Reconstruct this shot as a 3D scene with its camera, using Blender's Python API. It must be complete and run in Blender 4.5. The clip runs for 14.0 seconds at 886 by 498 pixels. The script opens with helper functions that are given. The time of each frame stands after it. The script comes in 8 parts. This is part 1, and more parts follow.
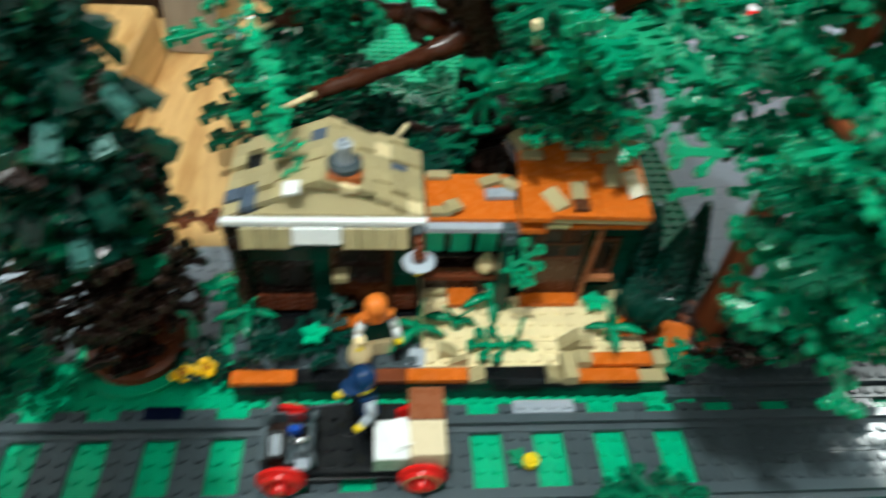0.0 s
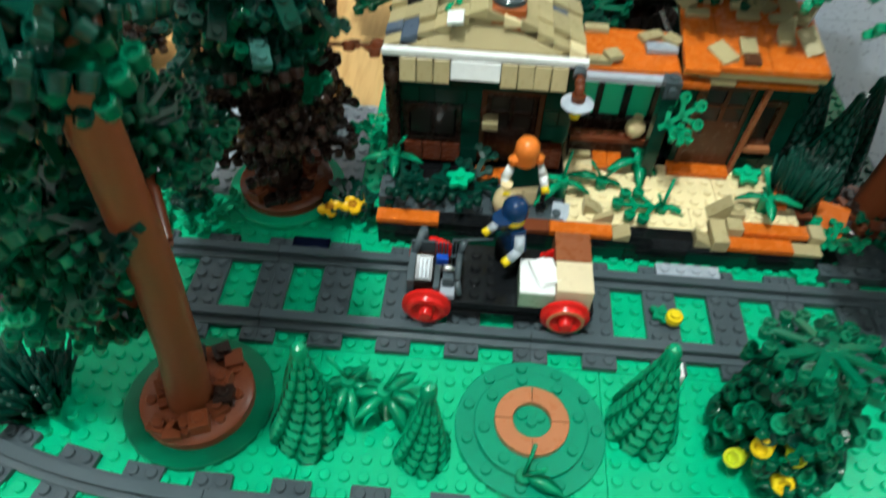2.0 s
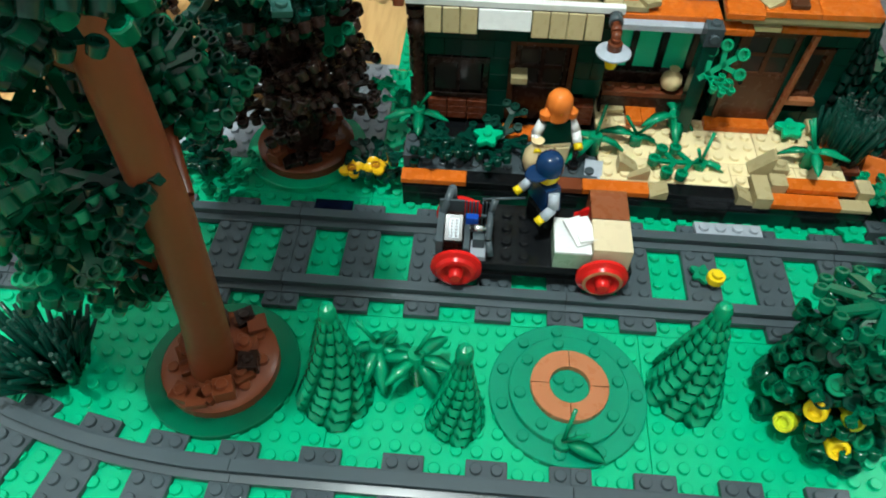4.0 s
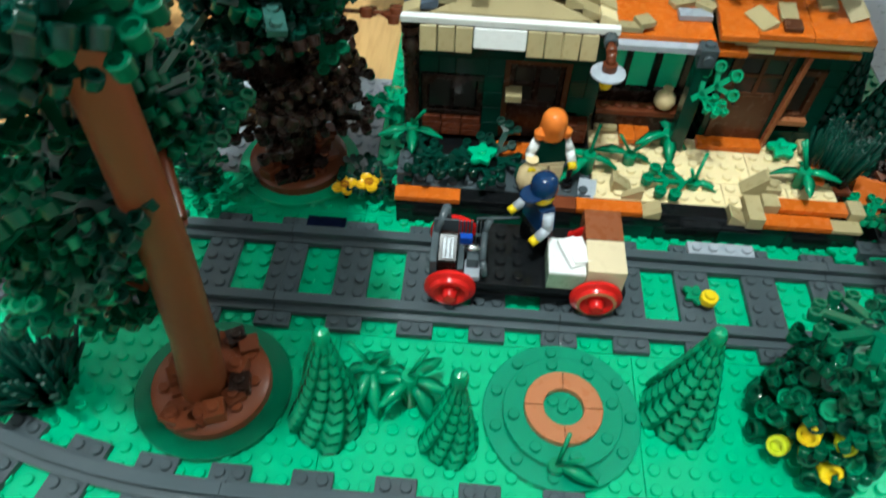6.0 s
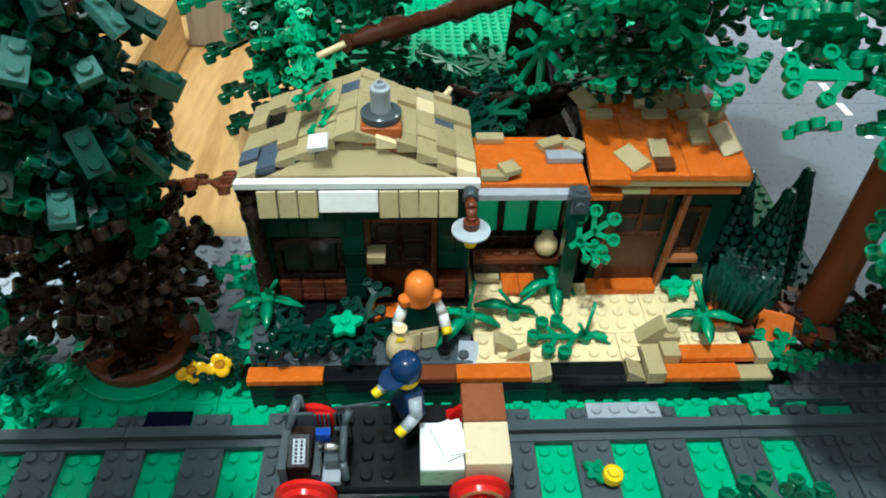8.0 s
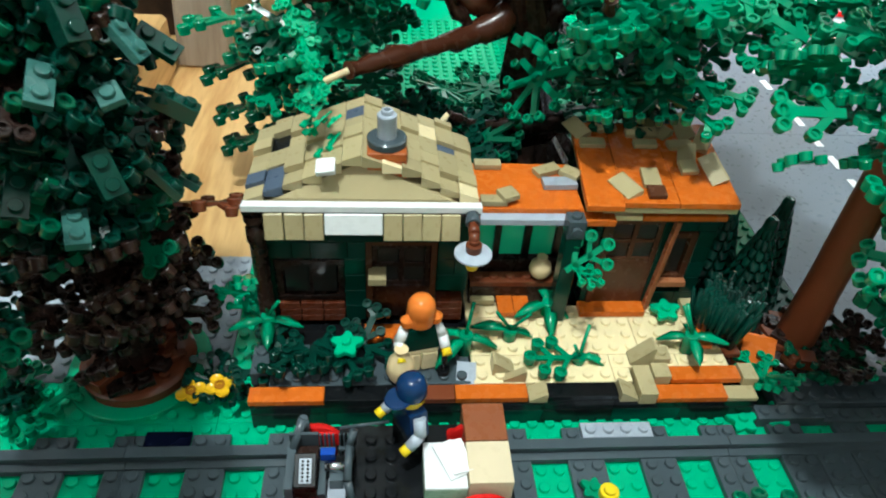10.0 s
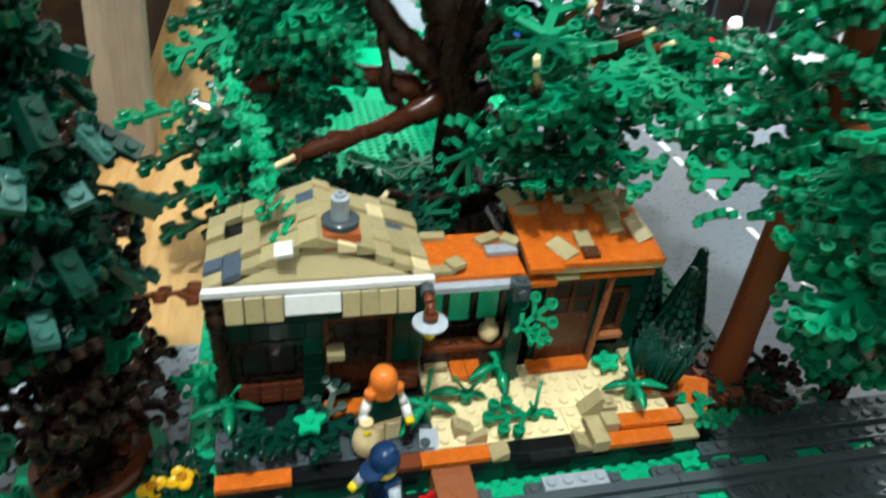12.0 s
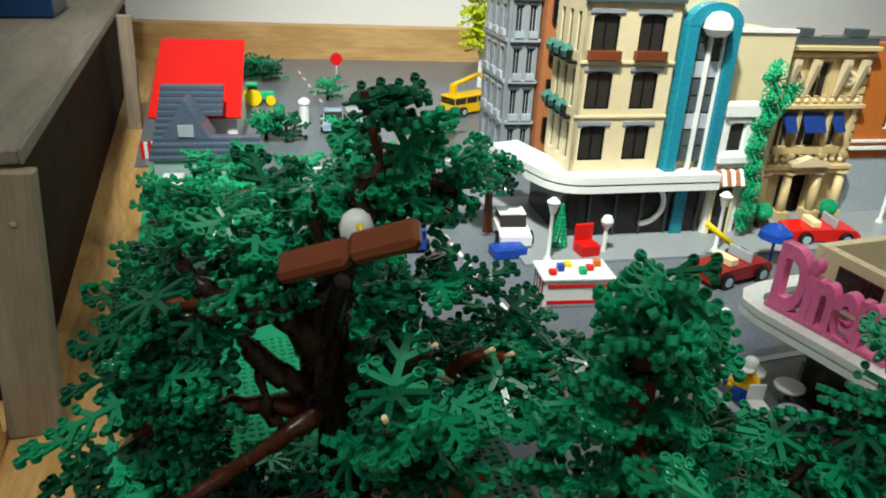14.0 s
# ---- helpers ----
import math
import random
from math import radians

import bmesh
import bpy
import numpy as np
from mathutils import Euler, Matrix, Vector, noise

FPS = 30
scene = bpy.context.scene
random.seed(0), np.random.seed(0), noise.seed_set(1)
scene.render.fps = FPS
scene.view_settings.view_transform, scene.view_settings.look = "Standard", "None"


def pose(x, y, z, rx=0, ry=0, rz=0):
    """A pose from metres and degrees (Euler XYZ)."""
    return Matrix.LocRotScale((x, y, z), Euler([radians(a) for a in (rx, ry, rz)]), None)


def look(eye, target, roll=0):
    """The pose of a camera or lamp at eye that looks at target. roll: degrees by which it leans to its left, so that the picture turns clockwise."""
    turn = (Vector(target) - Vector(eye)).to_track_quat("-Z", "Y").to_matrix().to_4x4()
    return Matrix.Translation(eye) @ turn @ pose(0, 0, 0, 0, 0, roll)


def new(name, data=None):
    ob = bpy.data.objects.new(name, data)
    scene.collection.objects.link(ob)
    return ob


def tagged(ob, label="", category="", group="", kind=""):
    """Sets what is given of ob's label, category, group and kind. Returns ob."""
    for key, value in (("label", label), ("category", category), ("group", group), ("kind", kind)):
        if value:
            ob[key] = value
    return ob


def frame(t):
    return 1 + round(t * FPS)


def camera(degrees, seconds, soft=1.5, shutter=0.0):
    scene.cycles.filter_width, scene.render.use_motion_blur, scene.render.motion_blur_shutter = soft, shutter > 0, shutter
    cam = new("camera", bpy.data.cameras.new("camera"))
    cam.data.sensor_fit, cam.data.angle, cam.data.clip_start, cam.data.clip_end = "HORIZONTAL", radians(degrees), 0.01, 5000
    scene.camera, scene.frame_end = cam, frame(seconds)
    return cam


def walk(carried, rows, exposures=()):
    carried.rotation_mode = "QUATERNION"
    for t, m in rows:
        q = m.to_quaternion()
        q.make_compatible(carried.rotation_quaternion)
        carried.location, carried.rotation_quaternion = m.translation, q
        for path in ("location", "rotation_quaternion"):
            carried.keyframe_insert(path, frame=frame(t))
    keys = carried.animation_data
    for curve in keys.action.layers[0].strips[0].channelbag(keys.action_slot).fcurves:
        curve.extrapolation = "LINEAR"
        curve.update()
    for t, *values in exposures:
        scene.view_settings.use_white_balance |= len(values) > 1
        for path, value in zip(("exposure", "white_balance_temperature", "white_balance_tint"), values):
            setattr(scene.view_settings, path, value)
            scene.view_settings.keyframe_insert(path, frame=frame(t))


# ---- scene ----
cam = camera(64.8, 14.0, soft=1.9, shutter=0.8)
PATH = [
    (0, (-0.0035, -0.1662, 0.3198), (0.165, 1.2346, -1.0978), 4.97),
    (0.5, (-0.0376, -0.1875, 0.3026), (-0.0128, 1.2259, -1.1122), 3.82),
    (1, (-0.0367, -0.2066, 0.293), (-0.0811, 1.1905, -1.1375), 3.89),
    (1.5, (-0.0318, -0.2074, 0.2954), (-0.101, 1.1715, -1.1517), 3.51),
    (2, (-0.0339, -0.206, 0.2785), (-0.0964, 1.1036, -1.2317), 2.39),
    (2.5, (-0.0452, -0.2056, 0.2622), (-0.1192, 1.0726, -1.2742), 2.12),
    (3, (-0.0407, -0.2038, 0.2623), (-0.1307, 1.0539, -1.2901), 0.61),
    (5.5, (-0.0451, -0.202, 0.2627), (-0.1215, 1.0542, -1.2916), 1.45),
    (6, (-0.0452, -0.1969, 0.2656), (-0.1018, 1.0706, -1.2804), 2.23),
    (6.5, (-0.0257, -0.1785, 0.2699), (-0.024, 1.1572, -1.2187), 1.37),
    (7, (-0.0167, -0.1631, 0.2813), (-0.0093, 1.231, -1.1527), -1.73),
    (7.5, (-0.009, -0.1513, 0.2668), (0.0496, 1.3268, -1.0792), -0.08),
    (8, (-0.0092, -0.1462, 0.2575), (0.0718, 1.3388, -1.0798), 1.59),
    (10.3, (-0.0285, -0.1525, 0.2655), (0.1493, 1.3804, -1.0067), 4.22),
    (10.5, (-0.032, -0.1557, 0.2672), (0.1347, 1.3877, -0.9938), 3.48),
    (11, (-0.0378, -0.1567, 0.2648), (0.1896, 1.397, -0.9739), 4.62),
    (11.5, (-0.044, -0.1581, 0.2669), (0.2927, 1.4262, -0.9064), 5.39),
    (12, (-0.0425, -0.1594, 0.2721), (0.3775, 1.4443, -0.8468), 5.05),
    (12.5, (-0.0423, -0.1608, 0.2751), (0.485, 1.5, -0.7065), 4.04),
    (13, (-0.0444, -0.1653, 0.2796), (0.5369, 1.5119, -0.6418), 3.95),
    (13.5, (-0.0344, -0.1744, 0.3133), (0.5508, 1.5514, -0.5109), 2.56),
    (13.7, (-0.0247, -0.1765, 0.327), (0.5355, 1.5734, -0.4629), 1.90),
    (13.8, (-0.0152, -0.1674, 0.3653), (0.5516, 1.5655, -0.4425), 2.26),
    (13.9, (-0.0084, -0.1607, 0.3932), (0.5934, 1.5597, -0.4278), 2.52),
    (14, (-0.0075, -0.1599, 0.3967), (0.5998, 1.559, -0.4259), 2.55),
]
walk(cam, [(t, look(eye, target, roll)) for t, eye, target, roll in PATH], [(0, 0.72, 6500, 10), (2, 0.8, 6500, 10), (3, 0.78, 6500, 10), (6, 0.8, 6400, 10), (7, 0.88, 6200, 10), (11.0, 0.86, 6300, 12), (11.5, 0.88, 6400, 14), (12.5, 0.78, 6600, 9), (13.2, 0.42, 6700, 6), (13.6, 0.0, 6800, 6), (14, -0.58, 7100, 11)])

# ---- units: one stud is 8 mm, one plate is 3.2 mm ----
U, P = 0.008, 0.0032
R = random.Random(7)

# ---- light ----
world = bpy.data.worlds.new("room_air")
scene.world = world
world.use_nodes = True
world.node_tree.nodes["Background"].inputs[0].default_value = (0.9, 0.95, 1.0, 1)
world.node_tree.nodes["Background"].inputs[1].default_value = 0.03
# unseen lamps: two inferred points and a spot added to brighten the town
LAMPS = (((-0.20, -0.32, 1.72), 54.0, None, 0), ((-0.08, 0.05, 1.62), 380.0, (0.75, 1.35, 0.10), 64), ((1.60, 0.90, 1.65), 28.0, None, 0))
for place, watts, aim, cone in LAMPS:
    lamp_data = bpy.data.lights.new("unseen_lamp_light", "SPOT" if aim else "POINT")
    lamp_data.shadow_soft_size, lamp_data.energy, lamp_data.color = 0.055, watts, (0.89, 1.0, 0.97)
    lamp_light = new("unseen_lamp_light", lamp_data)
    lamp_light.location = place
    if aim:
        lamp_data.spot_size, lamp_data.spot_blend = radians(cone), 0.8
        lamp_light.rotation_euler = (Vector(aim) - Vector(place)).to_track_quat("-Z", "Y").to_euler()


# ---- materials ----
def nodes_of(name):
    m = bpy.data.materials.new(name)
    m.use_nodes = True
    nt = m.node_tree
    return m, nt, nt.nodes["Principled BSDF"]


def link(nt, a, b):
    nt.links.new(a, b)


def plastic(name, col, rough=0.24, vary=0.10, alpha_trans=0.0, wear=0.22):
    """Moulded toy plastic: a little colour change from piece to piece, dust and fine scratches in the gloss."""
    m, nt, b = nodes_of(name)
    info = nt.nodes.new("ShaderNodeObjectInfo")
    geo = nt.nodes.new("ShaderNodeTexCoord")
    big = nt.nodes.new("ShaderNodeTexNoise")
    big.inputs["Scale"].default_value, big.inputs["Detail"].default_value = 55.0, 4.0
    link(nt, geo.outputs["Object"], big.inputs["Vector"])
    fine = nt.nodes.new("ShaderNodeTexNoise")
    fine.inputs["Scale"].default_value, fine.inputs["Detail"].default_value = 240.0, 2.0
    link(nt, geo.outputs["Object"], fine.inputs["Vector"])
    hsv = nt.nodes.new("ShaderNodeHueSaturation")
    hsv.inputs["Color"].default_value = (*col, 1)
    mr = nt.nodes.new("ShaderNodeMapRange")
    mr.inputs["To Min"].default_value, mr.inputs["To Max"].default_value = 1 - vary, 1 + vary
    link(nt, info.outputs["Random"], mr.inputs["Value"])
    mul = nt.nodes.new("ShaderNodeMath")
    mul.operation = "MULTIPLY_ADD"
    link(nt, big.outputs["Fac"], mul.inputs[0])
    mul.inputs[1].default_value, mul.inputs[2].default_value = 0.16, -0.08
    add = nt.nodes.new("ShaderNodeMath")
    add.operation = "ADD"
    link(nt, mr.outputs[0], add.inputs[0])
    link(nt, mul.outputs[0], add.inputs[1])
    link(nt, add.outputs[0], hsv.inputs["Value"])
    link(nt, hsv.outputs[0], b.inputs["Base Color"])
    rr = nt.nodes.new("ShaderNodeMapRange")
    rr.inputs["From Min"].default_value, rr.inputs["From Max"].default_value = 0.35, 0.7
    rr.inputs["To Min"].default_value, rr.inputs["To Max"].default_value = rough * (1 - wear * 0.5), rough * (1 + wear)
    link(nt, fine.outputs["Fac"], rr.inputs["Value"])
    link(nt, rr.outputs[0], b.inputs["Roughness"])
    bump = nt.nodes.new("ShaderNodeBump")
    bump.inputs["Strength"].default_value, bump.inputs["Distance"].default_value = 0.05, 0.0003
    link(nt, big.outputs["Fac"], bump.inputs["Height"])
    link(nt, bump.outputs[0], b.inputs["Normal"])
    b.inputs["IOR"].default_value = 1.5
    b.inputs["Specular IOR Level"].default_value = 0.32
    if alpha_trans:
        b.inputs["Transmission Weight"].default_value = alpha_trans
    return m


def wood(name, light, dark, scale=1.0, axis=1, rough=0.45):
    m, nt, b = nodes_of(name)
    co = nt.nodes.new("ShaderNodeTexCoord")
    mp = nt.nodes.new("ShaderNodeMapping")
    s = [9.0 * scale] * 3
    s[axis] = 1.1 * scale
    mp.inputs["Scale"].default_value = s
    link(nt, co.outputs["Object"], mp.inputs["Vector"])
    n1 = nt.nodes.new("ShaderNodeTexNoise")
    n1.inputs["Scale"].default_value, n1.inputs["Detail"].default_value, n1.inputs["Distortion"].default_value = 1.6, 3.0, 0.6
    link(nt, mp.outputs[0], n1.inputs["Vector"])
    wave = nt.nodes.new("ShaderNodeMath")
    wave.operation = "MULTIPLY"
    wave.inputs[1].default_value = 34.0
    link(nt, n1.outputs["Fac"], wave.inputs[0])
    sn = nt.nodes.new("ShaderNodeMath")
    sn.operation = "SINE"
    link(nt, wave.outputs[0], sn.inputs[0])
    n2 = nt.nodes.new("ShaderNodeTexNoise")
    n2.inputs["Scale"].default_value, n2.inputs["Detail"].default_value = 26.0, 5.0
    link(nt, mp.outputs[0], n2.inputs["Vector"])
    mix = nt.nodes.new("ShaderNodeMath")
    mix.operation = "MULTIPLY_ADD"
    link(nt, sn.outputs[0], mix.inputs[0])
    mix.inputs[1].default_value = 0.16
    link(nt, n2.outputs["Fac"], mix.inputs[2])
    ramp = nt.nodes.new("ShaderNodeValToRGB")
    ramp.color_ramp.elements[0].position, ramp.color_ramp.elements[0].color = 0.25, (*dark, 1)
    ramp.color_ramp.elements[1].position, ramp.color_ramp.elements[1].color = 0.72, (*light, 1)
    link(nt, mix.outputs[0], ramp.inputs[0])
    link(nt, ramp.outputs[0], b.inputs["Base Color"])
    b.inputs["Roughness"].default_value = rough
    bump = nt.nodes.new("ShaderNodeBump")
    bump.inputs["Strength"].default_value, bump.inputs["Distance"].default_value = 0.2, 0.0006
    link(nt, n2.outputs["Fac"], bump.inputs["Height"])
    link(nt, bump.outputs[0], b.inputs["Normal"])
    return m


def plaster(name, col):
    m, nt, b = nodes_of(name)
    n = nt.nodes.new("ShaderNodeTexNoise")
    n.inputs["Scale"].default_value, n.inputs["Detail"].default_value = 14.0, 8.0
    ramp = nt.nodes.new("ShaderNodeValToRGB")
    ramp.color_ramp.elements[0].color = (*[c * 0.88 for c in col], 1)
    ramp.color_ramp.elements[1].color = (*col, 1)
    link(nt, n.outputs["Fac"], ramp.inputs[0])
    link(nt, ramp.outputs[0], b.inputs["Base Color"])
    b.inputs["Roughness"].default_value = 0.85
    bump = nt.nodes.new("ShaderNodeBump")
    bump.inputs["Strength"].default_value, bump.inputs["Distance"].default_value = 0.15, 0.002
    link(nt, n.outputs["Fac"], bump.inputs["Height"])
    link(nt, bump.outputs[0], b.inputs["Normal"])
    return m


GREEN = plastic("green_plastic", (0.0, 0.39, 0.180), 0.20)
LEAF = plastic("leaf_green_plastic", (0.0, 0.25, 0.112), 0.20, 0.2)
# darker leaf green; on the near tree it also stands in for shade
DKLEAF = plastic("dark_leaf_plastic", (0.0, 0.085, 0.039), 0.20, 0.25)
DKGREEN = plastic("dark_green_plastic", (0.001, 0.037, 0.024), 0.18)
SANDGREEN = plastic("sand_green_plastic", (0.04, 0.14, 0.12), 0.24)
DKGREY = plastic("dark_grey_plastic", (0.061, 0.081, 0.091), 0.18)
LTGREY = plastic("light_grey_plastic", (0.36, 0.40, 0.45), 0.28)
ROADGREY = plastic("road_grey_plastic", (0.150, 0.172, 0.205), 0.3)
BLACK = plastic("black_plastic", (0.006, 0.007, 0.008), 0.2)
WHITE = plastic("white_plastic", (0.78, 0.79, 0.78), 0.28, 0.03)
ORANGE = plastic("dark_orange_plastic", (0.62, 0.13, 0.012), 0.26, 0.07)
TAN = plastic("tan_plastic", (0.80, 0.66, 0.38), 0.3, 0.05)
DKTAN = plastic("dark_tan_plastic", (0.41, 0.335, 0.175), 0.3, 0.10)
BROWN = plastic("reddish_brown_plastic", (0.15, 0.038, 0.015), 0.22, 0.15)
DKBROWN = plastic("dark_brown_plastic", (0.023, 0.0105, 0.0075), 0.26, 0.2)
RUST = plastic("rust_plastic", (0.42, 0.10, 0.022), 0.3, 0.12)
TRUNK = plastic("trunk_brown_plastic", (0.20, 0.048, 0.017), 0.34, 0.08)
LIMB = plastic("limb_brown_plastic", (0.075, 0.022, 0.010), 0.24, 0.2)
HUTBROWN = plastic("door_brown_plastic", (0.085, 0.030, 0.014), 0.24, 0.12)
MIDGREEN = plastic("sea_green_plastic", (0.0, 0.235, 0.125), 0.22)
PINEGREEN = plastic("pine_green_plastic", (0.001, 0.042, 0.026), 0.2, 0.1)
MIDLEAF = plastic("mid_green_plastic", (0.0, 0.13, 0.06), 0.18, 0.1)
NOUGAT = plastic("nougat_plastic", (0.42, 0.15, 0.062), 0.3, 0.08)
RED = plastic("red_plastic", (0.62, 0.012, 0.010), 0.22)
YELLOW = plastic("yellow_plastic", (0.82, 0.58, 0.012), 0.24)
BLUE = plastic("blue_plastic", (0.006, 0.055, 0.34), 0.24)
NAVY = plastic("navy_plastic", (0.004, 0.026, 0.085), 0.2)
DKNAVY = plastic("dark_navy_plastic", (0.003, 0.006, 0.022), 0.2)
STEEL = plastic("sand_blue_plastic", (0.070, 0.100, 0.145), 0.3)
TEAL = plastic("teal_plastic", (0.005, 0.21, 0.30), 0.26)
PINK = plastic("pink_plastic", (0.80, 0.16, 0.36), 0.28)
LIME = plastic("lime_plastic", (0.55, 0.62, 0.02), 0.28)
DKRED = plastic("dark_red_plastic", (0.25, 0.012, 0.010), 0.22)
FLAME = plastic("flame_orange_plastic", (0.80, 0.20, 0.03), 0.18)
GABLE = plastic("gable_tan_plastic", (0.43, 0.35, 0.185), 0.3, 0.04)
CHESTNUT = plastic("chestnut_plastic", (0.27, 0.082, 0.032), 0.28, 0.06)
CREAM = plastic("cream_plastic", (0.66, 0.545, 0.355), 0.3, 0.04)
STONE = plastic("deep_tan_plastic", (0.56, 0.42, 0.22), 0.36, 0.14)
DEEPBLUE = plastic("deep_blue_plastic", (0.008, 0.035, 0.17), 0.3)
BURNT = plastic("burnt_orange_plastic", (0.46, 0.13, 0.025), 0.3)
MIDGREY = plastic("middle_grey_plastic", (0.25, 0.275, 0.31), 0.3)
STRAW = plastic("straw_plastic", (0.72, 0.55, 0.30), 0.4)
# opaque pane green, standing in for the lit ground seen through the windows
VIEWGREEN = plastic("green_view_pane", (0.02, 0.75, 0.40), 0.12)
PAVE = plastic("pavement_grey_plastic", (0.25, 0.27, 0.29), 0.32, 0.05)
PALEBLUE = plastic("pale_blue_plastic", (0.26, 0.38, 0.50), 0.25)
AMBER = plastic("amber_plastic", (0.40, 0.15, 0.01), 0.22)
GOLD = plastic("golden_plastic", (0.80, 0.46, 0.012), 0.2, 0.04)
DARKPANE = plastic("smoked_pane", (0.028, 0.025, 0.022), 0.1)
METAL, _nt, _b = nodes_of("chrome_metal")
_b.inputs["Base Color"].default_value, _b.inputs["Metallic"].default_value, _b.inputs["Roughness"].default_value = (0.7, 0.7, 0.72, 1), 1.0, 0.22
PINE = wood("pine_board", (0.66, 0.40, 0.16), (0.47, 0.24, 0.075))
PINE_X = wood("pine_skirting", (0.60, 0.36, 0.15), (0.45, 0.24, 0.09), 0.5, 0)
TIMBER = wood("sawn_timber", (0.33, 0.26, 0.19), (0.24, 0.18, 0.125), 1.2, 2, 0.7)
SHELFWOOD = wood("grey_shelf_wood", (0.205, 0.175, 0.14), (0.155, 0.128, 0.098), 1.0, 1, 0.7)
# near-black wood tone that stands in for the shade under the shelf
SHADEWOOD = wood("shelf_shade_board", (0.040, 0.021, 0.011), (0.022, 0.012, 0.007), 0.7, 1, 0.9)
SHADEWOOD.node_tree.nodes["Principled BSDF"].inputs["Specular IOR Level"].default_value = 0.12
OLDWOOD = wood("stained_floor_board", (0.13, 0.065, 0.03), (0.06, 0.028, 0.014), 0.7)
WALLWHITE = plaster("white_wall_paint", (0.78, 0.78, 0.80))
ROOMGREY = plaster("grey_room_paint", (0.66, 0.67, 0.67))
DKRUST = plastic("dark_rust_plastic", (0.14, 0.034, 0.014), 0.26, 0.12)
SAGE = plastic("sage_plastic", (0.30, 0.42, 0.30), 0.28)
PAPER = plaster("white_paper", (0.85, 0.85, 0.83))


# ---- mesh helpers, in metres ----
class Geo:
    """Collects vertices, faces and material numbers for one mesh."""

    def __init__(self):
        self.v, self.f, self.k, self.s = [], [], [], []

    def add(self, verts, faces, k=0, smooth=False):
        n = len(self.v)
        self.v += [tuple(p) for p in verts]
        self.f += [tuple(i + n for i in f) for f in faces]
        self.k += [k] * len(faces)
        self.s += [smooth] * len(faces)
        return self

    def box(self, x0, x1, y0, y1, z0, z1, c=0.00022, k=0, m=None):
        """A box with chamfered edges."""
        c = min(c, (x1 - x0) * 0.3, (y1 - y0) * 0.3, (z1 - z0) * 0.3)
        vs, ix = [], {}
        for i, (xa, sx) in enumerate(((x0, 1), (x1, -1))):
            for j, (ya, sy) in enumerate(((y0, 1), (y1, -1))):
                for l, (za, sz) in enumerate(((z0, 1), (z1, -1))):
                    for a in range(3):
                        p = [xa + sx * c, ya + sy * c, za + sz * c]
                        p[a] = (xa, ya, za)[a]
                        ix[i, j, l, a] = len(vs)
                        vs.append(p)
        g = lambda i, j, l, a: ix[i, j, l, a]
        fs = [(g(0, 0, 0, 0), g(0, 0, 1, 0), g(0, 1, 1, 0), g(0, 1, 0, 0)), (g(1, 0, 0, 0), g(1, 1, 0, 0), g(1, 1, 1, 0), g(1, 0, 1, 0)),
              (g(0, 0, 0, 1), g(1, 0, 0, 1), g(1, 0, 1, 1), g(0, 0, 1, 1)), (g(0, 1, 0, 1), g(0, 1, 1, 1), g(1, 1, 1, 1), g(1, 1, 0, 1)),
              (g(0, 0, 0, 2), g(0, 1, 0, 2), g(1, 1, 0, 2), g(1, 0, 0, 2)), (g(0, 0, 1, 2), g(1, 0, 1, 2), g(1, 1, 1, 2), g(0, 1, 1, 2))]
        for i in (0, 1):
            for j in (0, 1):
                q = (g(i, j, 0, 0), g(i, j, 1, 0), g(i, j, 1, 1), g(i, j, 0, 1))
                fs.append(q if i != j else q[::-1])
                q = (g(i, 0, j, 0), g(i, 1, j, 0), g(i, 1, j, 2), g(i, 0, j, 2))
                fs.append(q if i == j else q[::-1])
                q = (g(0, i, j, 1), g(1, i, j, 1), g(1, i, j, 2), g(0, i, j, 2))
                fs.append(q if i != j else q[::-1])
                for l in (0, 1):
                    t = (g(i, j, l, 0), g(i, j, l, 1), g(i, j, l, 2))
                    fs.append(t if (i + j + l) % 2 == 0 else t[::-1])
        if m is not None:
            vs = [m @ Vector(p) for p in vs]
        return self.add(vs, fs, k)

    def plainbox(self, x0, x1, y0, y1, z0, z1, k=0, m=None):
        vs = [Vector((x, y, z)) for z in (z0, z1) for y in (y0, y1) for x in (x0, x1)]
        if m is not None:
            vs = [m @ p for p in vs]
        return self.add(vs, [(0, 2, 3, 1), (4, 5, 7, 6), (0, 1, 5, 4), (2, 6, 7, 3), (0, 4, 6, 2), (1, 3, 7, 5)], k)

    def cyl(self, p0, p1, r0, r1=None, n=10, k=0, cap0=True, cap1=True, cham=0.0):
        """A round bar from p0 to p1."""
        r1 = r0 if r1 is None else r1
        p0, p1 = Vector(p0), Vector(p1)
        d = (p1 - p0).normalized()
        a = d.orthogonal().normalized()
        b = d.cross(a)
        rings = [(p0, r0)]
        if cham:
            rings += [(p1 - d * cham, r1), (p1, r1 - cham)]
        else:
            rings += [(p1, r1)]
        vs = [c + (a * math.cos(t) + b * math.sin(t)) * r for c, r in rings for t in [2 * math.pi * i / n for i in range(n)]]
        fs = [(q * n + i, q * n + (i + 1) % n, q * n + n + (i + 1) % n, q * n + n + i) for q in range(len(rings) - 1) for i in range(n)]
        self.add(vs, fs, k, True)
        caps = []
        if cap0:
            caps.append(tuple(range(n - 1, -1, -1)))
        if cap1:
            o = (len(rings) - 1) * n
            caps.append(tuple(range(o, o + n)))
        base = len(self.v) - len(vs)
        self.f += [tuple(i + base for i in c) for c in caps]
        self.k += [k] * len(caps)
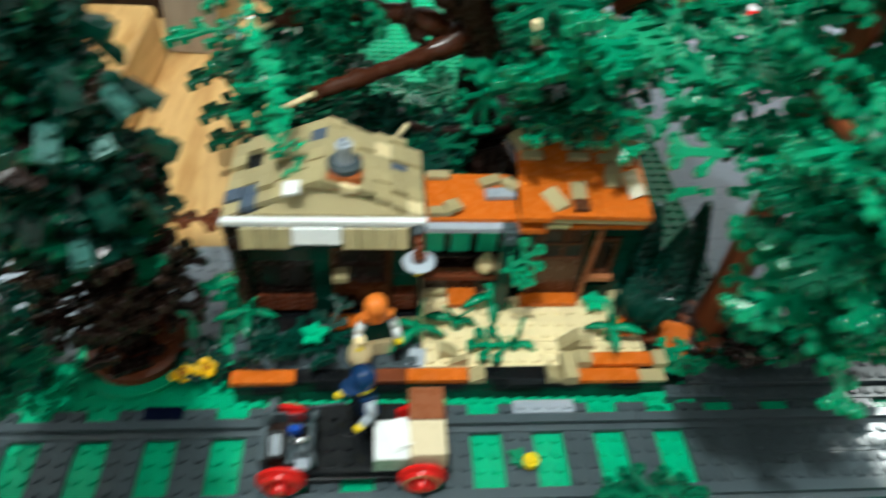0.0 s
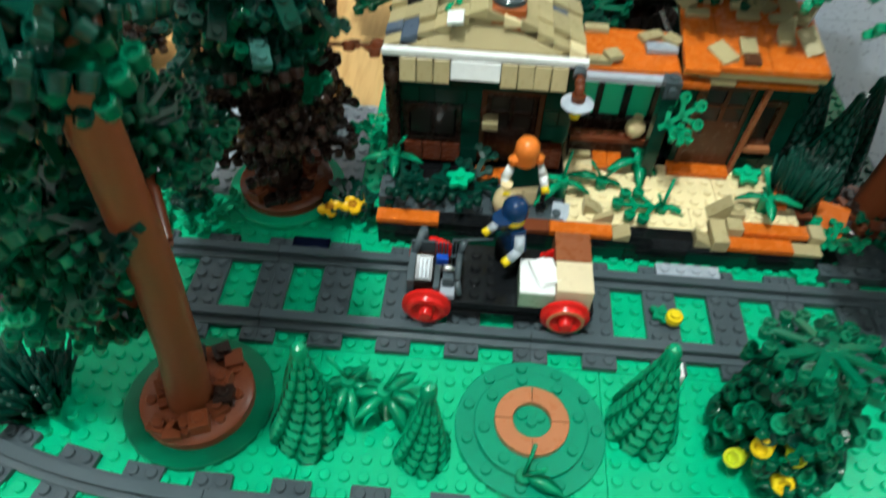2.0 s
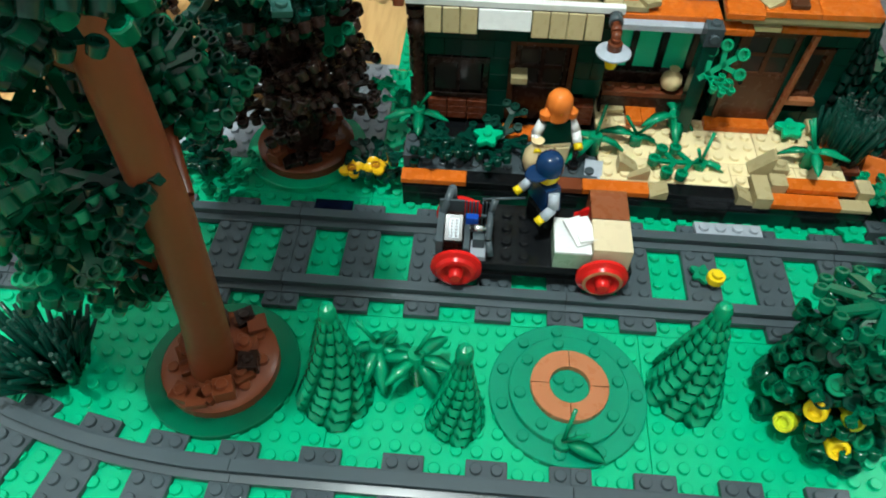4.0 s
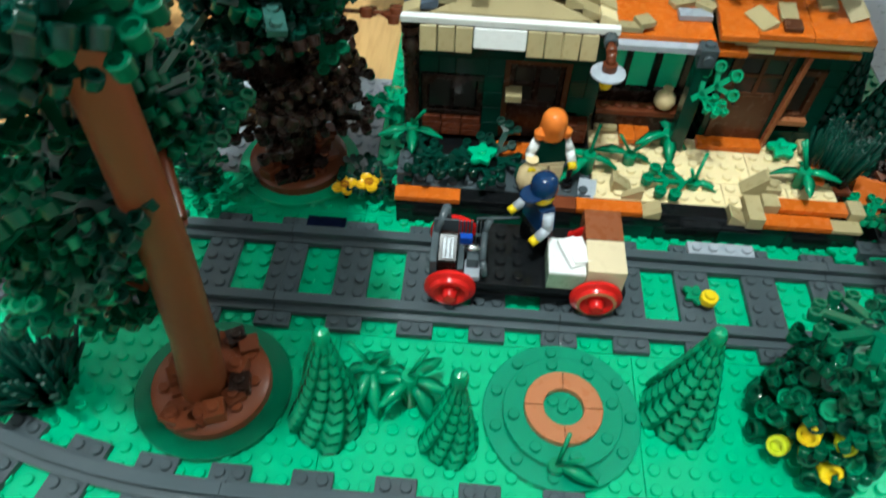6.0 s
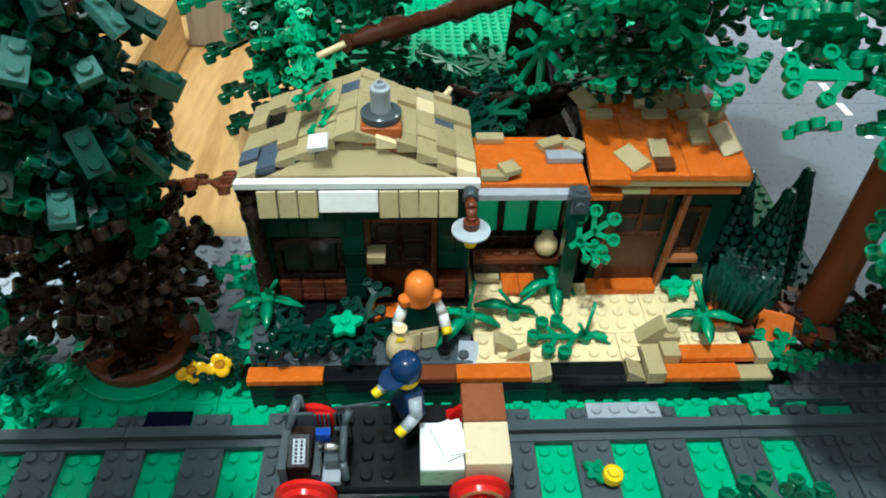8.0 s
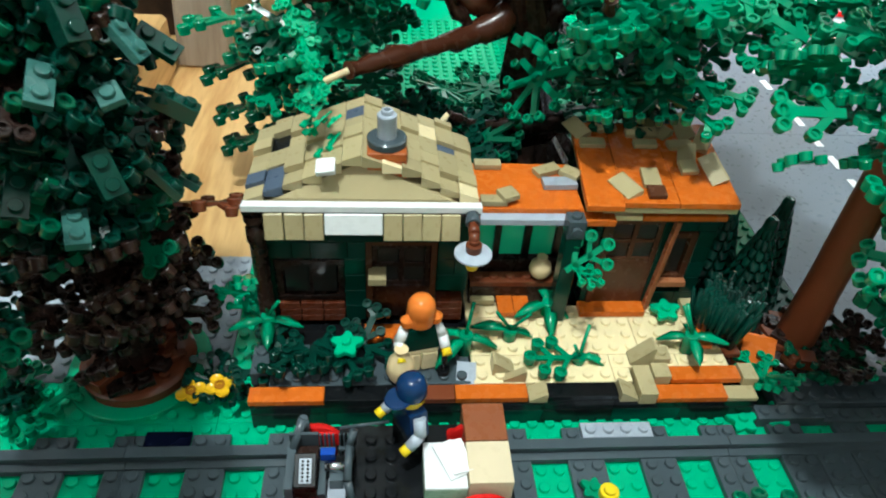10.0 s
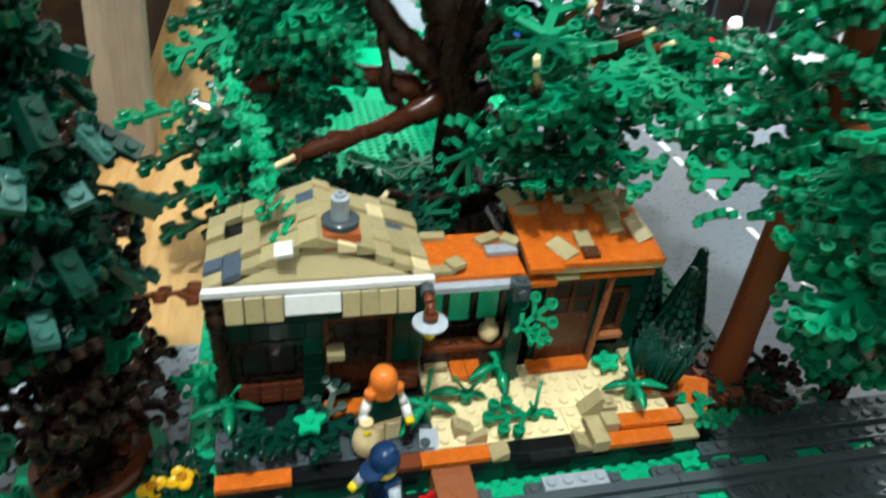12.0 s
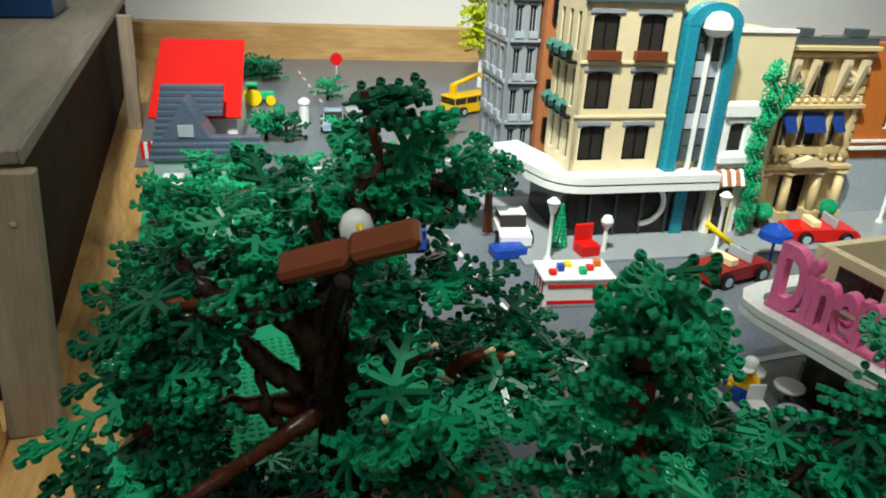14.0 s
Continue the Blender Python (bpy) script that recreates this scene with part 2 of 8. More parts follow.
        self.s += [False] * len(caps)
        return self

    def turn(self, prof, n=16, k=0, centre=(0, 0, 0), m=None):
        """A turned shape about z: prof is rows of radius and height from bottom to top."""
        rows = [tuple(prof[0])]
        for (r0, z0), (r1, z1), (r2, z2) in zip(prof, prof[1:], prof[2:]):
            rows.append((r1, z1))
            a, b = Vector((r1 - r0, z1 - z0)), Vector((r2 - r1, z2 - z1))
            if a.length > 1e-9 and b.length > 1e-9 and a.angle(b) > radians(36):
                rows.append((r1, z1))
        rows.append(tuple(prof[-1]))
        vs = [Vector((centre[0] + r * math.cos(2 * math.pi * i / n), centre[1] + r * math.sin(2 * math.pi * i / n), centre[2] + z)) for r, z in rows for i in range(n)]
        if m is not None:
            vs = [m @ p for p in vs]
        fs = [(q * n + i, q * n + (i + 1) % n, q * n + n + (i + 1) % n, q * n + n + i) for q in range(len(rows) - 1) if rows[q] != rows[q + 1] for i in range(n)]
        return self.add(vs, fs, k, True)

    def studs(self, pts, z, n=10, k=0, r=0.0024, h=0.0017):
        for x, y in pts:
            self.cyl((x, y, z), (x, y, z + h), r, n=n, k=k, cap0=False, cham=0.0003)
        return self

    def prism(self, pts, y0, y1, k=0, m=None):
        """The outline pts (x, z), counter-clockwise seen from -y, pushed from y0 to y1."""
        n = len(pts)
        vs = [Vector((x, y0, z)) for x, z in pts] + [Vector((x, y1, z)) for x, z in pts]
        if m is not None:
            vs = [m @ p for p in vs]
        fs = [tuple(range(n)), tuple(range(2 * n - 1, n - 1, -1))] + [(i, i + n, (i + 1) % n + n, (i + 1) % n) for i in range(n)]
        return self.add(vs, fs, k)

    def mesh(self, name, *mats):
        me = bpy.data.meshes.new(name)
        me.from_pydata(self.v, [], self.f)
        me.polygons.foreach_set("material_index", self.k)
        me.polygons.foreach_set("use_smooth", self.s)
        for m in mats:
            me.materials.append(m)
        me.update()
        return me


def part(name, geo, material, parent, label="", m=None):
    """One mesh object under a thing or a part; material may be several."""
    mats = material if isinstance(material, (list, tuple)) else (material,)
    me = geo if isinstance(geo, bpy.types.Mesh) else geo.mesh(name, *mats)
    ob = new(name, me)
    if m is not None:
        ob.matrix_basis = m
    ob.parent = parent
    if label:
        ob["label"] = label
    return ob


def thing(name, label, category, m=None, group="", kind=""):
    ob = new(name)
    ob.empty_display_size = 0.01
    if m is not None:
        ob.matrix_basis = m
    return tagged(ob, label, category, group, kind)


def solid(name, geo, material, label, category, m=None, group="", kind=""):
    ob = part(name, geo, material, None, "", m)
    return tagged(ob, label, category, group, kind)


MESHES = {}


def brick(parent, x, y, z, w, d, h, mat, name="brick", studs=True, rz=0, label=""):
    """A toy brick of w x d studs and h plates, its low corner at stud x, y and plate z of its parent."""
    key = (w, d, h, studs, mat.name)
    if key not in MESHES:
        g = Geo()
        e = 0.00006
        g.box(e, w * U - e, e, d * U - e, 0, h * P - e)
        if studs:
            g.studs([((i + 0.5) * U, (j + 0.5) * U) for i in range(int(w)) for j in range(int(d))], h * P - e)
        MESHES[key] = g.mesh(name, mat)
    m = Matrix.Translation((x * U, y * U, z * P)) @ Matrix.Rotation(radians(rz), 4, "Z")
    return part(name, MESHES[key], mat, parent, label, m)


def slope(parent, x, y, z, w, d, h, mat, rz=0, lip=0.35, name="slope_brick"):
    """A sloped brick, falling towards its -y side, with the low corner at x, y, z."""
    key = ("slope", w, d, h, mat.name, lip)
    if key not in MESHES:
        g = Geo()
        e = 0.00006
        pts = [(e, 0), (d * U - e, 0), (d * U - e, h * P), (d * U * 0.9, h * P), (e, lip * P)]
        turn = Matrix(((0, 1, 0, 0), (1, 0, 0, 0), (0, 0, 1, 0), (0, 0, 0, 1)))
        g.prism(pts[::-1], e, w * U - e, m=turn)
        MESHES[key] = g.mesh(name, mat)
    m = Matrix.Translation((x * U, y * U, z * P)) @ Matrix.Rotation(radians(rz), 4, "Z")
    return part(name, MESHES[key], mat, parent, "", m)


# ---- the room and the table ----
def structure(name, geo, mat, label):
    return tagged(part(name, geo, mat, None), label, "", "", "structure")


structure("table_top", Geo().box(-0.75, 2.9, -1.0, 2.75, -0.034, -0.0045, 0.002), PINE, "honey-coloured pine table top under the toy town")
BACK = Matrix.Translation((0.0, 2.285, 0)) @ Matrix.Rotation(radians(-10.5), 4, "Z")
structure("wall_back", Geo().plainbox(-1.9, 3.3, 0.06, 0.16, -0.9, 2.1), WALLWHITE, "plain white wall behind the toy town").matrix_basis = BACK
structure("trim", Geo().box(-1.0, 2.9, 0.0, 0.058, -0.03, 0.107, 0.003), PINE_X, "varnished pine board along the back of the table").matrix_basis = BACK
structure("wall_left", Geo().plainbox(-1.7, -1.6, -2.6, 2.9, -0.9, 2.1), ROOMGREY, "plain grey side wall")
structure("wall_right", Geo().plainbox(3.0, 3.1, -2.6, 2.9, -0.9, 2.1), ROOMGREY, "plain grey side wall")
structure("wall_front", Geo().plainbox(-1.6, 3.0, -2.7, -2.6, -0.9, 2.1), ROOMGREY, "plain grey wall behind the viewer")
structure("ceiling", Geo().plainbox(-1.7, 3.1, -2.7, 2.9, 2.1, 2.2), ROOMGREY, "plain grey ceiling")
structure("floor", Geo().plainbox(-1.7, 3.1, -2.7, 2.9, -0.95, -0.9), OLDWOOD, "dark wooden floor of the room")

post_m = Matrix.Translation((-21.2 * U, 49.0 * U, -0.0045)) @ Matrix.Rotation(radians(3.4), 4, "Y") @ Matrix.Rotation(radians(-5), 4, "X")
post = solid("timber_post", Geo().box(-0.0205, 0.0205, 0.0, 0.022, 0, 0.2275, 0.0015), TIMBER, "pale sawn timber post with a screw standing on the table", "post", post_m)
part("screw", Geo().turn([(0.0, 0.0016), (0.0025, 0.0016), (0.0032, 0.0)][::-1], 14, m=Matrix.Translation((0.004, 0.0, 0.188)) @ Matrix.Rotation(radians(90), 4, "X")), METAL, post, "steel screw head")
solid("wooden_rail", Geo().box(-0.62, -0.190, 0.229, 0.389, -0.0045, 0.042, 0.003), PINE, "broad pine block lying on the table edge", "rail")
shelf = thing("side_shelf", "grey-brown wooden shelf board above the table edge", "shelf", Matrix.Translation((-17.8 * U, 53.0 * U, 0.0)) @ Matrix.Rotation(radians(0.8), 4, "Z"))
part("board", Geo().box(-0.63, -0.003, 0.0, 1.75, 0.224, 0.235, 0.001), SHELFWOOD, shelf)
part("edge_strip", Geo().box(-0.0029, -0.0005, 0.0, 1.75, 0.2235, 0.2355, 0.0006), SHELFWOOD, shelf)
# added board; its dark colour paints the shadow below the shelf
part("support", Geo().box(-0.63, -0.035, 0.03, 1.75, -0.004, 0.2235, 0.001), SHADEWOOD, shelf, "dark board standing in for the shade under the shelf")
solid("back_post", Geo().box(-0.014, 0.014, -0.014, 0.014, -0.0045, 0.2235, 0.001), TIMBER, "pale timber post under the far end of the shelf", "post", Matrix.Translation((-19.0 * U, 178 * U, 0)) @ Matrix.Rotation(radians(2), 4, "Y"))
solid("storage_box", Geo().box(-0.11, 0.0, 0.0, 0.16, 0, 0.05, 0.004).box(-0.114, 0.004, -0.004, 0.164, 0.0502, 0.060, 0.003), NAVY, "dark blue lidded box on the shelf", "box", Matrix.Translation((-0.24, 1.25, 0.2355)))
# rods for the unseen lamps, the town's added spot among them
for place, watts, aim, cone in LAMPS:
    lamp_ob = thing("unseen_lamp", "unseen ceiling lamp on a short white rod, added to light the scene", "lamp", Matrix.Translation(place))
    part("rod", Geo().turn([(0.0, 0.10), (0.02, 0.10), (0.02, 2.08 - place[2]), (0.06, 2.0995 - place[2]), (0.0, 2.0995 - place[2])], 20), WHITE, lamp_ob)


# ---- base plates ----
def plate_field(x0, x1, y0, y1, mat, label, name="ground", z=0.0, n=8, thick=0.0035, bare=None, sub=16):
    """A studded base plate from stud x0, y0 to x1, y1 with its seams every 16 or 32 studs."""
    g = Geo()
    for a in range(x0, x1, sub):
        for b in range(y0, y1, sub):
            g.box(a * U + 0.0001, min(a + sub, x1) * U - 0.0001, b * U + 0.0001, min(b + sub, y1) * U - 0.0001, z - thick, z, 0.0002)
    pts = [((i + 0.5) * U, (j + 0.5) * U) for i in range(x0, x1) for j in range(y0, y1) if not (bare and bare(i + 0.5, j + 0.5))]
    g.studs(pts, z, n)
    return structure(name, g, mat, label)


plate_field(-44, 20, -36, 5, GREEN, "bright green studded base plates beside the toy railway", n=10)
plate_field(20, 44, -36, 5, GREEN, "bright green studded base plates beside the toy railway", n=8)
plate_field(-44, -10, 5, 8, GREEN, "bright green studded base plates beside the toy railway", n=10)
plate_field(-12, -10, 8, 19, GREEN, "narrow green studded strip beside the cabin", n=10)
plate_field(-32, -12, 8, 19, LTGREY, "light grey studded base plate under the dark tree", n=10, sub=32)
plate_field(-10, 26, 5, 19, DKGREEN, "dark green studded base plate under the cabin", n=8, sub=32)
plate_field(-12, 10, 19, 51, GREEN, "bright green studded base plate of the little park", n=8, sub=32)
plate_field(-14, 10, 51, 142, GREEN, "smooth bright green base plate of the little park", n=8, sub=32, bare=lambda i, j: j > 62)
plate_field(10, 26, 19, 42, DKLEAF, "dark green studded base plate under the old tree", n=8, sub=32)
plate_field(10, 24, 42, 66, GREEN, "bright green base plate of the little park", n=6, sub=32)
g = Geo()
for a in range(26, 330, 32):
    for b in range(5, 283, 32):
        g.box(a * U + 0.0001, (a + 32) * U - 0.0001, b * U + 0.0001, min(283, b + 32) * U - 0.0001, -0.0035, 0.0, 0.0003)
for a, b, c, d in ((24, 26, 42, 66), (10, 26, 66, 283), (-17, 10, 142, 283)):
    g.box(a * U, b * U - 0.0001, c * U, d * U, -0.0035, -0.0001, 0.0003)
structure("road", g, ROADGREY, "smooth grey toy road plates with white dashes")
g = Geo()
for i in range(22):
    g.box(37.55 * U, 38.25 * U, (8.6 + 3.75 * i) * U, (10.7 + 3.75 * i) * U, 0.0, 0.0004, 0.0001)
for i in range(14):
    g.box((56 + 5.6 * i) * U, (59.6 + 5.6 * i) * U, 52.6 * U, 53.4 * U, 0.0, 0.0004, 0.0001)
for i in range(18):
    g.box((15 + 6.0 * i) * U, (18 + 6.0 * i) * U, 132 * U, 133 * U, 0.0, 0.0004, 0.0001)
for i in range(16):
    g.box(48.2 * U, 49.0 * U, (60 + 2.1 * i) * U, (61.1 + 2.1 * i) * U, 0.0, 0.0004, 0.0001)
for i in range(9):
    g.box(33.5 * U, 34.2 * U, (150 + 12 * i) * U, (155 + 12 * i) * U, 0.0, 0.0004, 0.0001)
structure("road_marking", g, WHITE, "white printed dashes on the grey toy road")


# ---- railway ----
def rail_bar(pts, side):
    """A moulded rail with foot, web and head along the line pts, side studs off the middle."""
    g = Geo()
    prof = [(-0.62, 0.0), (-0.62, 0.0030), (-0.22, 0.0036), (-0.22, 0.0058), (-0.30, 0.0062), (-0.30, 0.0076), (0.30, 0.0076), (0.30, 0.0062), (0.22, 0.0058), (0.22, 0.0036), (0.62, 0.0030), (0.62, 0.0)]
    n, rings = len(prof), []
    for (x, y, a) in pts:
        nx, ny = -math.sin(a), math.cos(a)
        rings.append([(x * U + nx * (side + o) * U, y * U + ny * (side + o) * U, 0.0012 + h) for o, h in prof])
    vs = [p for r in rings for p in r]
    fs = [(q * n + i, q * n + n + i, q * n + n + (i + 1) % n, q * n + (i + 1) % n) for q in range(len(rings) - 1) for i in range(n)]
    fs += [tuple(range(n)), tuple(range(len(vs) - 1, len(vs) - n - 1, -1))]
    return g.add(vs, fs)


def tie_geo(w, inner=True):
    g = Geo()
    g.box(-w / 2 * U, w / 2 * U, -4 * U + 0.0001, -1.95 * U, 0, P, 0.0003)
    g.box(-w / 2 * U, w / 2 * U, -1.949 * U, 1.949 * U, 0, P, 0.0003)
    g.box(-w / 2 * U, w / 2 * U, 1.95 * U, 4 * U - 0.0001, 0, P, 0.0003)
    xs = [-0.5 * U, 0.5 * U] if w == 2 else [0.0]
    ys = [-3.5, -1.5, -0.5, 0.5, 1.5, 3.5]
    g.studs([(x, y * U) for x in xs for y in ys], P)
    return g


TIE2, TIE1 = tie_geo(2).mesh("tie", DKGREY), tie_geo(1).mesh("tie", DKGREY)


def track(pts_fn, length, label="dark grey plastic toy railway track on the green base"):
    """One track piece: pts_fn(s) gives x, y and direction at s studs along it."""
    t = thing("train_track", label, "railway track", group="railway tracks")
    steps = 12 if abs(pts_fn(length)[2] - pts_fn(0)[2]) > 0.01 else 1
    line = [pts_fn(length * i / steps + (0.02 if i == 0 else -0.02 if i == steps else 0)) for i in range(steps + 1)]
    for side in (-2.5, 2.5):
        part("rail", rail_bar(line, side), DKGREY, t)
    for s, me in ((0.5, TIE1), (4, TIE2), (8, TIE2), (12, TIE2), (length - 0.5, TIE1)):
        x, y, a = pts_fn(s * length / 16 if me is TIE2 else s)
        part("tie", me, DKGREY, t, "", Matrix.Translation((x * U, y * U, 0.00005)) @ Matrix.Rotation(a, 4, "Z"))
    return t


for x0 in (-48, -32, -16, 0, 16, 32):
    track(lambda s, x0=x0: (x0 + s, 0, 0.0), 16)
for x0 in (-16, 0, 16):
    track(lambda s, x0=x0: (x0 + s, -16, 0.0), 16)
CURVE = 15.71


def curve(k):
    return lambda s: (-16 - 40 * math.sin(s / 40 + k * CURVE / 40), 24 - 40 * math.cos(s / 40 + k * CURVE / 40), math.pi - (s / 40 + k * CURVE / 40))


track(curve(0), CURVE, "curved dark grey plastic toy railway track")
track(curve(1), CURVE, "curved dark grey plastic toy railway track")

# plates that fill the track at the crossing
crossing = thing("crossing_plates", "dark grey studded plates filling the toy track", "plates")
for i in range(6):
    for j in (-2, 0):
        brick(crossing, 21 + 2 * i, j, 0.5 if i % 2 else 0.3, 2, 2, 1, DKGREY, "plate")
for i in range(5):
    brick(crossing, 18.5 + 4 * i, 4.02, 0.05, 4, 1, 1 if i else 2, DKGREY, "plate")
    brick(crossing, 20.0 + 4 * i, 5.05, 0.05, 4, 2, 2, DKGREY, "plate")
light_plate = thing("grey_plate", "light grey four-stud plate lying on the track ties", "plate")
brick(light_plate, 8.0, 3.02, 1.02, 4, 1, 1, LTGREY, "plate")
dark_tile = thing("navy_plate", "small navy plate on the track edge", "plate")
brick(dark_tile, -15.4, 3.05, 1.05, 2.4, 1, 0.6, DKNAVY, "plate", studs=False)
white_tile = thing("white_tile", "white tile standing upright beside a pine", "tile")
brick(white_tile, 8.0, -4.7, 0, 0.5, 1.0, 3.2, WHITE, "tile", studs=False)


# ---- the railway halt: platform ----
platform = thing("platform", "black and dark green brick platform edged with orange and tan tiles", "platform", Matrix.Translation((0, -0.45 * U, 0)))
for x, w, m in ((-10, 4, BLACK), (-6, 4, DKGREEN), (-2, 4, BLACK), (2, 4, DKGREEN), (6, 4, BLACK), (10, 4, DKGREEN), (14, 4.3, BLACK)):
    brick(platform, x, 5.05, 0, w, 1.95, 3, m, studs=False)
    brick(platform, x, 5.05, 3, w, 1.95, 1.4, BLACK, "plate", studs=False)
for x, w in ((-10, 4), (-6, 4), (-2, 4), (2, 4), (6, 4), (10, 2.3)):
    brick(platform, x, 5.05, 4.4, w, 1.95, 0.58, BLACK, "plate", studs=False)
for x, w in ((-10, 7), (-3, 7), (4, 7), (11, 6.4)):
    brick(platform, x, 7.01, 0, w, 11.9, 4.9, BLACK, studs=False)
# front row of tiles
for x, w, m in ((-10.05, 4, ORANGE), (-6.03, 4, BLACK), (-2.01, 3, BROWN), (1.01, 4, ORANGE)):
    brick(platform, x, 5.0, 5, w, 1, 1, m, "tile", studs=False)
slope(platform, 5.08, 6.0, 5, 1.05, 1.0, 1.6, DKTAN, rz=-90)
brick(platform, 6.12, 5.06, 5.0, 4, 1, 0.9, BLACK, "tile", studs=False)
slope(platform, 11.22, 4.92, 5, 1.1, 1.05, 1.8, DKTAN, rz=90)
brick(platform, 11.28, 4.92, 4.4, 1, 2.1, 2.2, DKTAN, "tile", studs=False)
brick(platform, 12.32, 6.0, 5, 1, 1.05, 2.0, DKTAN, "tile", studs=False)
brick(platform, 12.32, 4.96, 4.5, 4.1, 1.02, 1, ORANGE, "tile", studs=False)
brick(platform, 13.38, 6.0, 5.4, 4.1, 1, 1, ORANGE, "tile", studs=False)
brick(platform, 17.55, 5.9, 5.0, 0.9, 1.2, 1.6, DKTAN, "tile", studs=False)
brick(platform, 16.45, 5.0, 4.42, 1.8, 0.95, 0.7, DKTAN, "plate", studs=False)
slope(platform, 11.25, 8.1, 6.1, 0.95, 1.3, 3.4, DKTAN, rz=-90)
brick(platform, 12.62, 7.2, 6.1, 1, 1, 1.2, DKTAN, "plate")
slope(platform, 4.45, 6.55, 6.08, 0.95, 1.3, 2.4, DKTAN, rz=90)
slope(platform, 3.75, 6.5, 6.08, 0.45, 1.25, 2.0, DKTAN, rz=-90)
# grey planter
brick(platform, -10.05, 6.4, 5, 0.95, 2.05, 2.5, DKGREY, studs=False)
part("studs", Geo().studs([(-9.58 * U, 6.9 * U), (-9.58 * U, 7.9 * U)], 7.48 * P, 12), DKGREY, platform)
for x, w in ((-9.08, 4), (-5.06, 4), (-1.04, 3)):
    brick(platform, x, 6.03, 5, w, 2, 1, DKGREY, "plate")
    brick(platform, x, 8.05, 5, w, 1, 0.9, DKGREY, "plate", studs=False)
slope(platform, 1.1, 6.05, 5.5, 1.1, 1.4, 1.1, LTGREY, rz=-6)
brick(platform, 0.6, 8.7, 5.2, 1.4, 1.5, 1, DKTAN, "plate", studs=False)
# sand
for x, y, w, d in ((2.1, 6.02, 4, 2), (6.12, 6.02, 4, 2), (10.14, 6.02, 1, 1), (10.14, 7.02, 4, 1), (14.16, 7.02, 3, 1), (2.1, 8.04, 5, 3), (7.12, 8.04, 5, 3), (12.14, 8.04, 5, 3), (2.1, 11.06, 6, 3), (8.12, 11.06, 8, 1)):
    brick(platform, x, y, 5.05, w, d, 1, TAN, "sand_plate")
for x, y, z, w, d, m in ((4.0, 10.8, 6.75, 0.98, 2.5, ORANGE), (5.0, 10.8, 6.7, 0.98, 2.5, ORANGE), (2.4, 11.9, 6.7, 1.5, 1.2, DKTAN), (15.6, 10.95, 6.7, 0.9, 1.4, DKTAN), (15.4, 8.1, 6.7, 1.0, 1.6, ORANGE), (16.6, 8.0, 5.0, 1.7, 2.0, BROWN)):
    brick(platform, x, y, z, w, d, 0.9, m, "tile", studs=False)
brick(platform, -4.0, 9.3, 5.3, 3.9, 1.2, 1, ORANGE, "tile", studs=False)
brick(platform, 9.1, 11.05, 6.0, 4.1, 1.0, 1.1, ORANGE, "doorstep", studs=False)
rubble = thing("orange_rubble", "loose dark orange slopes and tiles beside the trunk", "bricks")
slope(rubble, 18.9, 8.0, 0.6, 2, 2, 4, ORANGE, rz=-20)
slope(rubble, 20.9, 7.6, 0.0, 1, 2, 4, ORANGE, rz=25)
slope(rubble, 18.7, 7.7, 0.0, 3, 2, 1.2, BROWN)


# ---- the cabin with the shingled roof ----
def frame_window(parent, x, y, z, w, h, cols, rows, mat, pane=DARKPANE, name="window", deep=0.6):
    """A framed window in studs and plates, its face at y."""
    win = thing(name, "", "", Matrix.Translation((x * U, y * U, z * P)))
    win.parent = parent
    g, b = Geo(), 0.38 * U
    W, Hh, D = w * U, h * P, deep * U
    g.box(0, W, 0, D, 0, b)
    g.box(0, W, 0, D, Hh - b, Hh)
    g.box(0, b, 0, D, b, Hh - b)
    g.box(W - b, W, 0, D, b, Hh - b)
    part("window_frame", g, mat, win)
    bars = Geo()
    for i in range(1, cols):
        c = b + (W - 2 * b) * i / cols
        bars.box(c - 0.0007, c + 0.0007, D * 0.25, D * 0.7, b, Hh - b)
    for j in range(1, rows):
        c = b + (Hh - 2 * b) * j / rows
        bars.box(b, W - b, D * 0.2, D * 0.65, c - 0.0007, c + 0.0007)
    if cols * rows > 1:
        part("glazing_bar", bars, mat, win)
    for i in range(cols):
        for j in range(rows):
            xa, xb = b + (W - 2 * b) * i / cols, b + (W - 2 * b) * (i + 1) / cols
            za, zb = b + (Hh - 2 * b) * j / rows, b + (Hh - 2 * b) * (j + 1) / rows
            part("pane", Geo().plainbox(xa + 0.0008, xb - 0.0008, D * 0.42, D * 0.52, za + 0.0008, zb - 0.0008), pane, win)
    return win


def wall_bricks(parent, x0, x1, y, z0, z1, mat, holes=(), seed=1, name="brick", course=3):
    """Courses of bricks one stud deep from x0 to x1, leaving out the holes (x0, x1, z0, z1)."""
    rr = random.Random(seed)
    z, row = z0, 0
    while z < z1 - 0.05:
        h = min(course, z1 - z)
        cuts = [x0]
        x = x0 + (1.0 if row % 2 else 2.0)
        while x < x1 - 0.6:
            cuts.append(x)
            x += rr.choice((1, 2, 2, 3))
        cuts.append(x1)
        for a, b, c, d in holes:
            if c < z + h - 0.05 and d > z + 0.05:
                cuts = [q for q in cuts if not (a - 0.3 < q < b + 0.3)] + [a, b]
        cuts = sorted(set(round(q, 3) for q in cuts))
        for a, b in zip(cuts, cuts[1:]):
            mid = (a + b) / 2
            if b - a < 0.08 or any(h0 < mid < h1 and c < z + h - 0.05 and d > z + 0.05 for h0, h1, c, d in holes):
                continue
            brick(parent, a, y, z, round(b - a, 3), 1, h, mat, name, studs=False)
        z += h
        row += 1


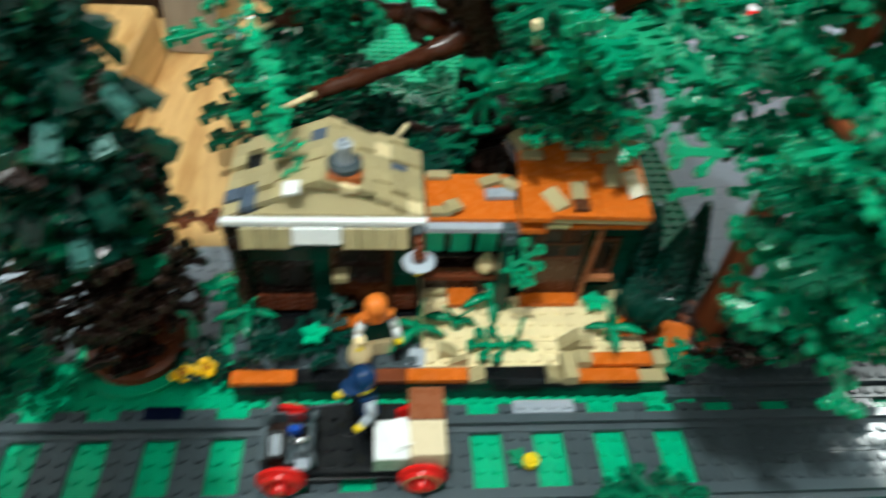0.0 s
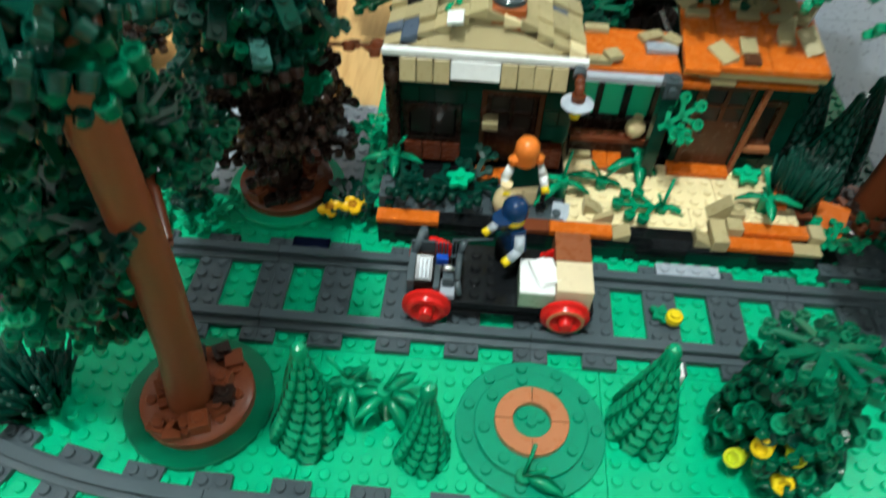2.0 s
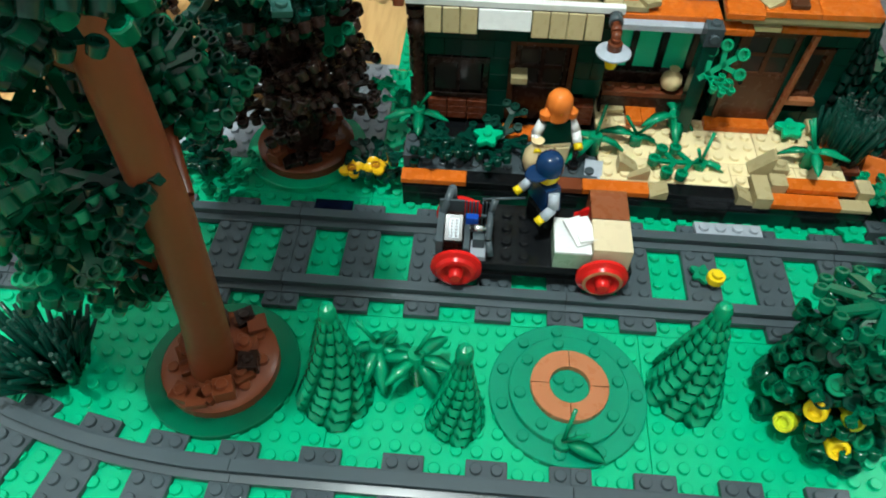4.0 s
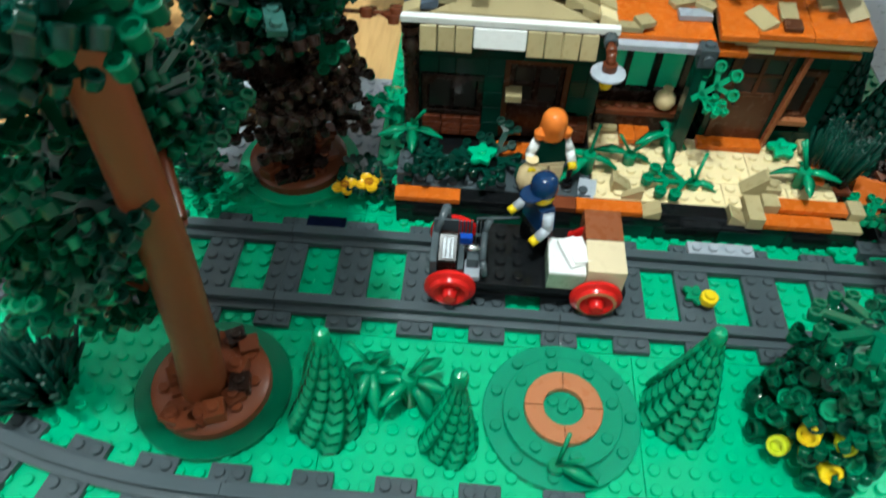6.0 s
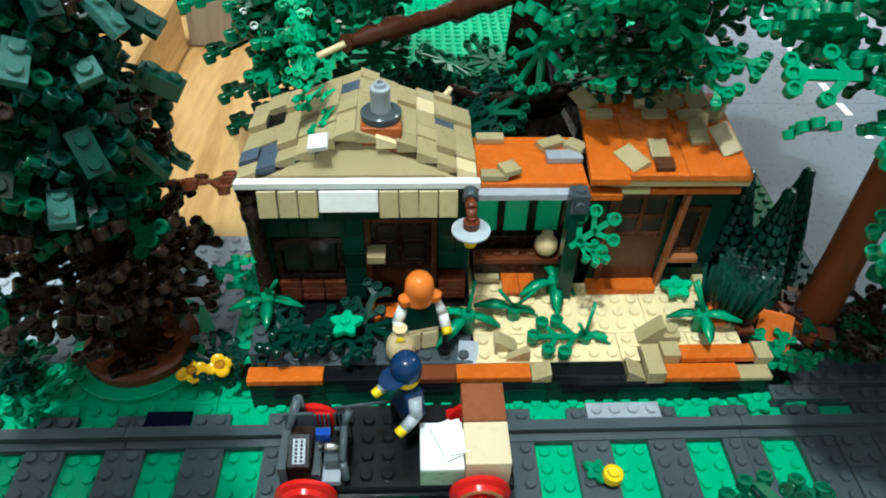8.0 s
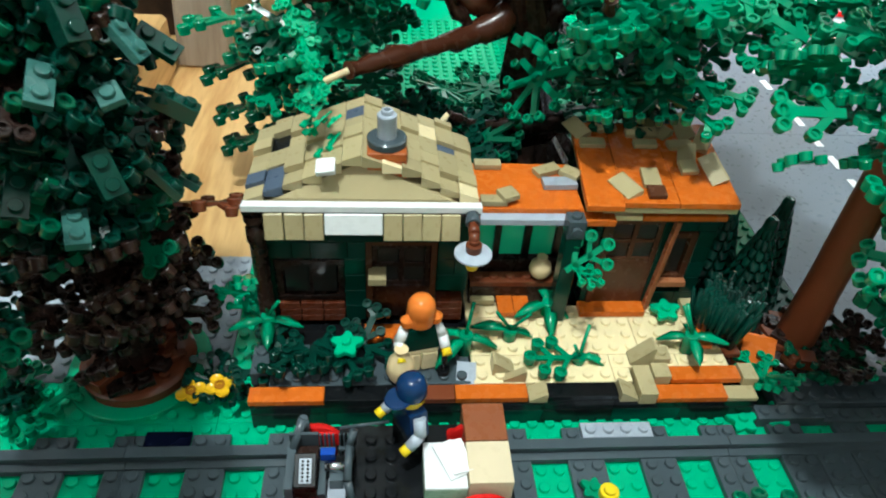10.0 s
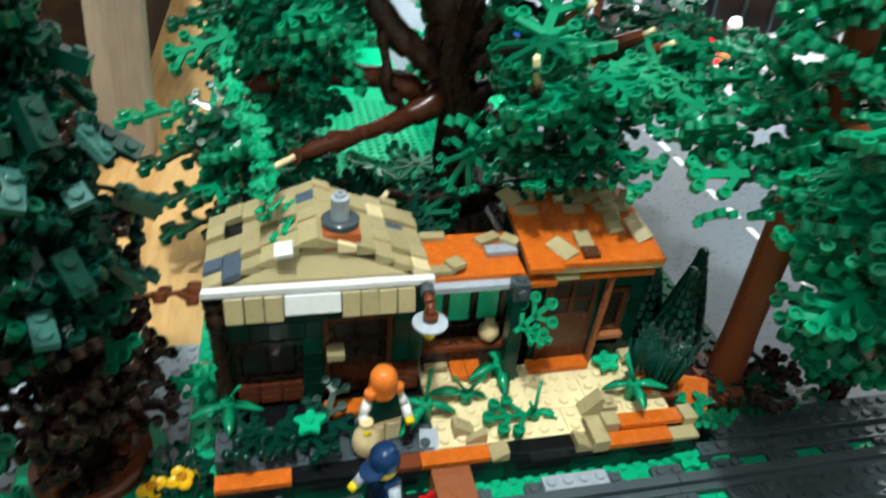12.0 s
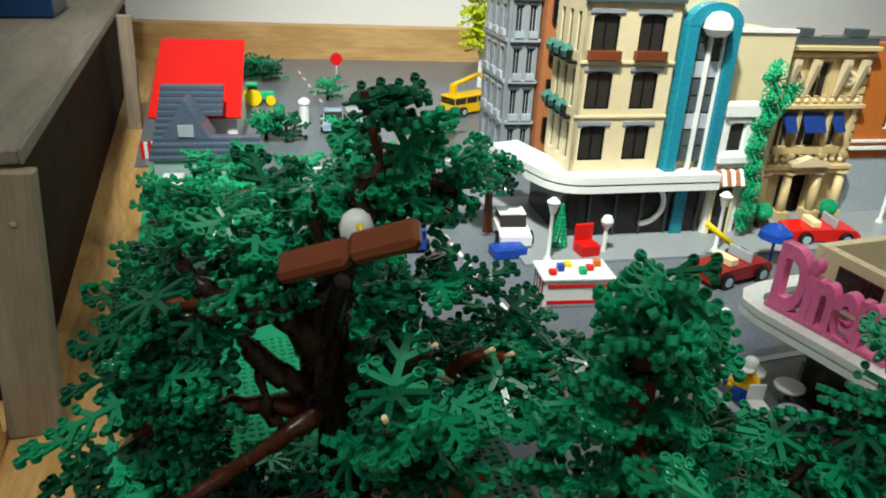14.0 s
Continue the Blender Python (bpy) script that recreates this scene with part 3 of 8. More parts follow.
cabin = thing("cabin", "dark green toy cabin with a tan shingled gable roof", "house", Matrix.Translation((-4.0 * U, 10.6 * U, 6 * P)))
wall_bricks(cabin, -5.9, 5.9, -0.1, 0, 21.1, DKGREEN, [(-4.95, -1.1, 0, 11.5), (0.1, 4.1, 0, 15), (4.2, 5.8, 0, 3.7)], 3)
for i in range(3):
    z = 1.24 * i
    for a, b in ((-4.95, -3.67), (-3.67, -2.38), (-2.38, -1.1)):
        brick(cabin, a + (0.05 if i % 2 else 0.0), -0.16, z, b - a - 0.06, 1, 1.18, DKRUST, "masonry_brick", studs=False)
    brick(cabin, 4.2, -0.16, z, 1.55, 1, 1.18, DKRUST, "masonry_brick", studs=False)
frame_window(cabin, -4.95, 0.05, 3.75, 3.85, 7.7, 2, 1, DKBROWN)
for px in (-4.9, -3.0):
    part("arch", Geo().prism([(0.3 * U, 0), (0.9 * U, 1.4 * P), (0.9 * U, 2.0 * P), (0.0, 2.0 * P), (0.0, 0)][::-1], 0, 0.4 * U), DKBROWN, cabin, "", Matrix.Translation((px * U, 0.0, 9.3 * P)))
door = thing("door", "", "", Matrix.Translation((0.1 * U, 0.0, 0)))
door.parent = cabin
door["label"] = "dark brown door with four small panes"
g = Geo()
g.box(0, 0.35 * U, 0, 0.7 * U, 0, 15 * P)
g.box(3.65 * U, 4.0 * U, 0, 0.7 * U, 0, 15 * P)
g.box(0.35 * U, 3.65 * U, 0, 0.7 * U, 14.2 * P, 15 * P)
part("door_frame", g, HUTBROWN, door)
g = Geo()
g.box(0.37 * U, 3.63 * U, 0.2 * U, 0.5 * U, 0, 6.4 * P)
for a in (0.37, 1.86, 3.33):
    g.box(a * U, (a + 0.3) * U, 0.2 * U, 0.5 * U, 6.4 * P, 14.1 * P)
for z in (6.41, 9.9, 13.3):
    g.box(0.68 * U, 3.3 * U, 0.22 * U, 0.48 * U, z * P, (z + 0.8) * P)
part("door_leaf", g, DKBROWN, door)
for a in (0.7, 2.18):
    for z in (7.2, 10.7):
        part("pane", Geo().plainbox(a * U, (a + 1.12) * U, 0.32 * U, 0.38 * U, z * P, (z + 2.6) * P), DARKPANE, door)
part("sign", Geo().box(0.15 * U, 1.15 * U, -0.95 * U, 0.15 * U, 8.9 * P, 10.1 * P), DKTAN, door, "dark tan tile sign")
# the sides and back
for sx in (-5.95, 5.05):
    for z in range(0, 21, 3):
        for y in (0.92, 3.37):
            brick(cabin, sx, y, z, 0.9, 2.42, 3, DKGREEN, studs=False)
wall_bricks(cabin, -5.9, 5.9, 5.82, 0, 21.1, DKGREEN, [], 5)
# corner post and eaves
part("corner_post", Geo().turn([(0.0042, 0), (0.0036, 0.0010), (0.0036, 0.052), (0.0044, 0.0535), (0.0044, 0.060), (0.0030, 0.062), (0.0046, 0.064), (0.0046, 0.0675)], 14, centre=(-5.5 * U, -0.65 * U, 0)), DKBROWN, cabin)
EAVE = 21.85
part("eaves_beam", Geo().box(-6.05 * U, 6.1 * U, -0.95 * U, -0.1 * U, 21.15 * P, (EAVE - 0.02) * P), DKBROWN, cabin)
part("gutter_bar", Geo().box(-6.05 * U, 6.15 * U, -1.05 * U, -0.55 * U, EAVE * P, (EAVE + 0.95) * P), WHITE, cabin, "glossy white bar along the eaves")
tile = Geo().box(0.02 * U, 0.98 * U, -0.09 * U, 0.09 * U, -3.7 * P, 0, 0.0004)
tile_me, tile_w = tile.mesh("hanging_tile", DKTAN), Geo().box(0.02 * U, 2.98 * U, -0.09 * U, 0.09 * U, -2.9 * P, 0, 0.0004).mesh("hanging_tile", WHITE)
for i, px in enumerate((-4.98, -3.96, -2.95, -1.93, 1.08, 2.07, 3.07, 4.06)):
    me = tile_w if i == 3 else tile_me
    part("hanging_tile", me, DKTAN, cabin, "white hanging tile" if i == 3 else "", Matrix.Translation((px * U, -1.08 * U, (EAVE - 0.1) * P)) @ Matrix.Rotation(radians(-14 + R.uniform(-2, 2)), 4, "X") @ Matrix.Rotation(radians(R.uniform(-1.2, 1.2)), 4, "Y"))
# gable roof, its ridge running from front to back; every shingle is a wedge that shows a triangular end
ROOFRISE, RY0, RY1 = 5.6, -0.5, 6.3
FOOT = (EAVE + 0.1) * P
part("gable_front", Geo().add([(-5.0 * U, -0.5 * U, FOOT), (5.0 * U, -0.5 * U, FOOT), (5.0 * U, 6.0 * U, FOOT), (-5.0 * U, 6.0 * U, FOOT), (-4.4 * U, -0.45 * U, FOOT + 1.0 * P), (4.4 * U, -0.45 * U, FOOT + 1.0 * P), (0.3 * U, 0.5 * U, FOOT + (ROOFRISE - 0.9) * P), (-0.3 * U, 0.5 * U, FOOT + (ROOFRISE - 0.9) * P), (0.3 * U, 6.0 * U, FOOT + (ROOFRISE - 0.9) * P), (-0.3 * U, 6.0 * U, FOOT + (ROOFRISE - 0.9) * P)],
     [(0, 1, 5, 4), (4, 5, 6, 7), (1, 2, 8, 6, 5), (3, 0, 4, 7, 9), (7, 6, 8, 9), (2, 3, 9, 8), (3, 2, 1, 0)]), GABLE, cabin, "smooth tan gable")
cols = [DKTAN] * 12 + [GABLE, GABLE, TAN]
for i in range(12):
    side = -1 if i < 6 else 1
    xm = -5.5 + i
    rise = ROOFRISE / 6.0 * P
    y = RY0 + (0.0 if i in (0, 11) else R.uniform(0.0, 0.25)) + 0.10 * (5.5 - abs(xm))
    k = 0
    while y < RY1 - 0.2:
        ln = min(R.choice((1.0, 1.0, 2.0, 1.5)), RY1 + R.uniform(-0.3, 0.25) - y)
        if ln < 0.35:
            break
        mat = R.choice(cols)
        if (i, k) == (3, 1):
            mat = GABLE
        elif (i, k) in ((0, 1), (1, 0), (10, 2), (5, 3)):
            mat = STEEL
        elif (i, k) == (1, 2):
            mat = BLACK
        lift = R.choice((0, 0.3, 0.6, 0.95)) * P
        zc = FOOT + ROOFRISE * (1 - (abs(xm) + 0.5) / 6.0) * P + 0.5 * P + lift
        low, high = (-0.495 * U, 0.495 * U) if side < 0 else (0.495 * U, -0.495 * U)
        tri = [(low, -0.6 * P), (high, -0.6 * P), (high, rise + 0.06 * P), (high * 0.86, rise + 0.06 * P), (low, 0.12 * P)]
        if side > 0:
            tri = tri[::-1]
        m = Matrix.Translation((xm * U, y * U, zc)) @ Matrix.Rotation(radians(R.uniform(-0.8, 0.8)), 4, "Z")
        part("shingle", Geo().prism(tri, 0.01 * U, (ln - 0.01) * U), mat, cabin, "", m)
        y += ln
        k += 1
part("white_tile", Geo().box(-0.48 * U, 0.48 * U, -0.48 * U, 0.48 * U, 0, 0.8 * P, 0.0003), WHITE, cabin, "white square tile on the shingles", Matrix.Translation((-1.75 * U, -0.1 * U, 26.9 * P)) @ Matrix.Rotation(radians(14), 4, "X") @ Matrix.Rotation(radians(-10), 4, "Y"))
chimney = thing("chimney", "", "", Matrix.Translation((1.25 * U, 1.3 * U, 24.6 * P)))
chimney.parent = cabin
chimney["label"] = "orange-brown brick chimney with a grey round pipe"
for z in range(3):
    for a, b in (((-1.0, 0.0), (0.03, 1.0)) if z % 2 else ((-1.0, 1.0),)):
        part("masonry_brick", Geo().box(a * U, b * U, -1.0 * U, 1.0 * U, z * 1.35 * P, (z * 1.35 + 1.3) * P, 0.0005), RUST, chimney)
part("flange", Geo().turn([(0.0, 0.0), (1.02 * U, 0.0), (1.02 * U, 0.0026), (0.94 * U, 0.0031), (0.0, 0.0031)], 24, centre=(0, 0, 4.1 * P)), DKGREY, chimney)
part("pipe", Geo().turn([(0.50 * U, 0.0), (0.48 * U, 0.0072), (0.50 * U, 0.0076), (0.50 * U, 0.0096), (0.46 * U, 0.0100), (0.30 * U, 0.0100), (0.30 * U, 0.0116), (0.27 * U, 0.0119), (0.18 * U, 0.0119), (0.18 * U, 0.0095), (0, 0.0095)], 20, centre=(0, 0, 5.1 * P)), LTGREY, chimney)

# wall lamp on the corner
wall_lamp = thing("wall_lamp", "brown bracket lamp with a pale round shade", "lamp", Matrix.Translation((1.65 * U, 8.0 * U, 0.0780)))
part("bracket", Geo().cyl((0, 1.55 * U, 0.0100), (0, 0.9 * U, 0.0095), 0.0032, n=14, cham=0.0005), DKGREY, wall_lamp, "dark grey clip")
part("arm", Geo().cyl((0, 0.9 * U, 0.0092), (0, 0.25 * U, 0.0085), 0.0024, n=12).cyl((0, 0.35 * U, 0.0090), (0, 0, 0.0050), 0.0022, n=12), BROWN, wall_lamp)
part("stem", Geo().turn([(0.0030, 0.0006), (0.0034, 0.0012), (0.0034, 0.0050), (0.0030, 0.0054), (0.0020, 0.0054), (0.0020, 0.0070), (0.0012, 0.0072), (0, 0.0062)], 16), BROWN, wall_lamp)
part("shade", Geo().turn([(0.0, -0.0012), (0.0060, -0.0012), (0.0078, -0.0002), (0.0078, 0.0006), (0.0048, 0.0018), (0.0, 0.0020)], 28), LTGREY, wall_lamp, "pale grey dish")
part("bulb", Geo().turn([(0.0, -0.0075), (0.0024, -0.0075), (0.0032, -0.0040), (0.0032, -0.0014)], 14), YELLOW, wall_lamp, "clear yellow cone")

# ---- middle section with the open window ----
middle = thing("waiting_shelter", "open shelter joining the two cabins under an orange roof", "shelter")
wall_bricks(middle, 2.2, 8.7, 13.2, 6, 12.0, DKBROWN, [], 9)
for px in (2.2, 3.95, 5.8, 7.7):
    part("post", Geo().box(-0.2 * U, 0.2 * U, 0, 0.5 * U, 0, 11.3 * P), BLACK, middle, "", Matrix.Translation((px * U, 13.4 * U, 12 * P)))
# bright green puts the lit view behind onto the panes themselves
for px in (2.42, 4.17, 6.08):
    part("pane", Geo().plainbox(0, 1.38 * U, 0, 0.08 * U, 0, 10.5 * P), VIEWGREEN, middle, "pane coloured like the lit green ground behind it", Matrix.Translation((px * U, 13.6 * U, 12.4 * P)))
brick(middle, 2.3, 11.8, 9.6, 6, 1, 1, BROWN, "bench_plate")
brick(middle, 2.3, 11.85, 6, 6, 0.9, 3.5, DKBROWN, "brick", studs=False)
part("front_beam", Geo().box(2.2 * U, 7.2 * U, 10.95 * U, 11.58 * U, 23.2 * P, 24.2 * P), LTGREY, middle, "pale grey beam")
part("roof_plate", Geo().box(2.3 * U, 8.2 * U, 11.6 * U, 16.1 * U, 23.9 * P, 24.9 * P), ORANGE, middle)
part("roof_plate", Geo().box(2.3 * U, 8.0 * U, 11.62 * U, 16.0 * U, 23.32 * P, 23.88 * P), DKBROWN, middle)
for x, y, w, d, m, rz, z in ((2.4, 11.7, 1.5, 0.7, DKTAN, 0, 25.0), (3.7, 11.6, 1.0, 1.0, DKTAN, 24, 25.7), (6.2, 13.3, 2.0, 0.9, LTGREY, 2, 25.0), (6.1, 14.4, 1.6, 0.8, DKTAN, 25, 25.0), (7.2, 14.5, 1.2, 0.9, DKTAN, -40, 25.6), (2.4, 15.3, 1.6, 0.7, DKTAN, 0, 25.0)):
    brick(middle, x, y, z, w, d, 0.9, m, "tile", studs=False, rz=rz)
brick(middle, 7.05, 10.05, 6, 0.9, 0.9, 16.6, DKGREEN, "pillar", studs=False)
brick(middle, 7.0, 10.0, 22.65, 1, 1, 3, DKGREY, "brick")
part("stud", Geo().cyl((7.5 * U, 10.0 * U, 24.1 * P), (7.5 * U, 9.8 * U, 24.1 * P), 0.0024, n=12, cham=0.0003), DKGREY, middle)
sack = solid("sack", Geo().turn([(0.0, 0.0), (0.0044, 0.0004), (0.0056, 0.003), (0.0050, 0.0065), (0.0026, 0.0090), (0.0018, 0.0100), (0.0027, 0.0112), (0, 0.0112)], 16), STRAW, "small pale sack on the brown bench", "sack", Matrix.Translation((6.6 * U, 12.3 * U, 0.0357)))

# ---- hut with the flat orange roof ----
hut = thing("hut", "dark green toy hut with a flat orange roof", "house", Matrix.Translation((9.2 * U, 11.6 * U, 6 * P)))
wall_bricks(hut, 0.0, 7.2, 0.0, 0, 18.5, DKGREEN, [(0.4, 4.0, 0, 17.6), (4.5, 6.2, 5.5, 14.5)], 13)
for sx in (0.0, 6.3):
    for z in range(0, 18, 3):
        for y in (1.02, 3.94):
            brick(hut, sx, y, z, 0.9, 2.88, 3, DKGREEN, studs=False)
wall_bricks(hut, 0.0, 7.2, 6.85, 0, 18.5, DKGREEN, [], 15)
hd = thing("door", "", "", Matrix.Translation((0.4 * U, -0.15 * U, 0.4 * P)))
hd.parent = hut
hd["label"] = "brown door with four panes at the top"
g = Geo()
g.box(0, 0.35 * U, 0, 0.6 * U, 0, 17.1 * P)
g.box(0.35 * U, 3.58 * U, 0, 0.6 * U, 16.4 * P, 17.1 * P)
part("door_frame", g, HUTBROWN, hd)
g = Geo()
g.box(0.37 * U, 3.56 * U, 0.15 * U, 0.45 * U, 0, 9.0 * P)
for a in (0.37, 1.82, 3.26):
    g.box(a * U, (a + 0.3) * U, 0.15 * U, 0.45 * U, 9.0 * P, 16.35 * P)
for z in (9.01, 12.4, 15.7):
    g.box(0.68 * U, 3.25 * U, 0.17 * U, 0.43 * U, z * P, (z + 0.6) * P)
part("door_leaf", g, HUTBROWN, hd)
for a in (0.7, 2.14):
    for z in (9.6, 13.0):
        part("pane", Geo().plainbox(a * U, (a + 1.08) * U, 0.27 * U, 0.33 * U, z * P, (z + 2.7) * P), DARKPANE, hd)
part("door_handle", Geo().cyl((0.9 * U, 0.15 * U, 8 * P), (0.9 * U, -0.1 * U, 8 * P), 0.0012, n=8), BLACK, hd)
part("plank", Geo().box(-0.15 * U, 0.15 * U, 0, 0.4 * U, 0, 17.6 * P), CHESTNUT, hut, "leaning reddish brown plank", Matrix.Translation((4.1 * U, -0.6 * U, 0.1 * P)) @ Matrix.Rotation(radians(3), 4, "Y"))
frame_window(hut, 4.5, 0.05, 5.5, 1.7, 9, 1, 1, HUTBROWN)
brick(hut, 4.45, -0.4, 4.9, 1.8, 0.6, 1.0, NOUGAT, "window_sill", studs=False)
brick(hut, -1.2, -0.9, 17.6, 1.9, 1, 1, ORANGE, "tile", studs=False)
brick(hut, 0.72, -0.45, 17.75, 1.6, 0.44, 0.8, TAN, "tile", studs=False)
brick(hut, 2.34, -0.5, 17.75, 4.9, 0.49, 0.9, ORANGE, "tile", studs=False)
brick(hut, 0.0, -0.3, 18.7, 7.2, 8, 0.55, DKTAN, "plate", studs=False)
hr = thing("roof", "", "", pose(3.45 * U, 3.3 * U, 19.95 * P, 0, -3.5, -5.5))
hr.parent = hut
hr["label"] = "dark orange flat roof with loose tan tiles"
part("roof_edge", Geo().box(-4.1 * U, 4.1 * U, -4.2 * U, 4.2 * U, 0, 0.85 * P), DKTAN, hr, "dark tan roof edge")
for x, w, d in ((-4.15, 2.05, 0.35), (-2.1, 3, 0), (0.9, 3.25, 0)):
    part("roof_plate", Geo().box((x + 0.01) * U, (x + w - 0.01) * U, (-4.25 - d) * U, 4.25 * U, 0.87 * P, 1.8 * P), ORANGE, hr)
# wedge-ended tan tiles lie loose on the roof: along the back, in a cluster at the right and a few in front
WEDGE = Geo().prism([(0, 0), (1.0 * U, 0), (1.0 * U, 0.9 * P), (0.86 * U, 0.9 * P), (0, 0.15 * P)], 0, 1.9 * U)
for q, (x, y, w, d, rz, m) in enumerate(((-1.9, -4.0, 0, 0, 28, DKTAN), (-0.75, -3.95, 0.98, 0.98, 0, HUTBROWN), (-0.85, -2.9, 0.98, 1.6, 0, DKTAN), (3.0, -2.6, 0, 0, 22, DKTAN), (1.5, -1.6, 1.0, 1.0, 6, DKTAN), (1.5, -0.4, 0, 0, -14, DKTAN), (1.35, 1.0, 1.5, 0.8, 6, DKTAN), (1.2, 2.2, 0, 0, 40, DKTAN), (2.2, 2.1, 0, 0, 16, DKTAN), (-1.0, 2.4, 1.9, 0.8, 0, DKTAN), (-0.7, 1.2, 1.4, 0.7, 0, DKTAN), (-3.9, 1.2, 1.5, 0.8, 0, DKTAN), (-4.0, 2.2, 0, 0, 24, DKTAN), (2.6, 1.2, 0, 0, -30, DKTAN), (-2.6, 2.9, 1.2, 0.8, 12, GABLE), (0.1, 3.0, 0, 0, -24, DKTAN))):
    gg = Geo().box(0, w * U, 0, d * U, 0, 0.75 * P, 0.0003) if w else WEDGE
    part("loose_tile", gg, m, hr, "", Matrix.Translation((x * U, y * U, 1.82 * P)) @ Matrix.Rotation(radians(rz), 4, "Z") @ Matrix.Rotation(radians((2, 2, 3, 24, 12)[q % 5]), 4, "X"))


# ---- hand car on the rails ----
car = thing("rail_hand_car", "black toy rail car with red wheels, levers and crates", "rail car", Matrix.Translation((-2.0 * U, 0, 0)))
part("bed", Geo().box(-5.4 * U, 5.4 * U, -1.6 * U, 2.9 * U, 0.0145, 0.0195).studs([((-2.5 + i) * U, (-1.0 + j) * U) for i in range(3) for j in range(4)], 0.0195, 12), BLACK, car)
part("chassis", Geo().box(-5.2 * U, 5.2 * U, -1.5 * U, 1.5 * U, 0.0105, 0.0144), BLACK, car)
for wx in (-4.2, 3.75):
    for sy in (-1, 1):
        m = Matrix.Translation((wx * U, sy * 2.15 * U, 0.0188)) @ Matrix.Rotation(radians(90 if sy < 0 else -90), 4, "X")
        wheel = part("wheel", Geo().turn([(0.0, -0.0030), (0.0100, -0.0030), (0.0113, -0.0022), (0.0113, -0.0006), (0.0092, 0.0004), (0.0085, 0.0022), (0.0070, 0.0026), (0.0042, 0.0006), (0.0034, 0.0008), (0.0030, 0.0042), (0.0022, 0.0052), (0.0, 0.0052)], 30), RED, car, "glossy red spoked wheel", m)
        if sy < 0 and wx > 0:
            part("rim_line", Geo().turn([(0.0086, 0.00225), (0.0081, 0.00262), (0.0072, 0.00268)], 30), NOUGAT, wheel, "worn pale rim")
    part("axle", Geo().cyl((wx * U, -1.9 * U, 0.0125), (wx * U, 1.9 * U, 0.0125), 0.0016, n=8), BLACK, car)
ctrl = part("engine_block", Geo().box(-4.95 * U, -3.95 * U, -1.35 * U, 0.9 * U, 0.0196, 0.0300), DKBROWN, car)
part("side_plate", Geo().box(-5.4 * U, -5.0 * U, -1.5 * U, 1.2 * U, 0.0196, 0.0315), DKGREY, ctrl, "grey side slope")
part("side_plate", Geo().box(-3.9 * U, -3.55 * U, -1.5 * U, 0.6 * U, 0.0196, 0.0275), DKGREY, ctrl, "grey side slope")
TILT_M = Matrix.Translation((-4.95 * U, -1.35 * U, 0.0302)) @ Matrix.Rotation(radians(28), 4, "X")
part("control_panel", Geo().box(0, 1.0 * U, 0, 1.5 * U, 0, 0.0018, 0.0003, m=TILT_M), BLACK, ctrl, "black control panel with pale dials")
part("dial_plate", Geo().box(0.24 * U, 0.80 * U, 0.16 * U, 1.26 * U, 0.0019, 0.0021, 0.0001, m=TILT_M), LTGREY, ctrl, "pale printed dial plate")
for i in range(6):
    for j in range(2):
        part("dial", Geo().cyl(TILT_M @ Vector(((0.40 + 0.24 * j) * U, (0.28 + 0.17 * i) * U, 0.0021)), TILT_M @ Vector(((0.40 + 0.24 * j) * U, (0.28 + 0.17 * i) * U, 0.0024)), 0.00052, n=8), BLACK, ctrl)
part("blue_plate", Geo().box(-3.85 * U, -3.15 * U, 0.2 * U, 0.6 * U, 0.0280, 0.0320), BLUE, ctrl, "small blue plate")
part("rod", Geo().cyl((-3.0 * U, 1.6 * U, 0.0330), (-0.6 * U, 1.9 * U, 0.0330), 0.0007, n=8), DKGREY, ctrl, "thin grey rod")
for x0, col in ((-3.9, RED), (-3.0, BLACK)):
    gr = part("grille", Geo().box(x0 * U, (x0 + 0.75) * U, 0.95 * U, 1.1 * U, 0.0225, 0.0365), col, ctrl, "small grille panel")
    for q in range(4):
        part("bar", Geo().box((x0 + 0.2 * q) * U, (x0 + 0.2 * q + 0.1) * U, 0.80 * U, 0.94 * U, 0.0225, 0.0375), DKGREY, gr)
    part("bar", Geo().box((x0 - 0.02) * U, (x0 + 0.74) * U, 0.62 * U, 0.79 * U, 0.0290, 0.0305), DKGREY, gr)
part("back_plate", Geo().box(-5.35 * U, -3.95 * U, 0.98 * U, 1.14 * U, 0.0196, 0.0362), DKGREY, ctrl, "dark grey back plate")
part("foot_block", Geo().box(-3.5 * U, -2.65 * U, -1.5 * U, -0.3 * U, 0.0196, 0.0225), LTGREY, car, "pale grey plate")
part("lever_block", Geo().box(-3.4 * U, -2.75 * U, -0.9 * U, -0.2 * U, 0.0226, 0.0285), DKGREY, car, "grey hinge block")
part("clip", Geo().cyl((-3.6 * U, -0.3 * U, 0.0305), (-2.7 * U, -0.3 * U, 0.0305), 0.0018, n=10), METAL, car, "bright metal clip")
part("handle", Geo().cyl((-2.35 * U, -1.4 * U, 0.0226), (-2.55 * U, -0.9 * U, 0.028), 0.0016, n=8).cyl((-2.55 * U, -0.9 * U, 0.028), (-2.5 * U, 0.6 * U, 0.0335), 0.0016, n=8).cyl((-2.5 * U, 0.6 * U, 0.0335), (-2.25 * U, 1.0 * U, 0.0385), 0.0016, n=8), DKGREY, car, "grey pump handle")
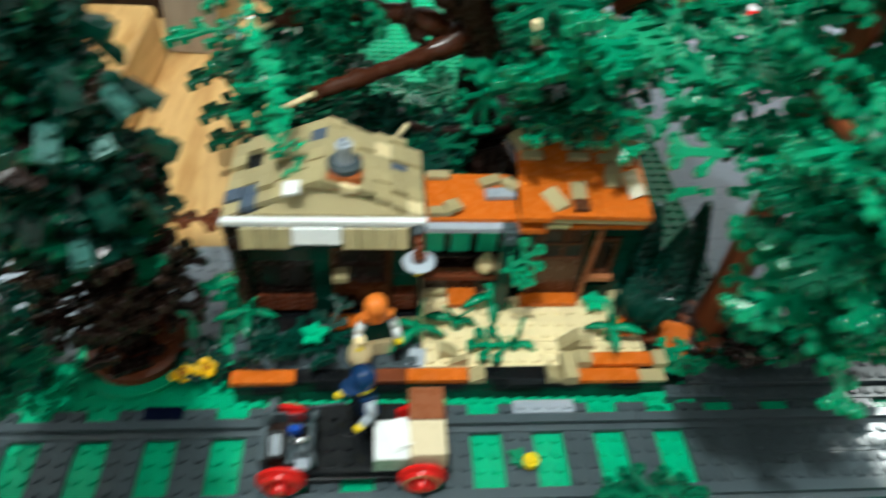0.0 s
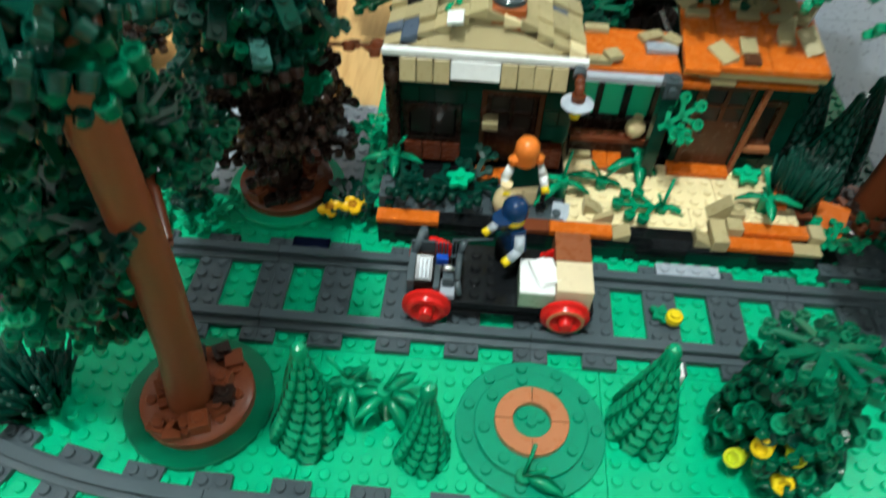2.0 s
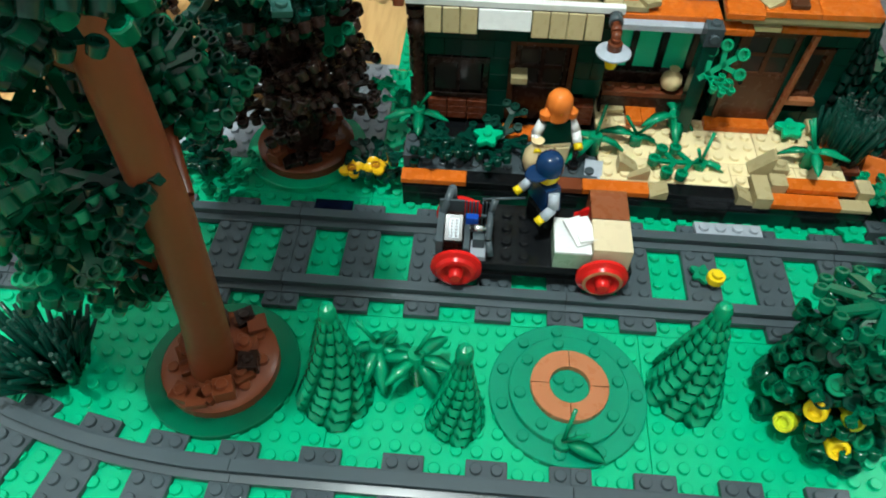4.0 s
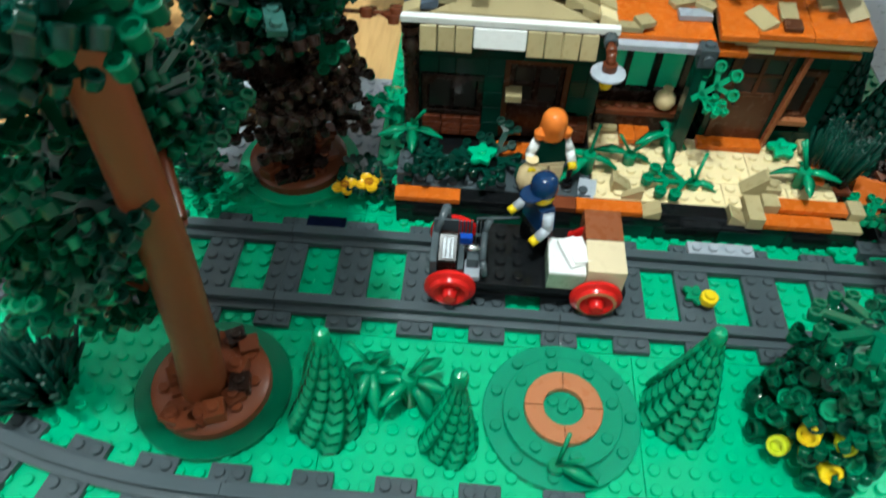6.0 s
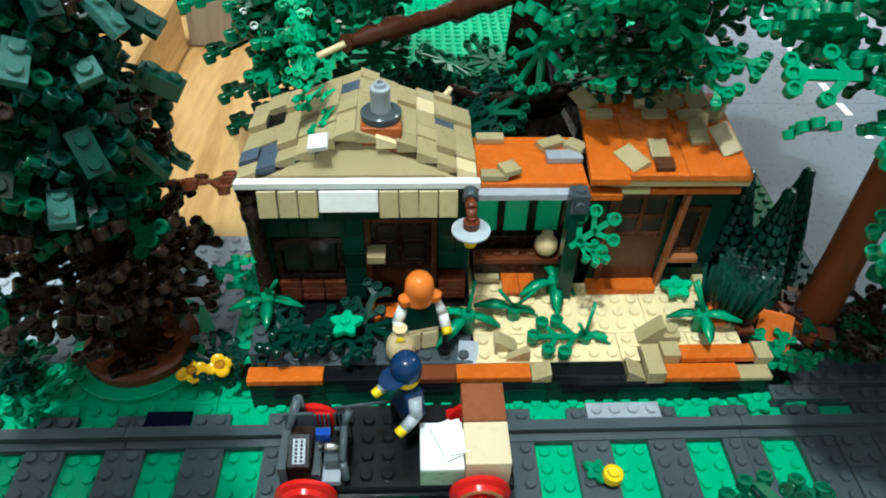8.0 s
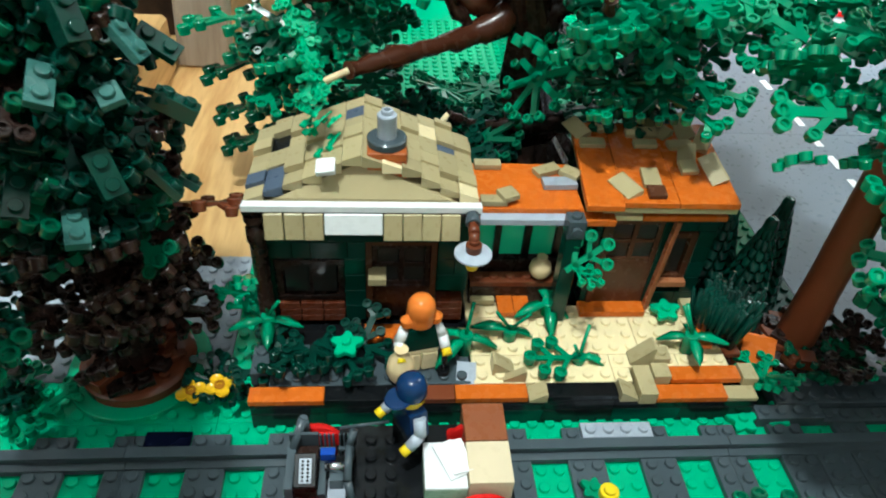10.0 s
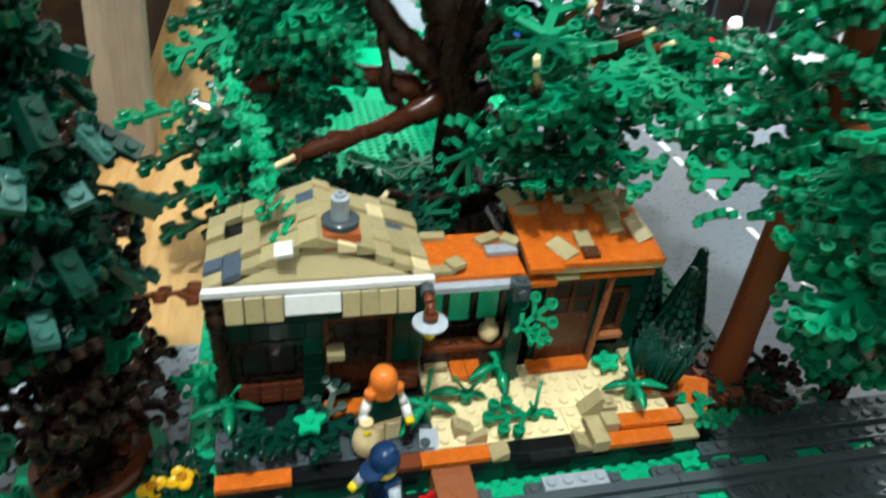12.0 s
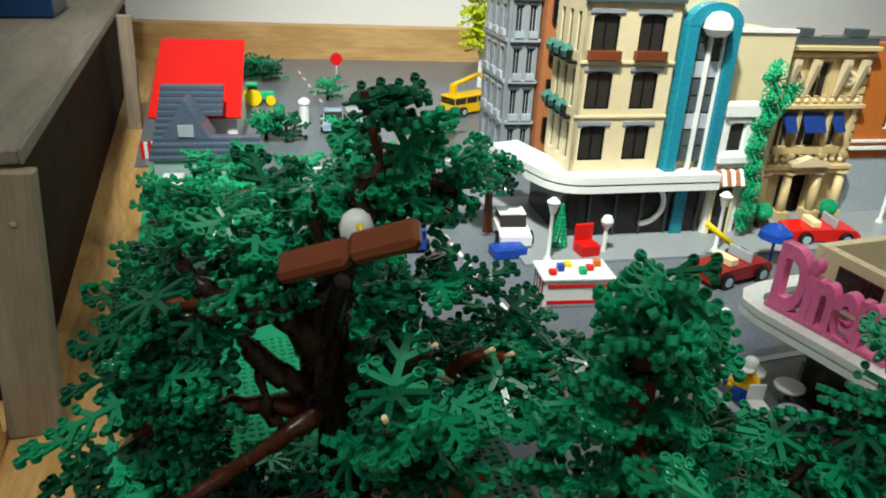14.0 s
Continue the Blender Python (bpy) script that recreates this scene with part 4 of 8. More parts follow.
part("back_bar", Geo().cyl((-5.2 * U, 0.6 * U, 0.029), (-4.7 * U, 1.6 * U, 0.0395), 0.0019, n=10).cyl((-4.7 * U, 1.6 * U, 0.0395), (-4.6 * U, 1.6 * U, 0.030), 0.0019, n=10), DKGREY, car, "grey bent lever")
crate = solid("white_crate", Geo().box(-0.98 * U, 1.02 * U, -1.6 * U, 0.9 * U, 0.0197, 0.0292), SAGE, "pale box with white papers on the rail car", "box")
part("lid", Geo().box(-0.98 * U, 1.02 * U, -1.6 * U, 0.9 * U, 0.02925, 0.0305), WHITE, crate, "white lid")
for px, py, rz, rx in ((0.30, -0.20, 24, 5), (0.62, -0.05, 14, -4)):
    solid("paper_sheet", Geo().box(-0.50 * U, 0.50 * U, -0.95 * U, 0.95 * U, 0, 0.0008, 0.0001), PAPER, "white sheet lying crooked on the pale box", "paper", Matrix.Translation((px * U, py * U, 0.0316)) @ Matrix.Rotation(radians(rz), 4, "Z") @ Matrix.Rotation(radians(rx), 4, "X"))
tan_crate = thing("tan_crate", "tan brick crate with a nougat block behind on the rail car", "box")
brick(tan_crate, 1.06, -1.55, 6.1, 2.1, 2.25, 4.2, CREAM, studs=False)
brick(tan_crate, 1.06, 0.75, 6.1, 2.1, 2.2, 4.2, CHESTNUT, studs=False)
solid("red_lamp", Geo().turn([(0, 0), (0.0022, 0), (0.0022, 0.002), (0, 0.0035)], 10), RED, "small red tail lamp on the rail car", "lamp", Matrix.Translation((0.6 * U, 2.2 * U, 0.0197)))


# ---- toy figures: plain blocky shapes ----
def toy_figure(label, legs, torso, arms, skin, hat, m, cap=False):
    g = Geo()
    for sx in (-1, 1):
        g.box(sx * 0.5 * 0.0078 - 0.0037, sx * 0.5 * 0.0078 + 0.0037, -0.0040, 0.0040, 0.0, 0.0110, 0.0006, 0)
    g.box(-0.0078, 0.0078, -0.0039, 0.0039, 0.0111, 0.0135, 0.0005, 0)
    vs = [Vector((x * (0.0078 if z < 0.02 else 0.0058), y * (0.0039 if z < 0.02 else 0.0036), z)) for z in (0.0136, 0.0262) for y in (-1, 1) for x in (-1, 1)]
    g.add(vs, [(0, 2, 3, 1), (4, 5, 7, 6), (0, 1, 5, 4), (2, 6, 7, 3), (0, 4, 6, 2), (1, 3, 7, 5)], 1)
    for sx in (-1, 1):
        g.cyl((sx * 0.0066, 0, 0.0248), (sx * 0.0098, -0.0014, 0.0185), 0.0025, n=10, k=2)
        g.cyl((sx * 0.0098, -0.0014, 0.0188), (sx * 0.0100, -0.0062, 0.0150), 0.0023, n=10, k=2)
        g.cyl((sx * 0.0100, -0.0060, 0.0152), (sx * 0.0101, -0.0092, 0.0134), 0.0021, n=10, k=3)
    g.turn([(0.0030, 0.0263), (0.0030, 0.0276), (0.0046, 0.0282), (0.0051, 0.0296), (0.0051, 0.0350), (0.0044, 0.0362), (0, 0.0364)], 16, 3)
    dome = [(0.0058, 0.0328), (0.0062, 0.0350), (0.0058, 0.0385), (0.0043, 0.0408), (0.0022, 0.0418), (0, 0.0420)]
    g.turn(dome, 18, 4)
    if cap:
        g.turn([(0, 0.0), (1.0, 0.0), (1.05, 0.10), (0.95, 0.2), (0, 0.26)], 18, 4, (0, 0, 0), Matrix.Translation((0, -0.0052, 0.0326)) @ Matrix.Rotation(radians(8), 4, "X") @ Matrix.Diagonal((0.0050, 0.0056, 0.0060, 1)))
    else:
        g.turn([(0.0060, 0.0270), (0.0064, 0.0300), (0.0060, 0.0335)], 18, 4, (0, 0.0010, 0))
        for sx in (-1, 1):
            g.turn([(0, 0.027), (0.0028, 0.028), (0.0030, 0.031), (0.0, 0.034)], 10, 4, (sx * 0.0062, -0.001, 0))
    ob = part("toy_figure", g, [legs, torso, arms, skin, hat], None, "", m)
    return tagged(ob, label, "toy figure")


toy_figure("toy figure with flame orange hair, white arms and a green apron", TAN, DKGREEN, WHITE, YELLOW, FLAME, Matrix.Translation((-0.92 * U, 6.95 * U, 0.0200)) @ Matrix.Rotation(radians(12), 4, "Z"))
toy_figure("toy figure in a navy cap and grey sleeves", BLACK, NAVY, LTGREY, YELLOW, NAVY, Matrix.Translation((-1.58 * U, 1.75 * U, 0.0197)) @ Matrix.Rotation(radians(-62), 4, "Z"), True)
solid("black_tool", Geo().cyl((0, 0, 0), (0, 0, 0.004), 0.0026, n=12).cyl((0, 0, 0.0041), (0, 0, 0.013), 0.0013, n=8), BLACK, "small black toy tool standing beside the figure", "tool", Matrix.Translation((0.42 * U, 6.2 * U, 0.0200)))
solid("grain_sack", Geo().turn([(0.0, 0.0), (0.0042, 0.0004), (0.0054, 0.004), (0.0047, 0.0085), (0.0024, 0.0120), (0.0017, 0.0134), (0.0026, 0.0150), (0, 0.0150)], 18), STRAW, "pale straw sack held beside the figure", "sack", Matrix.Translation((-1.95 * U, 5.95 * U, 0.0210)) @ Matrix.Scale(1.2, 4))


# ---- plants ----
def knob(g, x, y, z, s=1.0, n=8):
    """A hollow round stud end, crisp at its rim."""
    c, r = Vector((x, y, z)) * U, s * U
    ring = lambda rad, h: [c + Vector((rad * math.cos(2 * math.pi * i / n), rad * math.sin(2 * math.pi * i / n), h)) * r for i in range(n)]
    for a, b in ((ring(0.37, -0.30), ring(0.43, 0.24)), (ring(0.43, 0.24), ring(0.38, 0.30)), (ring(0.38, 0.30), ring(0.25, 0.30)), (ring(0.25, 0.30), ring(0.21, 0.06))):
        g.add(a + b, [(i, (i + 1) % n, n + (i + 1) % n, n + i) for i in range(n)], 0, True)
    g.add(ring(0.21, 0.06), [tuple(range(n))])
    g.add(ring(0.37, -0.30), [tuple(range(n - 1, -1, -1))])


def stick(g, x0, y0, x1, y1, w=0.22, z0=0.0, z1=0.0):
    d = Vector((x1 - x0, y1 - y0, 0))
    ln = d.length
    m = Matrix.Translation((x0 * U, y0 * U, z0 * U)) @ Matrix.Rotation(math.atan2(d.y, d.x), 4, "Z") @ Matrix.Rotation(-math.atan2(z1 - z0, ln), 4, "Y")
    g.plainbox(0, ln * U, -w * U, w * U, -0.10 * U, 0.10 * U, 0, m)


def frond(length=5.0, pairs=3, n=8):
    """A moulded leaf branch: a flat stem with round knobs on short uneven arms."""
    g, r6 = Geo(), random.Random(int(length * 10) + pairs)
    stick(g, 0, 0, length, 0, 0.26, 0, 0)
    knob(g, length, 0, 0, 1.0, n)
    for i in range(pairs):
        x = length * (0.25 + 0.62 * i / max(1, pairs - 1)) - 0.4
        for s in (-1, 1):
            a = (1.75 - 0.22 * i) * length / 5.0 * 1.05 * r6.uniform(0.82, 1.18)
            z = r6.uniform(-0.38, 0.38)
            dx = x + r6.uniform(-0.25, 0.25)
            stick(g, dx, 0, dx + a * 0.75, s * a * 0.85, 0.22, 0, z)
            knob(g, dx + a * 0.75, s * a * 0.85, z, r6.uniform(0.88, 1.0), n)
            if i == 0 and length > 3.5:
                stick(g, dx, 0, dx + a * 0.15, s * a * 1.15, 0.2, 0, -z)
                knob(g, dx + a * 0.15, s * a * 1.15, -z, 0.85, n)
    return g


def sprig(length=3.3):
    """A flat moulded leaf branch with few large round knobs."""
    g = Geo()
    stick(g, 0, 0, length, 0, 0.2)
    knob(g, length + 0.2, 0, 0, 1.15, 12)
    for x, a in ((0.7, 1.25), (1.9, 1.05)):
        for s in (-1, 1):
            stick(g, x, 0, x + a * 0.7, s * a, 0.18)
            knob(g, x + a * 0.7 + 0.1, s * (a + 0.15), 0, 1.1, 12)
    return g


def star(arms=8, r=2.5, n=8):
    """A round moulded leaf with arms that end in pairs of knobs."""
    g = Geo()
    g.turn([(0, -0.12), (0.8, -0.12), (0.8, 0.1), (0.4, 0.14), (0.28, 0.32), (0, 0.32)], 10, 0, (0, 0, 0), Matrix.Scale(U, 4))
    for i in range(arms):
        a = 2 * math.pi * i / arms
        stick(g, 0.4 * math.cos(a), 0.4 * math.sin(a), r * math.cos(a), r * math.sin(a), 0.24, 0, -0.12)
        for da in (-0.17, 0.17):
            knob(g, (r + 0.25) * math.cos(a + da), (r + 0.25) * math.sin(a + da), -0.14, 0.8, n)
    return g


def lobed(r=1.0):
    """A flat round leaf with an uneven rim and one stud."""
    g, n = Geo(), 28
    rim = [r * (0.82 + 0.20 * math.cos(5 * a + 0.6) + 0.05 * math.cos(3 * a)) for a in [2 * math.pi * i / n for i in range(n)]]
    vs = []
    for z, k in ((0, 0.97), (0.28, 1.0), (0.36, 0.93)):
        vs += [(rim[i] * k * math.cos(2 * math.pi * i / n) * U, rim[i] * k * math.sin(2 * math.pi * i / n) * U, z * U) for i in range(n)]
    fs = [(q * n + i, q * n + (i + 1) % n, q * n + n + (i + 1) % n, q * n + n + i) for q in range(2) for i in range(n)]
    g.add(vs, fs + [tuple(range(n - 1, -1, -1)), tuple(range(2 * n, 3 * n))])
    return g.studs([(0.0, 0.0)], 0.36 * U, 12)


LEAVES = {}


def leaf_mesh(kind, mat):
    if (kind, mat.name) not in LEAVES:
        g = {"long": lambda: frond(4.6, 3), "short": lambda: frond(3.2, 2), "mid": lambda: frond(3.8, 3), "star": lambda: star(), "sprig": lambda: sprig(), "lobed": lambda: lobed()}[kind]()
        LEAVES[kind, mat.name] = g.mesh("leaf", mat)
    return LEAVES[kind, mat.name]


def put_leaf(tree, kind, mat, x, y, z, az, tilt, roll=0.0, s=1.0, name="leaf"):
    """A leaf piece at studs x, y, z; az: degrees it points to, tilt: degrees it rises."""
    m = Matrix.Translation((x * U, y * U, z * U)) @ Matrix.Rotation(radians(az), 4, "Z") @ Matrix.Rotation(radians(-tilt), 4, "Y") @ Matrix.Rotation(radians(roll), 4, "X") @ Matrix.Scale(s, 4)
    return part(name, leaf_mesh(kind, mat), mat, tree, "", m)


def tube(pts, n=12, k=0, bump=0.0, seed=0):
    """A limb through pts, rows of x, y, z in studs and a radius."""
    g, rr = Geo(), random.Random(seed)
    rings = []
    for i, (x, y, z, r) in enumerate(pts):
        p = Vector((x, y, z)) * U
        a, b = pts[max(0, i - 1)], pts[min(len(pts) - 1, i + 1)]
        d = (Vector(b[:3]) - Vector(a[:3])).normalized()
        u = d.orthogonal().normalized() if abs(d.z) < 0.99 else Vector((1, 0, 0))
        u = (u - d * u.dot(d)).normalized()
        w = d.cross(u)
        rings.append([p + (u * math.cos(t) + w * math.sin(t)) * r * U * (1 + rr.uniform(-bump, bump)) for t in [2 * math.pi * q / n for q in range(n)]])
    # keep the rings from twisting against each other
    for i in range(1, len(rings)):
        best = min(range(n), key=lambda q: sum((rings[i][(j + q) % n] - rings[i - 1][j]).length for j in range(n)))
        rings[i] = rings[i][best:] + rings[i][:best]
    vs = [p for r in rings for p in r]
    fs = [(q * n + i, q * n + (i + 1) % n, q * n + n + (i + 1) % n, q * n + n + i) for q in range(len(rings) - 1) for i in range(n)]
    g.add(vs, fs, k, bump == 0)
    g.add([p for p in rings[0]] + [p for p in rings[-1]], [tuple(range(n - 1, -1, -1)), tuple(range(n, 2 * n))], k)
    return g


def round_base(tree, x, y, r1, r2, mats=(GREEN, BROWN)):
    """Round plates under a tree: a wide green one and a smaller brown one with studs and slopes."""
    g = Geo().turn([(0, 0), (r1, 0), (r1, 0.36), (r1 - 0.05, 0.4), (0, 0.4)], 40, 0, (0, 0, 0), Matrix.Translation((x * U, y * U, 0.0)) @ Matrix.Scale(U, 4))
    part("round_plate", g, mats[0], tree)
    g = Geo().turn([(0, 0.4), (r2, 0.4), (r2, 0.95), (r2 - 0.25, 1.15), (r2 * 0.55, 1.3), (0, 1.3)], 32, 0, (0, 0, 0), Matrix.Translation((x * U, y * U, 0.0)) @ Matrix.Scale(U, 4))
    for i in range(9):
        a = i * 0.698
        g.cyl(((x + r2 * 0.76 * math.cos(a)) * U, (y + r2 * 0.76 * math.sin(a)) * U, 1.1 * U), ((x + r2 * 0.76 * math.cos(a)) * U, (y + r2 * 0.76 * math.sin(a)) * U, 1.42 * U), 0.0024, n=10, cham=0.0003)
    part("root_plate", g, mats[1], tree)
    r5 = random.Random(int(100 * x))
    for i in range(16):
        a, q = i * 2.399, r2 * (0.48 + 0.36 * (i % 4) / 3)
        m = Matrix.Translation(((x + q * math.cos(a)) * U, (y + q * math.sin(a)) * U, 1.28 * U)) @ Matrix.Rotation(r5.uniform(0, 3), 4, "Z")
        brick(tree, 0, 0, 0, 1, 1, r5.choice((1, 1, 2)), r5.choice((mats[1], BROWN, DKBROWN)), "root_brick", studs=i % 3 > 0).matrix_basis = m @ Matrix.Translation((-0.5 * U, -0.5 * U, 0))


# the near tree with a smooth brown trunk
near_tree = thing("tree", "toy tree with a smooth brown trunk and green leaf pieces darkened for shade", "tree")
round_base(near_tree, -18, -8, 4.0, 3.0, (MIDLEAF, TRUNK))
part("trunk", tube([(-18.2, -8.4, 1, 1.2), (-17.6, -8.3, 6, 1.03), (-17.2, -8.2, 12, 0.97), (-17.1, -8.1, 18, 0.92), (-17.1, -8, 31, 0.8)], 20), TRUNK, near_tree)
rr = random.Random(21)
# mostly dark greens: the crown's own shade is put into the leaf colour
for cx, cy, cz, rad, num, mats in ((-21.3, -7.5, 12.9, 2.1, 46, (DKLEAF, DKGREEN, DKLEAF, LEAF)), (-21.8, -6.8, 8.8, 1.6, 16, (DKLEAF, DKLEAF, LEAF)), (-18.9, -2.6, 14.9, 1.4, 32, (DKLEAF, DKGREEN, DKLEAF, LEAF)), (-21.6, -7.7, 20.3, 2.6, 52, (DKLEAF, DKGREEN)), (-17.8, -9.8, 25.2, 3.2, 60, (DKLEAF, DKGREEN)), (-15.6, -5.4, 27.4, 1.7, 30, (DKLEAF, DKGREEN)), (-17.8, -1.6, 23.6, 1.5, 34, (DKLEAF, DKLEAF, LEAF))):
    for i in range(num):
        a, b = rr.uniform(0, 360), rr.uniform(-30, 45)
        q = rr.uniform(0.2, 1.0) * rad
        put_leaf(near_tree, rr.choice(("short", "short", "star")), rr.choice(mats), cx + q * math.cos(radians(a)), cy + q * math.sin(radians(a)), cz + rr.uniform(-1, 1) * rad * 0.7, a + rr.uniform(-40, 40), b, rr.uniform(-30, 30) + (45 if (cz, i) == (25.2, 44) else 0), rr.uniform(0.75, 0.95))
    part("limb", tube([(-16.6, -7.6, max(13, cz - 2), 0.4), ((cx - 16.6) / 2, (cy - 8.0) / 2, cz - 0.6, 0.4), (cx, cy, cz, 0.3)], 8), BROWN, near_tree)

# the dark conifer-like tree on the left
dark_tree = thing("dark_tree", "broad dark green toy tree with dark brown lower leaf pieces", "tree")
round_base(dark_tree, -17, 9, 4.0, 3.2, (GREEN, BROWN))
part("trunk", tube([(-17.1, 8.9, 1, 1.4), (-17.1, 8.9, 12, 1.1), (-17.1, 8.9, 24, 0.8), (-17.1, 8.9, 33, 0.4)], 12), DKBROWN, dark_tree)
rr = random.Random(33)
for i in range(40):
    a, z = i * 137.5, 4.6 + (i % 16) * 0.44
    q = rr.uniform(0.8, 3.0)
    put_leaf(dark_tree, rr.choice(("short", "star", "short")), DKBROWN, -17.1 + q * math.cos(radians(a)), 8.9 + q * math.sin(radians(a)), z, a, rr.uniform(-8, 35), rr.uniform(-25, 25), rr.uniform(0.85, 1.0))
def dark_radius(z):
    return 4.9 if z < 20 else max(0.8, 4.9 - 0.34 * (z - 19) - 0.012 * (z - 19) ** 2)


for i in range(200):
    a, z = i * 137.5, 11.5 + 18.5 * (i / 200.0)
    q = max(0.2, dark_radius(z) - 3.1) * rr.uniform(0.75, 1.0)
    put_leaf(dark_tree, rr.choice(("short", "short", "star")), rr.choice((DKGREEN, DKGREEN, DKGREEN, DKLEAF)) if rr.random() < 0.95 else DKBROWN, -17.1 + q * math.cos(radians(a)), 8.9 + q * math.sin(radians(a)), z, a, rr.uniform(-45, 15), rr.uniform(-50, 50), rr.uniform(0.8, 1.0))
for i in range(60):
    a, z = i * 137.5 + 40, 12 + 18 * (i + 0.5) / 60
    rad = dark_radius(z) * rr.uniform(0.62, 0.86)
    mat = rr.choice((SANDGREEN, DKGREEN, DKGREEN, SANDGREEN, DKGREEN, DKGREEN))
    m = Matrix.Translation(((-17.1 + rad * math.cos(radians(a))) * U, (8.9 + rad * math.sin(radians(a))) * U, z * U)) @ Matrix.Rotation(radians(a + rr.uniform(-30, 30)), 4, "Z") @ Matrix.Rotation(radians(rr.uniform(10, 60)), 4, "Y") @ Matrix.Rotation(radians(rr.uniform(-30, 30)), 4, "X")
    brick(dark_tree, 0, 0, 0, rr.choice((1, 2, 2)), 1, 1 if i % 3 else 2, mat, "plate").matrix_basis = m
put_leaf(dark_tree, "short", BROWN, -13.2, 9.6, 11.6, 5, -2, -25, 0.9)

# the tall tree by the road
road_tree = thing("road_tree", "tall brown-trunked toy tree with tiers of bright green leaves", "tree")
round_base(road_tree, 22.9, 9.6, 3.0, 2.4, (DKLEAF, DKBROWN))
part("trunk", tube([(22.9, 9.6, 0.5, 1.25), (22.9, 9.6, 6, 1.05), (22.9, 9.6, 16, 1.0), (22.9, 9.6, 26, 0.8), (22.9, 9.6, 32, 0.4)], 20), TRUNK, road_tree)
rr = random.Random(5)
for z, rad, num in ((16.8, 9.6, 15), (18.6, 10.4, 16), (21.0, 9.2, 14), (23.4, 6.6, 12), (26.2, 4.2, 13), (28.6, 2.6, 12), (30.4, 1.6, 9), (31.6, 0.6, 5)):
    for i in range(num):
        a = 360.0 * i / num + rr.uniform(-12, 12)
        q = max(0.3, rad * rr.uniform(0.1, 0.6))
        put_leaf(road_tree, rr.choice(("mid", "mid", "short", "short", "star")), LEAF if rr.random() < 0.9 else DKLEAF, 22.3 + q * math.cos(radians(a)), 9.0 + q * math.sin(radians(a)), z + rr.uniform(-1.5, 1.5), a + rr.uniform(-45, 45), rr.uniform(-25, 35), rr.uniform(-50, 50), rr.uniform(0.75, 0.95))
for i in range(28):
    a, q = i * 137.5, 3.0 * math.sqrt(rr.uniform(0.03, 1))
    put_leaf(road_tree, rr.choice(("mid", "short", "star")), LEAF if i % 4 else DKLEAF, 26.5 + 0.85 * q * math.cos(radians(a)), 4.2 + 0.8 * q * math.sin(radians(a)), rr.uniform(10.7, 17.7), a, rr.uniform(-30, 25), rr.uniform(-45, 45), rr.uniform(0.75, 0.95))
for cx, cy, cz, rx, rz, num in ((21.2, 0.3, 17.1, 2.6, 3.4, 30), (19.7, 0.1, 22.3, 2.4, 2.4, 22), (25.9, 8.1, 20.1, 2.6, 2.0, 24), (30.4, 8.4, 15.4, 2.8, 2.2, 26), (25.8, 11.1, 26.3, 2.4, 2.0, 18)):
    for i in range(num):
        a, q = i * 137.5, rx * math.sqrt(rr.uniform(0.03, 1))
        put_leaf(road_tree, rr.choice(("mid", "short", "star")), LEAF if i % 4 else DKLEAF, cx + q * math.cos(radians(a)), cy + 0.8 * q * math.sin(radians(a)), cz + rr.uniform(-rz, rz), a, rr.uniform(-30, 25), rr.uniform(-45, 45), rr.uniform(0.75, 0.95))
    part("limb", tube([(22.9, 9.6, cz - 2, 0.5), ((22.9 + cx) / 2, (9.6 + cy) / 2, cz - 0.6, 0.4), (cx, cy, cz, 0.3)], 8), TRUNK, road_tree)
part("limb", tube([(22.2, 9.6, 15, 0.5), (25.0, 7.2, 15, 0.4), (26.5, 4.2, 14.2, 0.3)], 8), TRUNK, road_tree)

side_tree = thing("side_tree", "dark green leafy toy shrub tree beside the crossing", "tree")
part("trunk", tube([(31.0, 8.0, 0, 0.9), (31.0, 8.0, 8, 0.7), (31.3, 8.0, 16, 0.5)], 10), DKBROWN, side_tree)
for cx, cy, cz, rx, rz, num in ((35.4, 7.2, 15.5, 3.2, 3.4, 36), (39.2, 6.3, 18.7, 2.2, 3.2, 26), (41.4, 5.9, 23.4, 1.6, 2.6, 14)):
    for i in range(num):
        a, q = i * 137.5, rx * math.sqrt(rr.uniform(0.03, 1))
        put_leaf(side_tree, rr.choice(("mid", "short", "star")), LEAF if i % 4 else DKLEAF, cx + q * math.cos(radians(a)), cy + q * math.sin(radians(a)), cz + rr.uniform(-rz, rz), a, rr.uniform(-30, 25), rr.uniform(-45, 45), rr.uniform(0.75, 0.95))
    part("limb", tube([(31.1, 8.0, cz * 0.5, 0.5), ((31 + cx) / 2, (8 + cy) / 2, cz * 0.8, 0.45), (cx, cy, cz, 0.3)], 8), DKBROWN, side_tree)
for i in range(70):
    a, z = i * 137.5, 5.0 + 12.5 * i / 70
    q = rr.uniform(0.5, 2.8)
    put_leaf(side_tree, rr.choice(("long", "star", "short")), DKLEAF if i % 3 == 0 and i < 46 else LEAF, 30.7 + q * math.cos(radians(a)), 7.2 + q * math.sin(radians(a)), z, a, rr.uniform(-30, 15), rr.uniform(-30, 30), rr.uniform(0.85, 1.0))

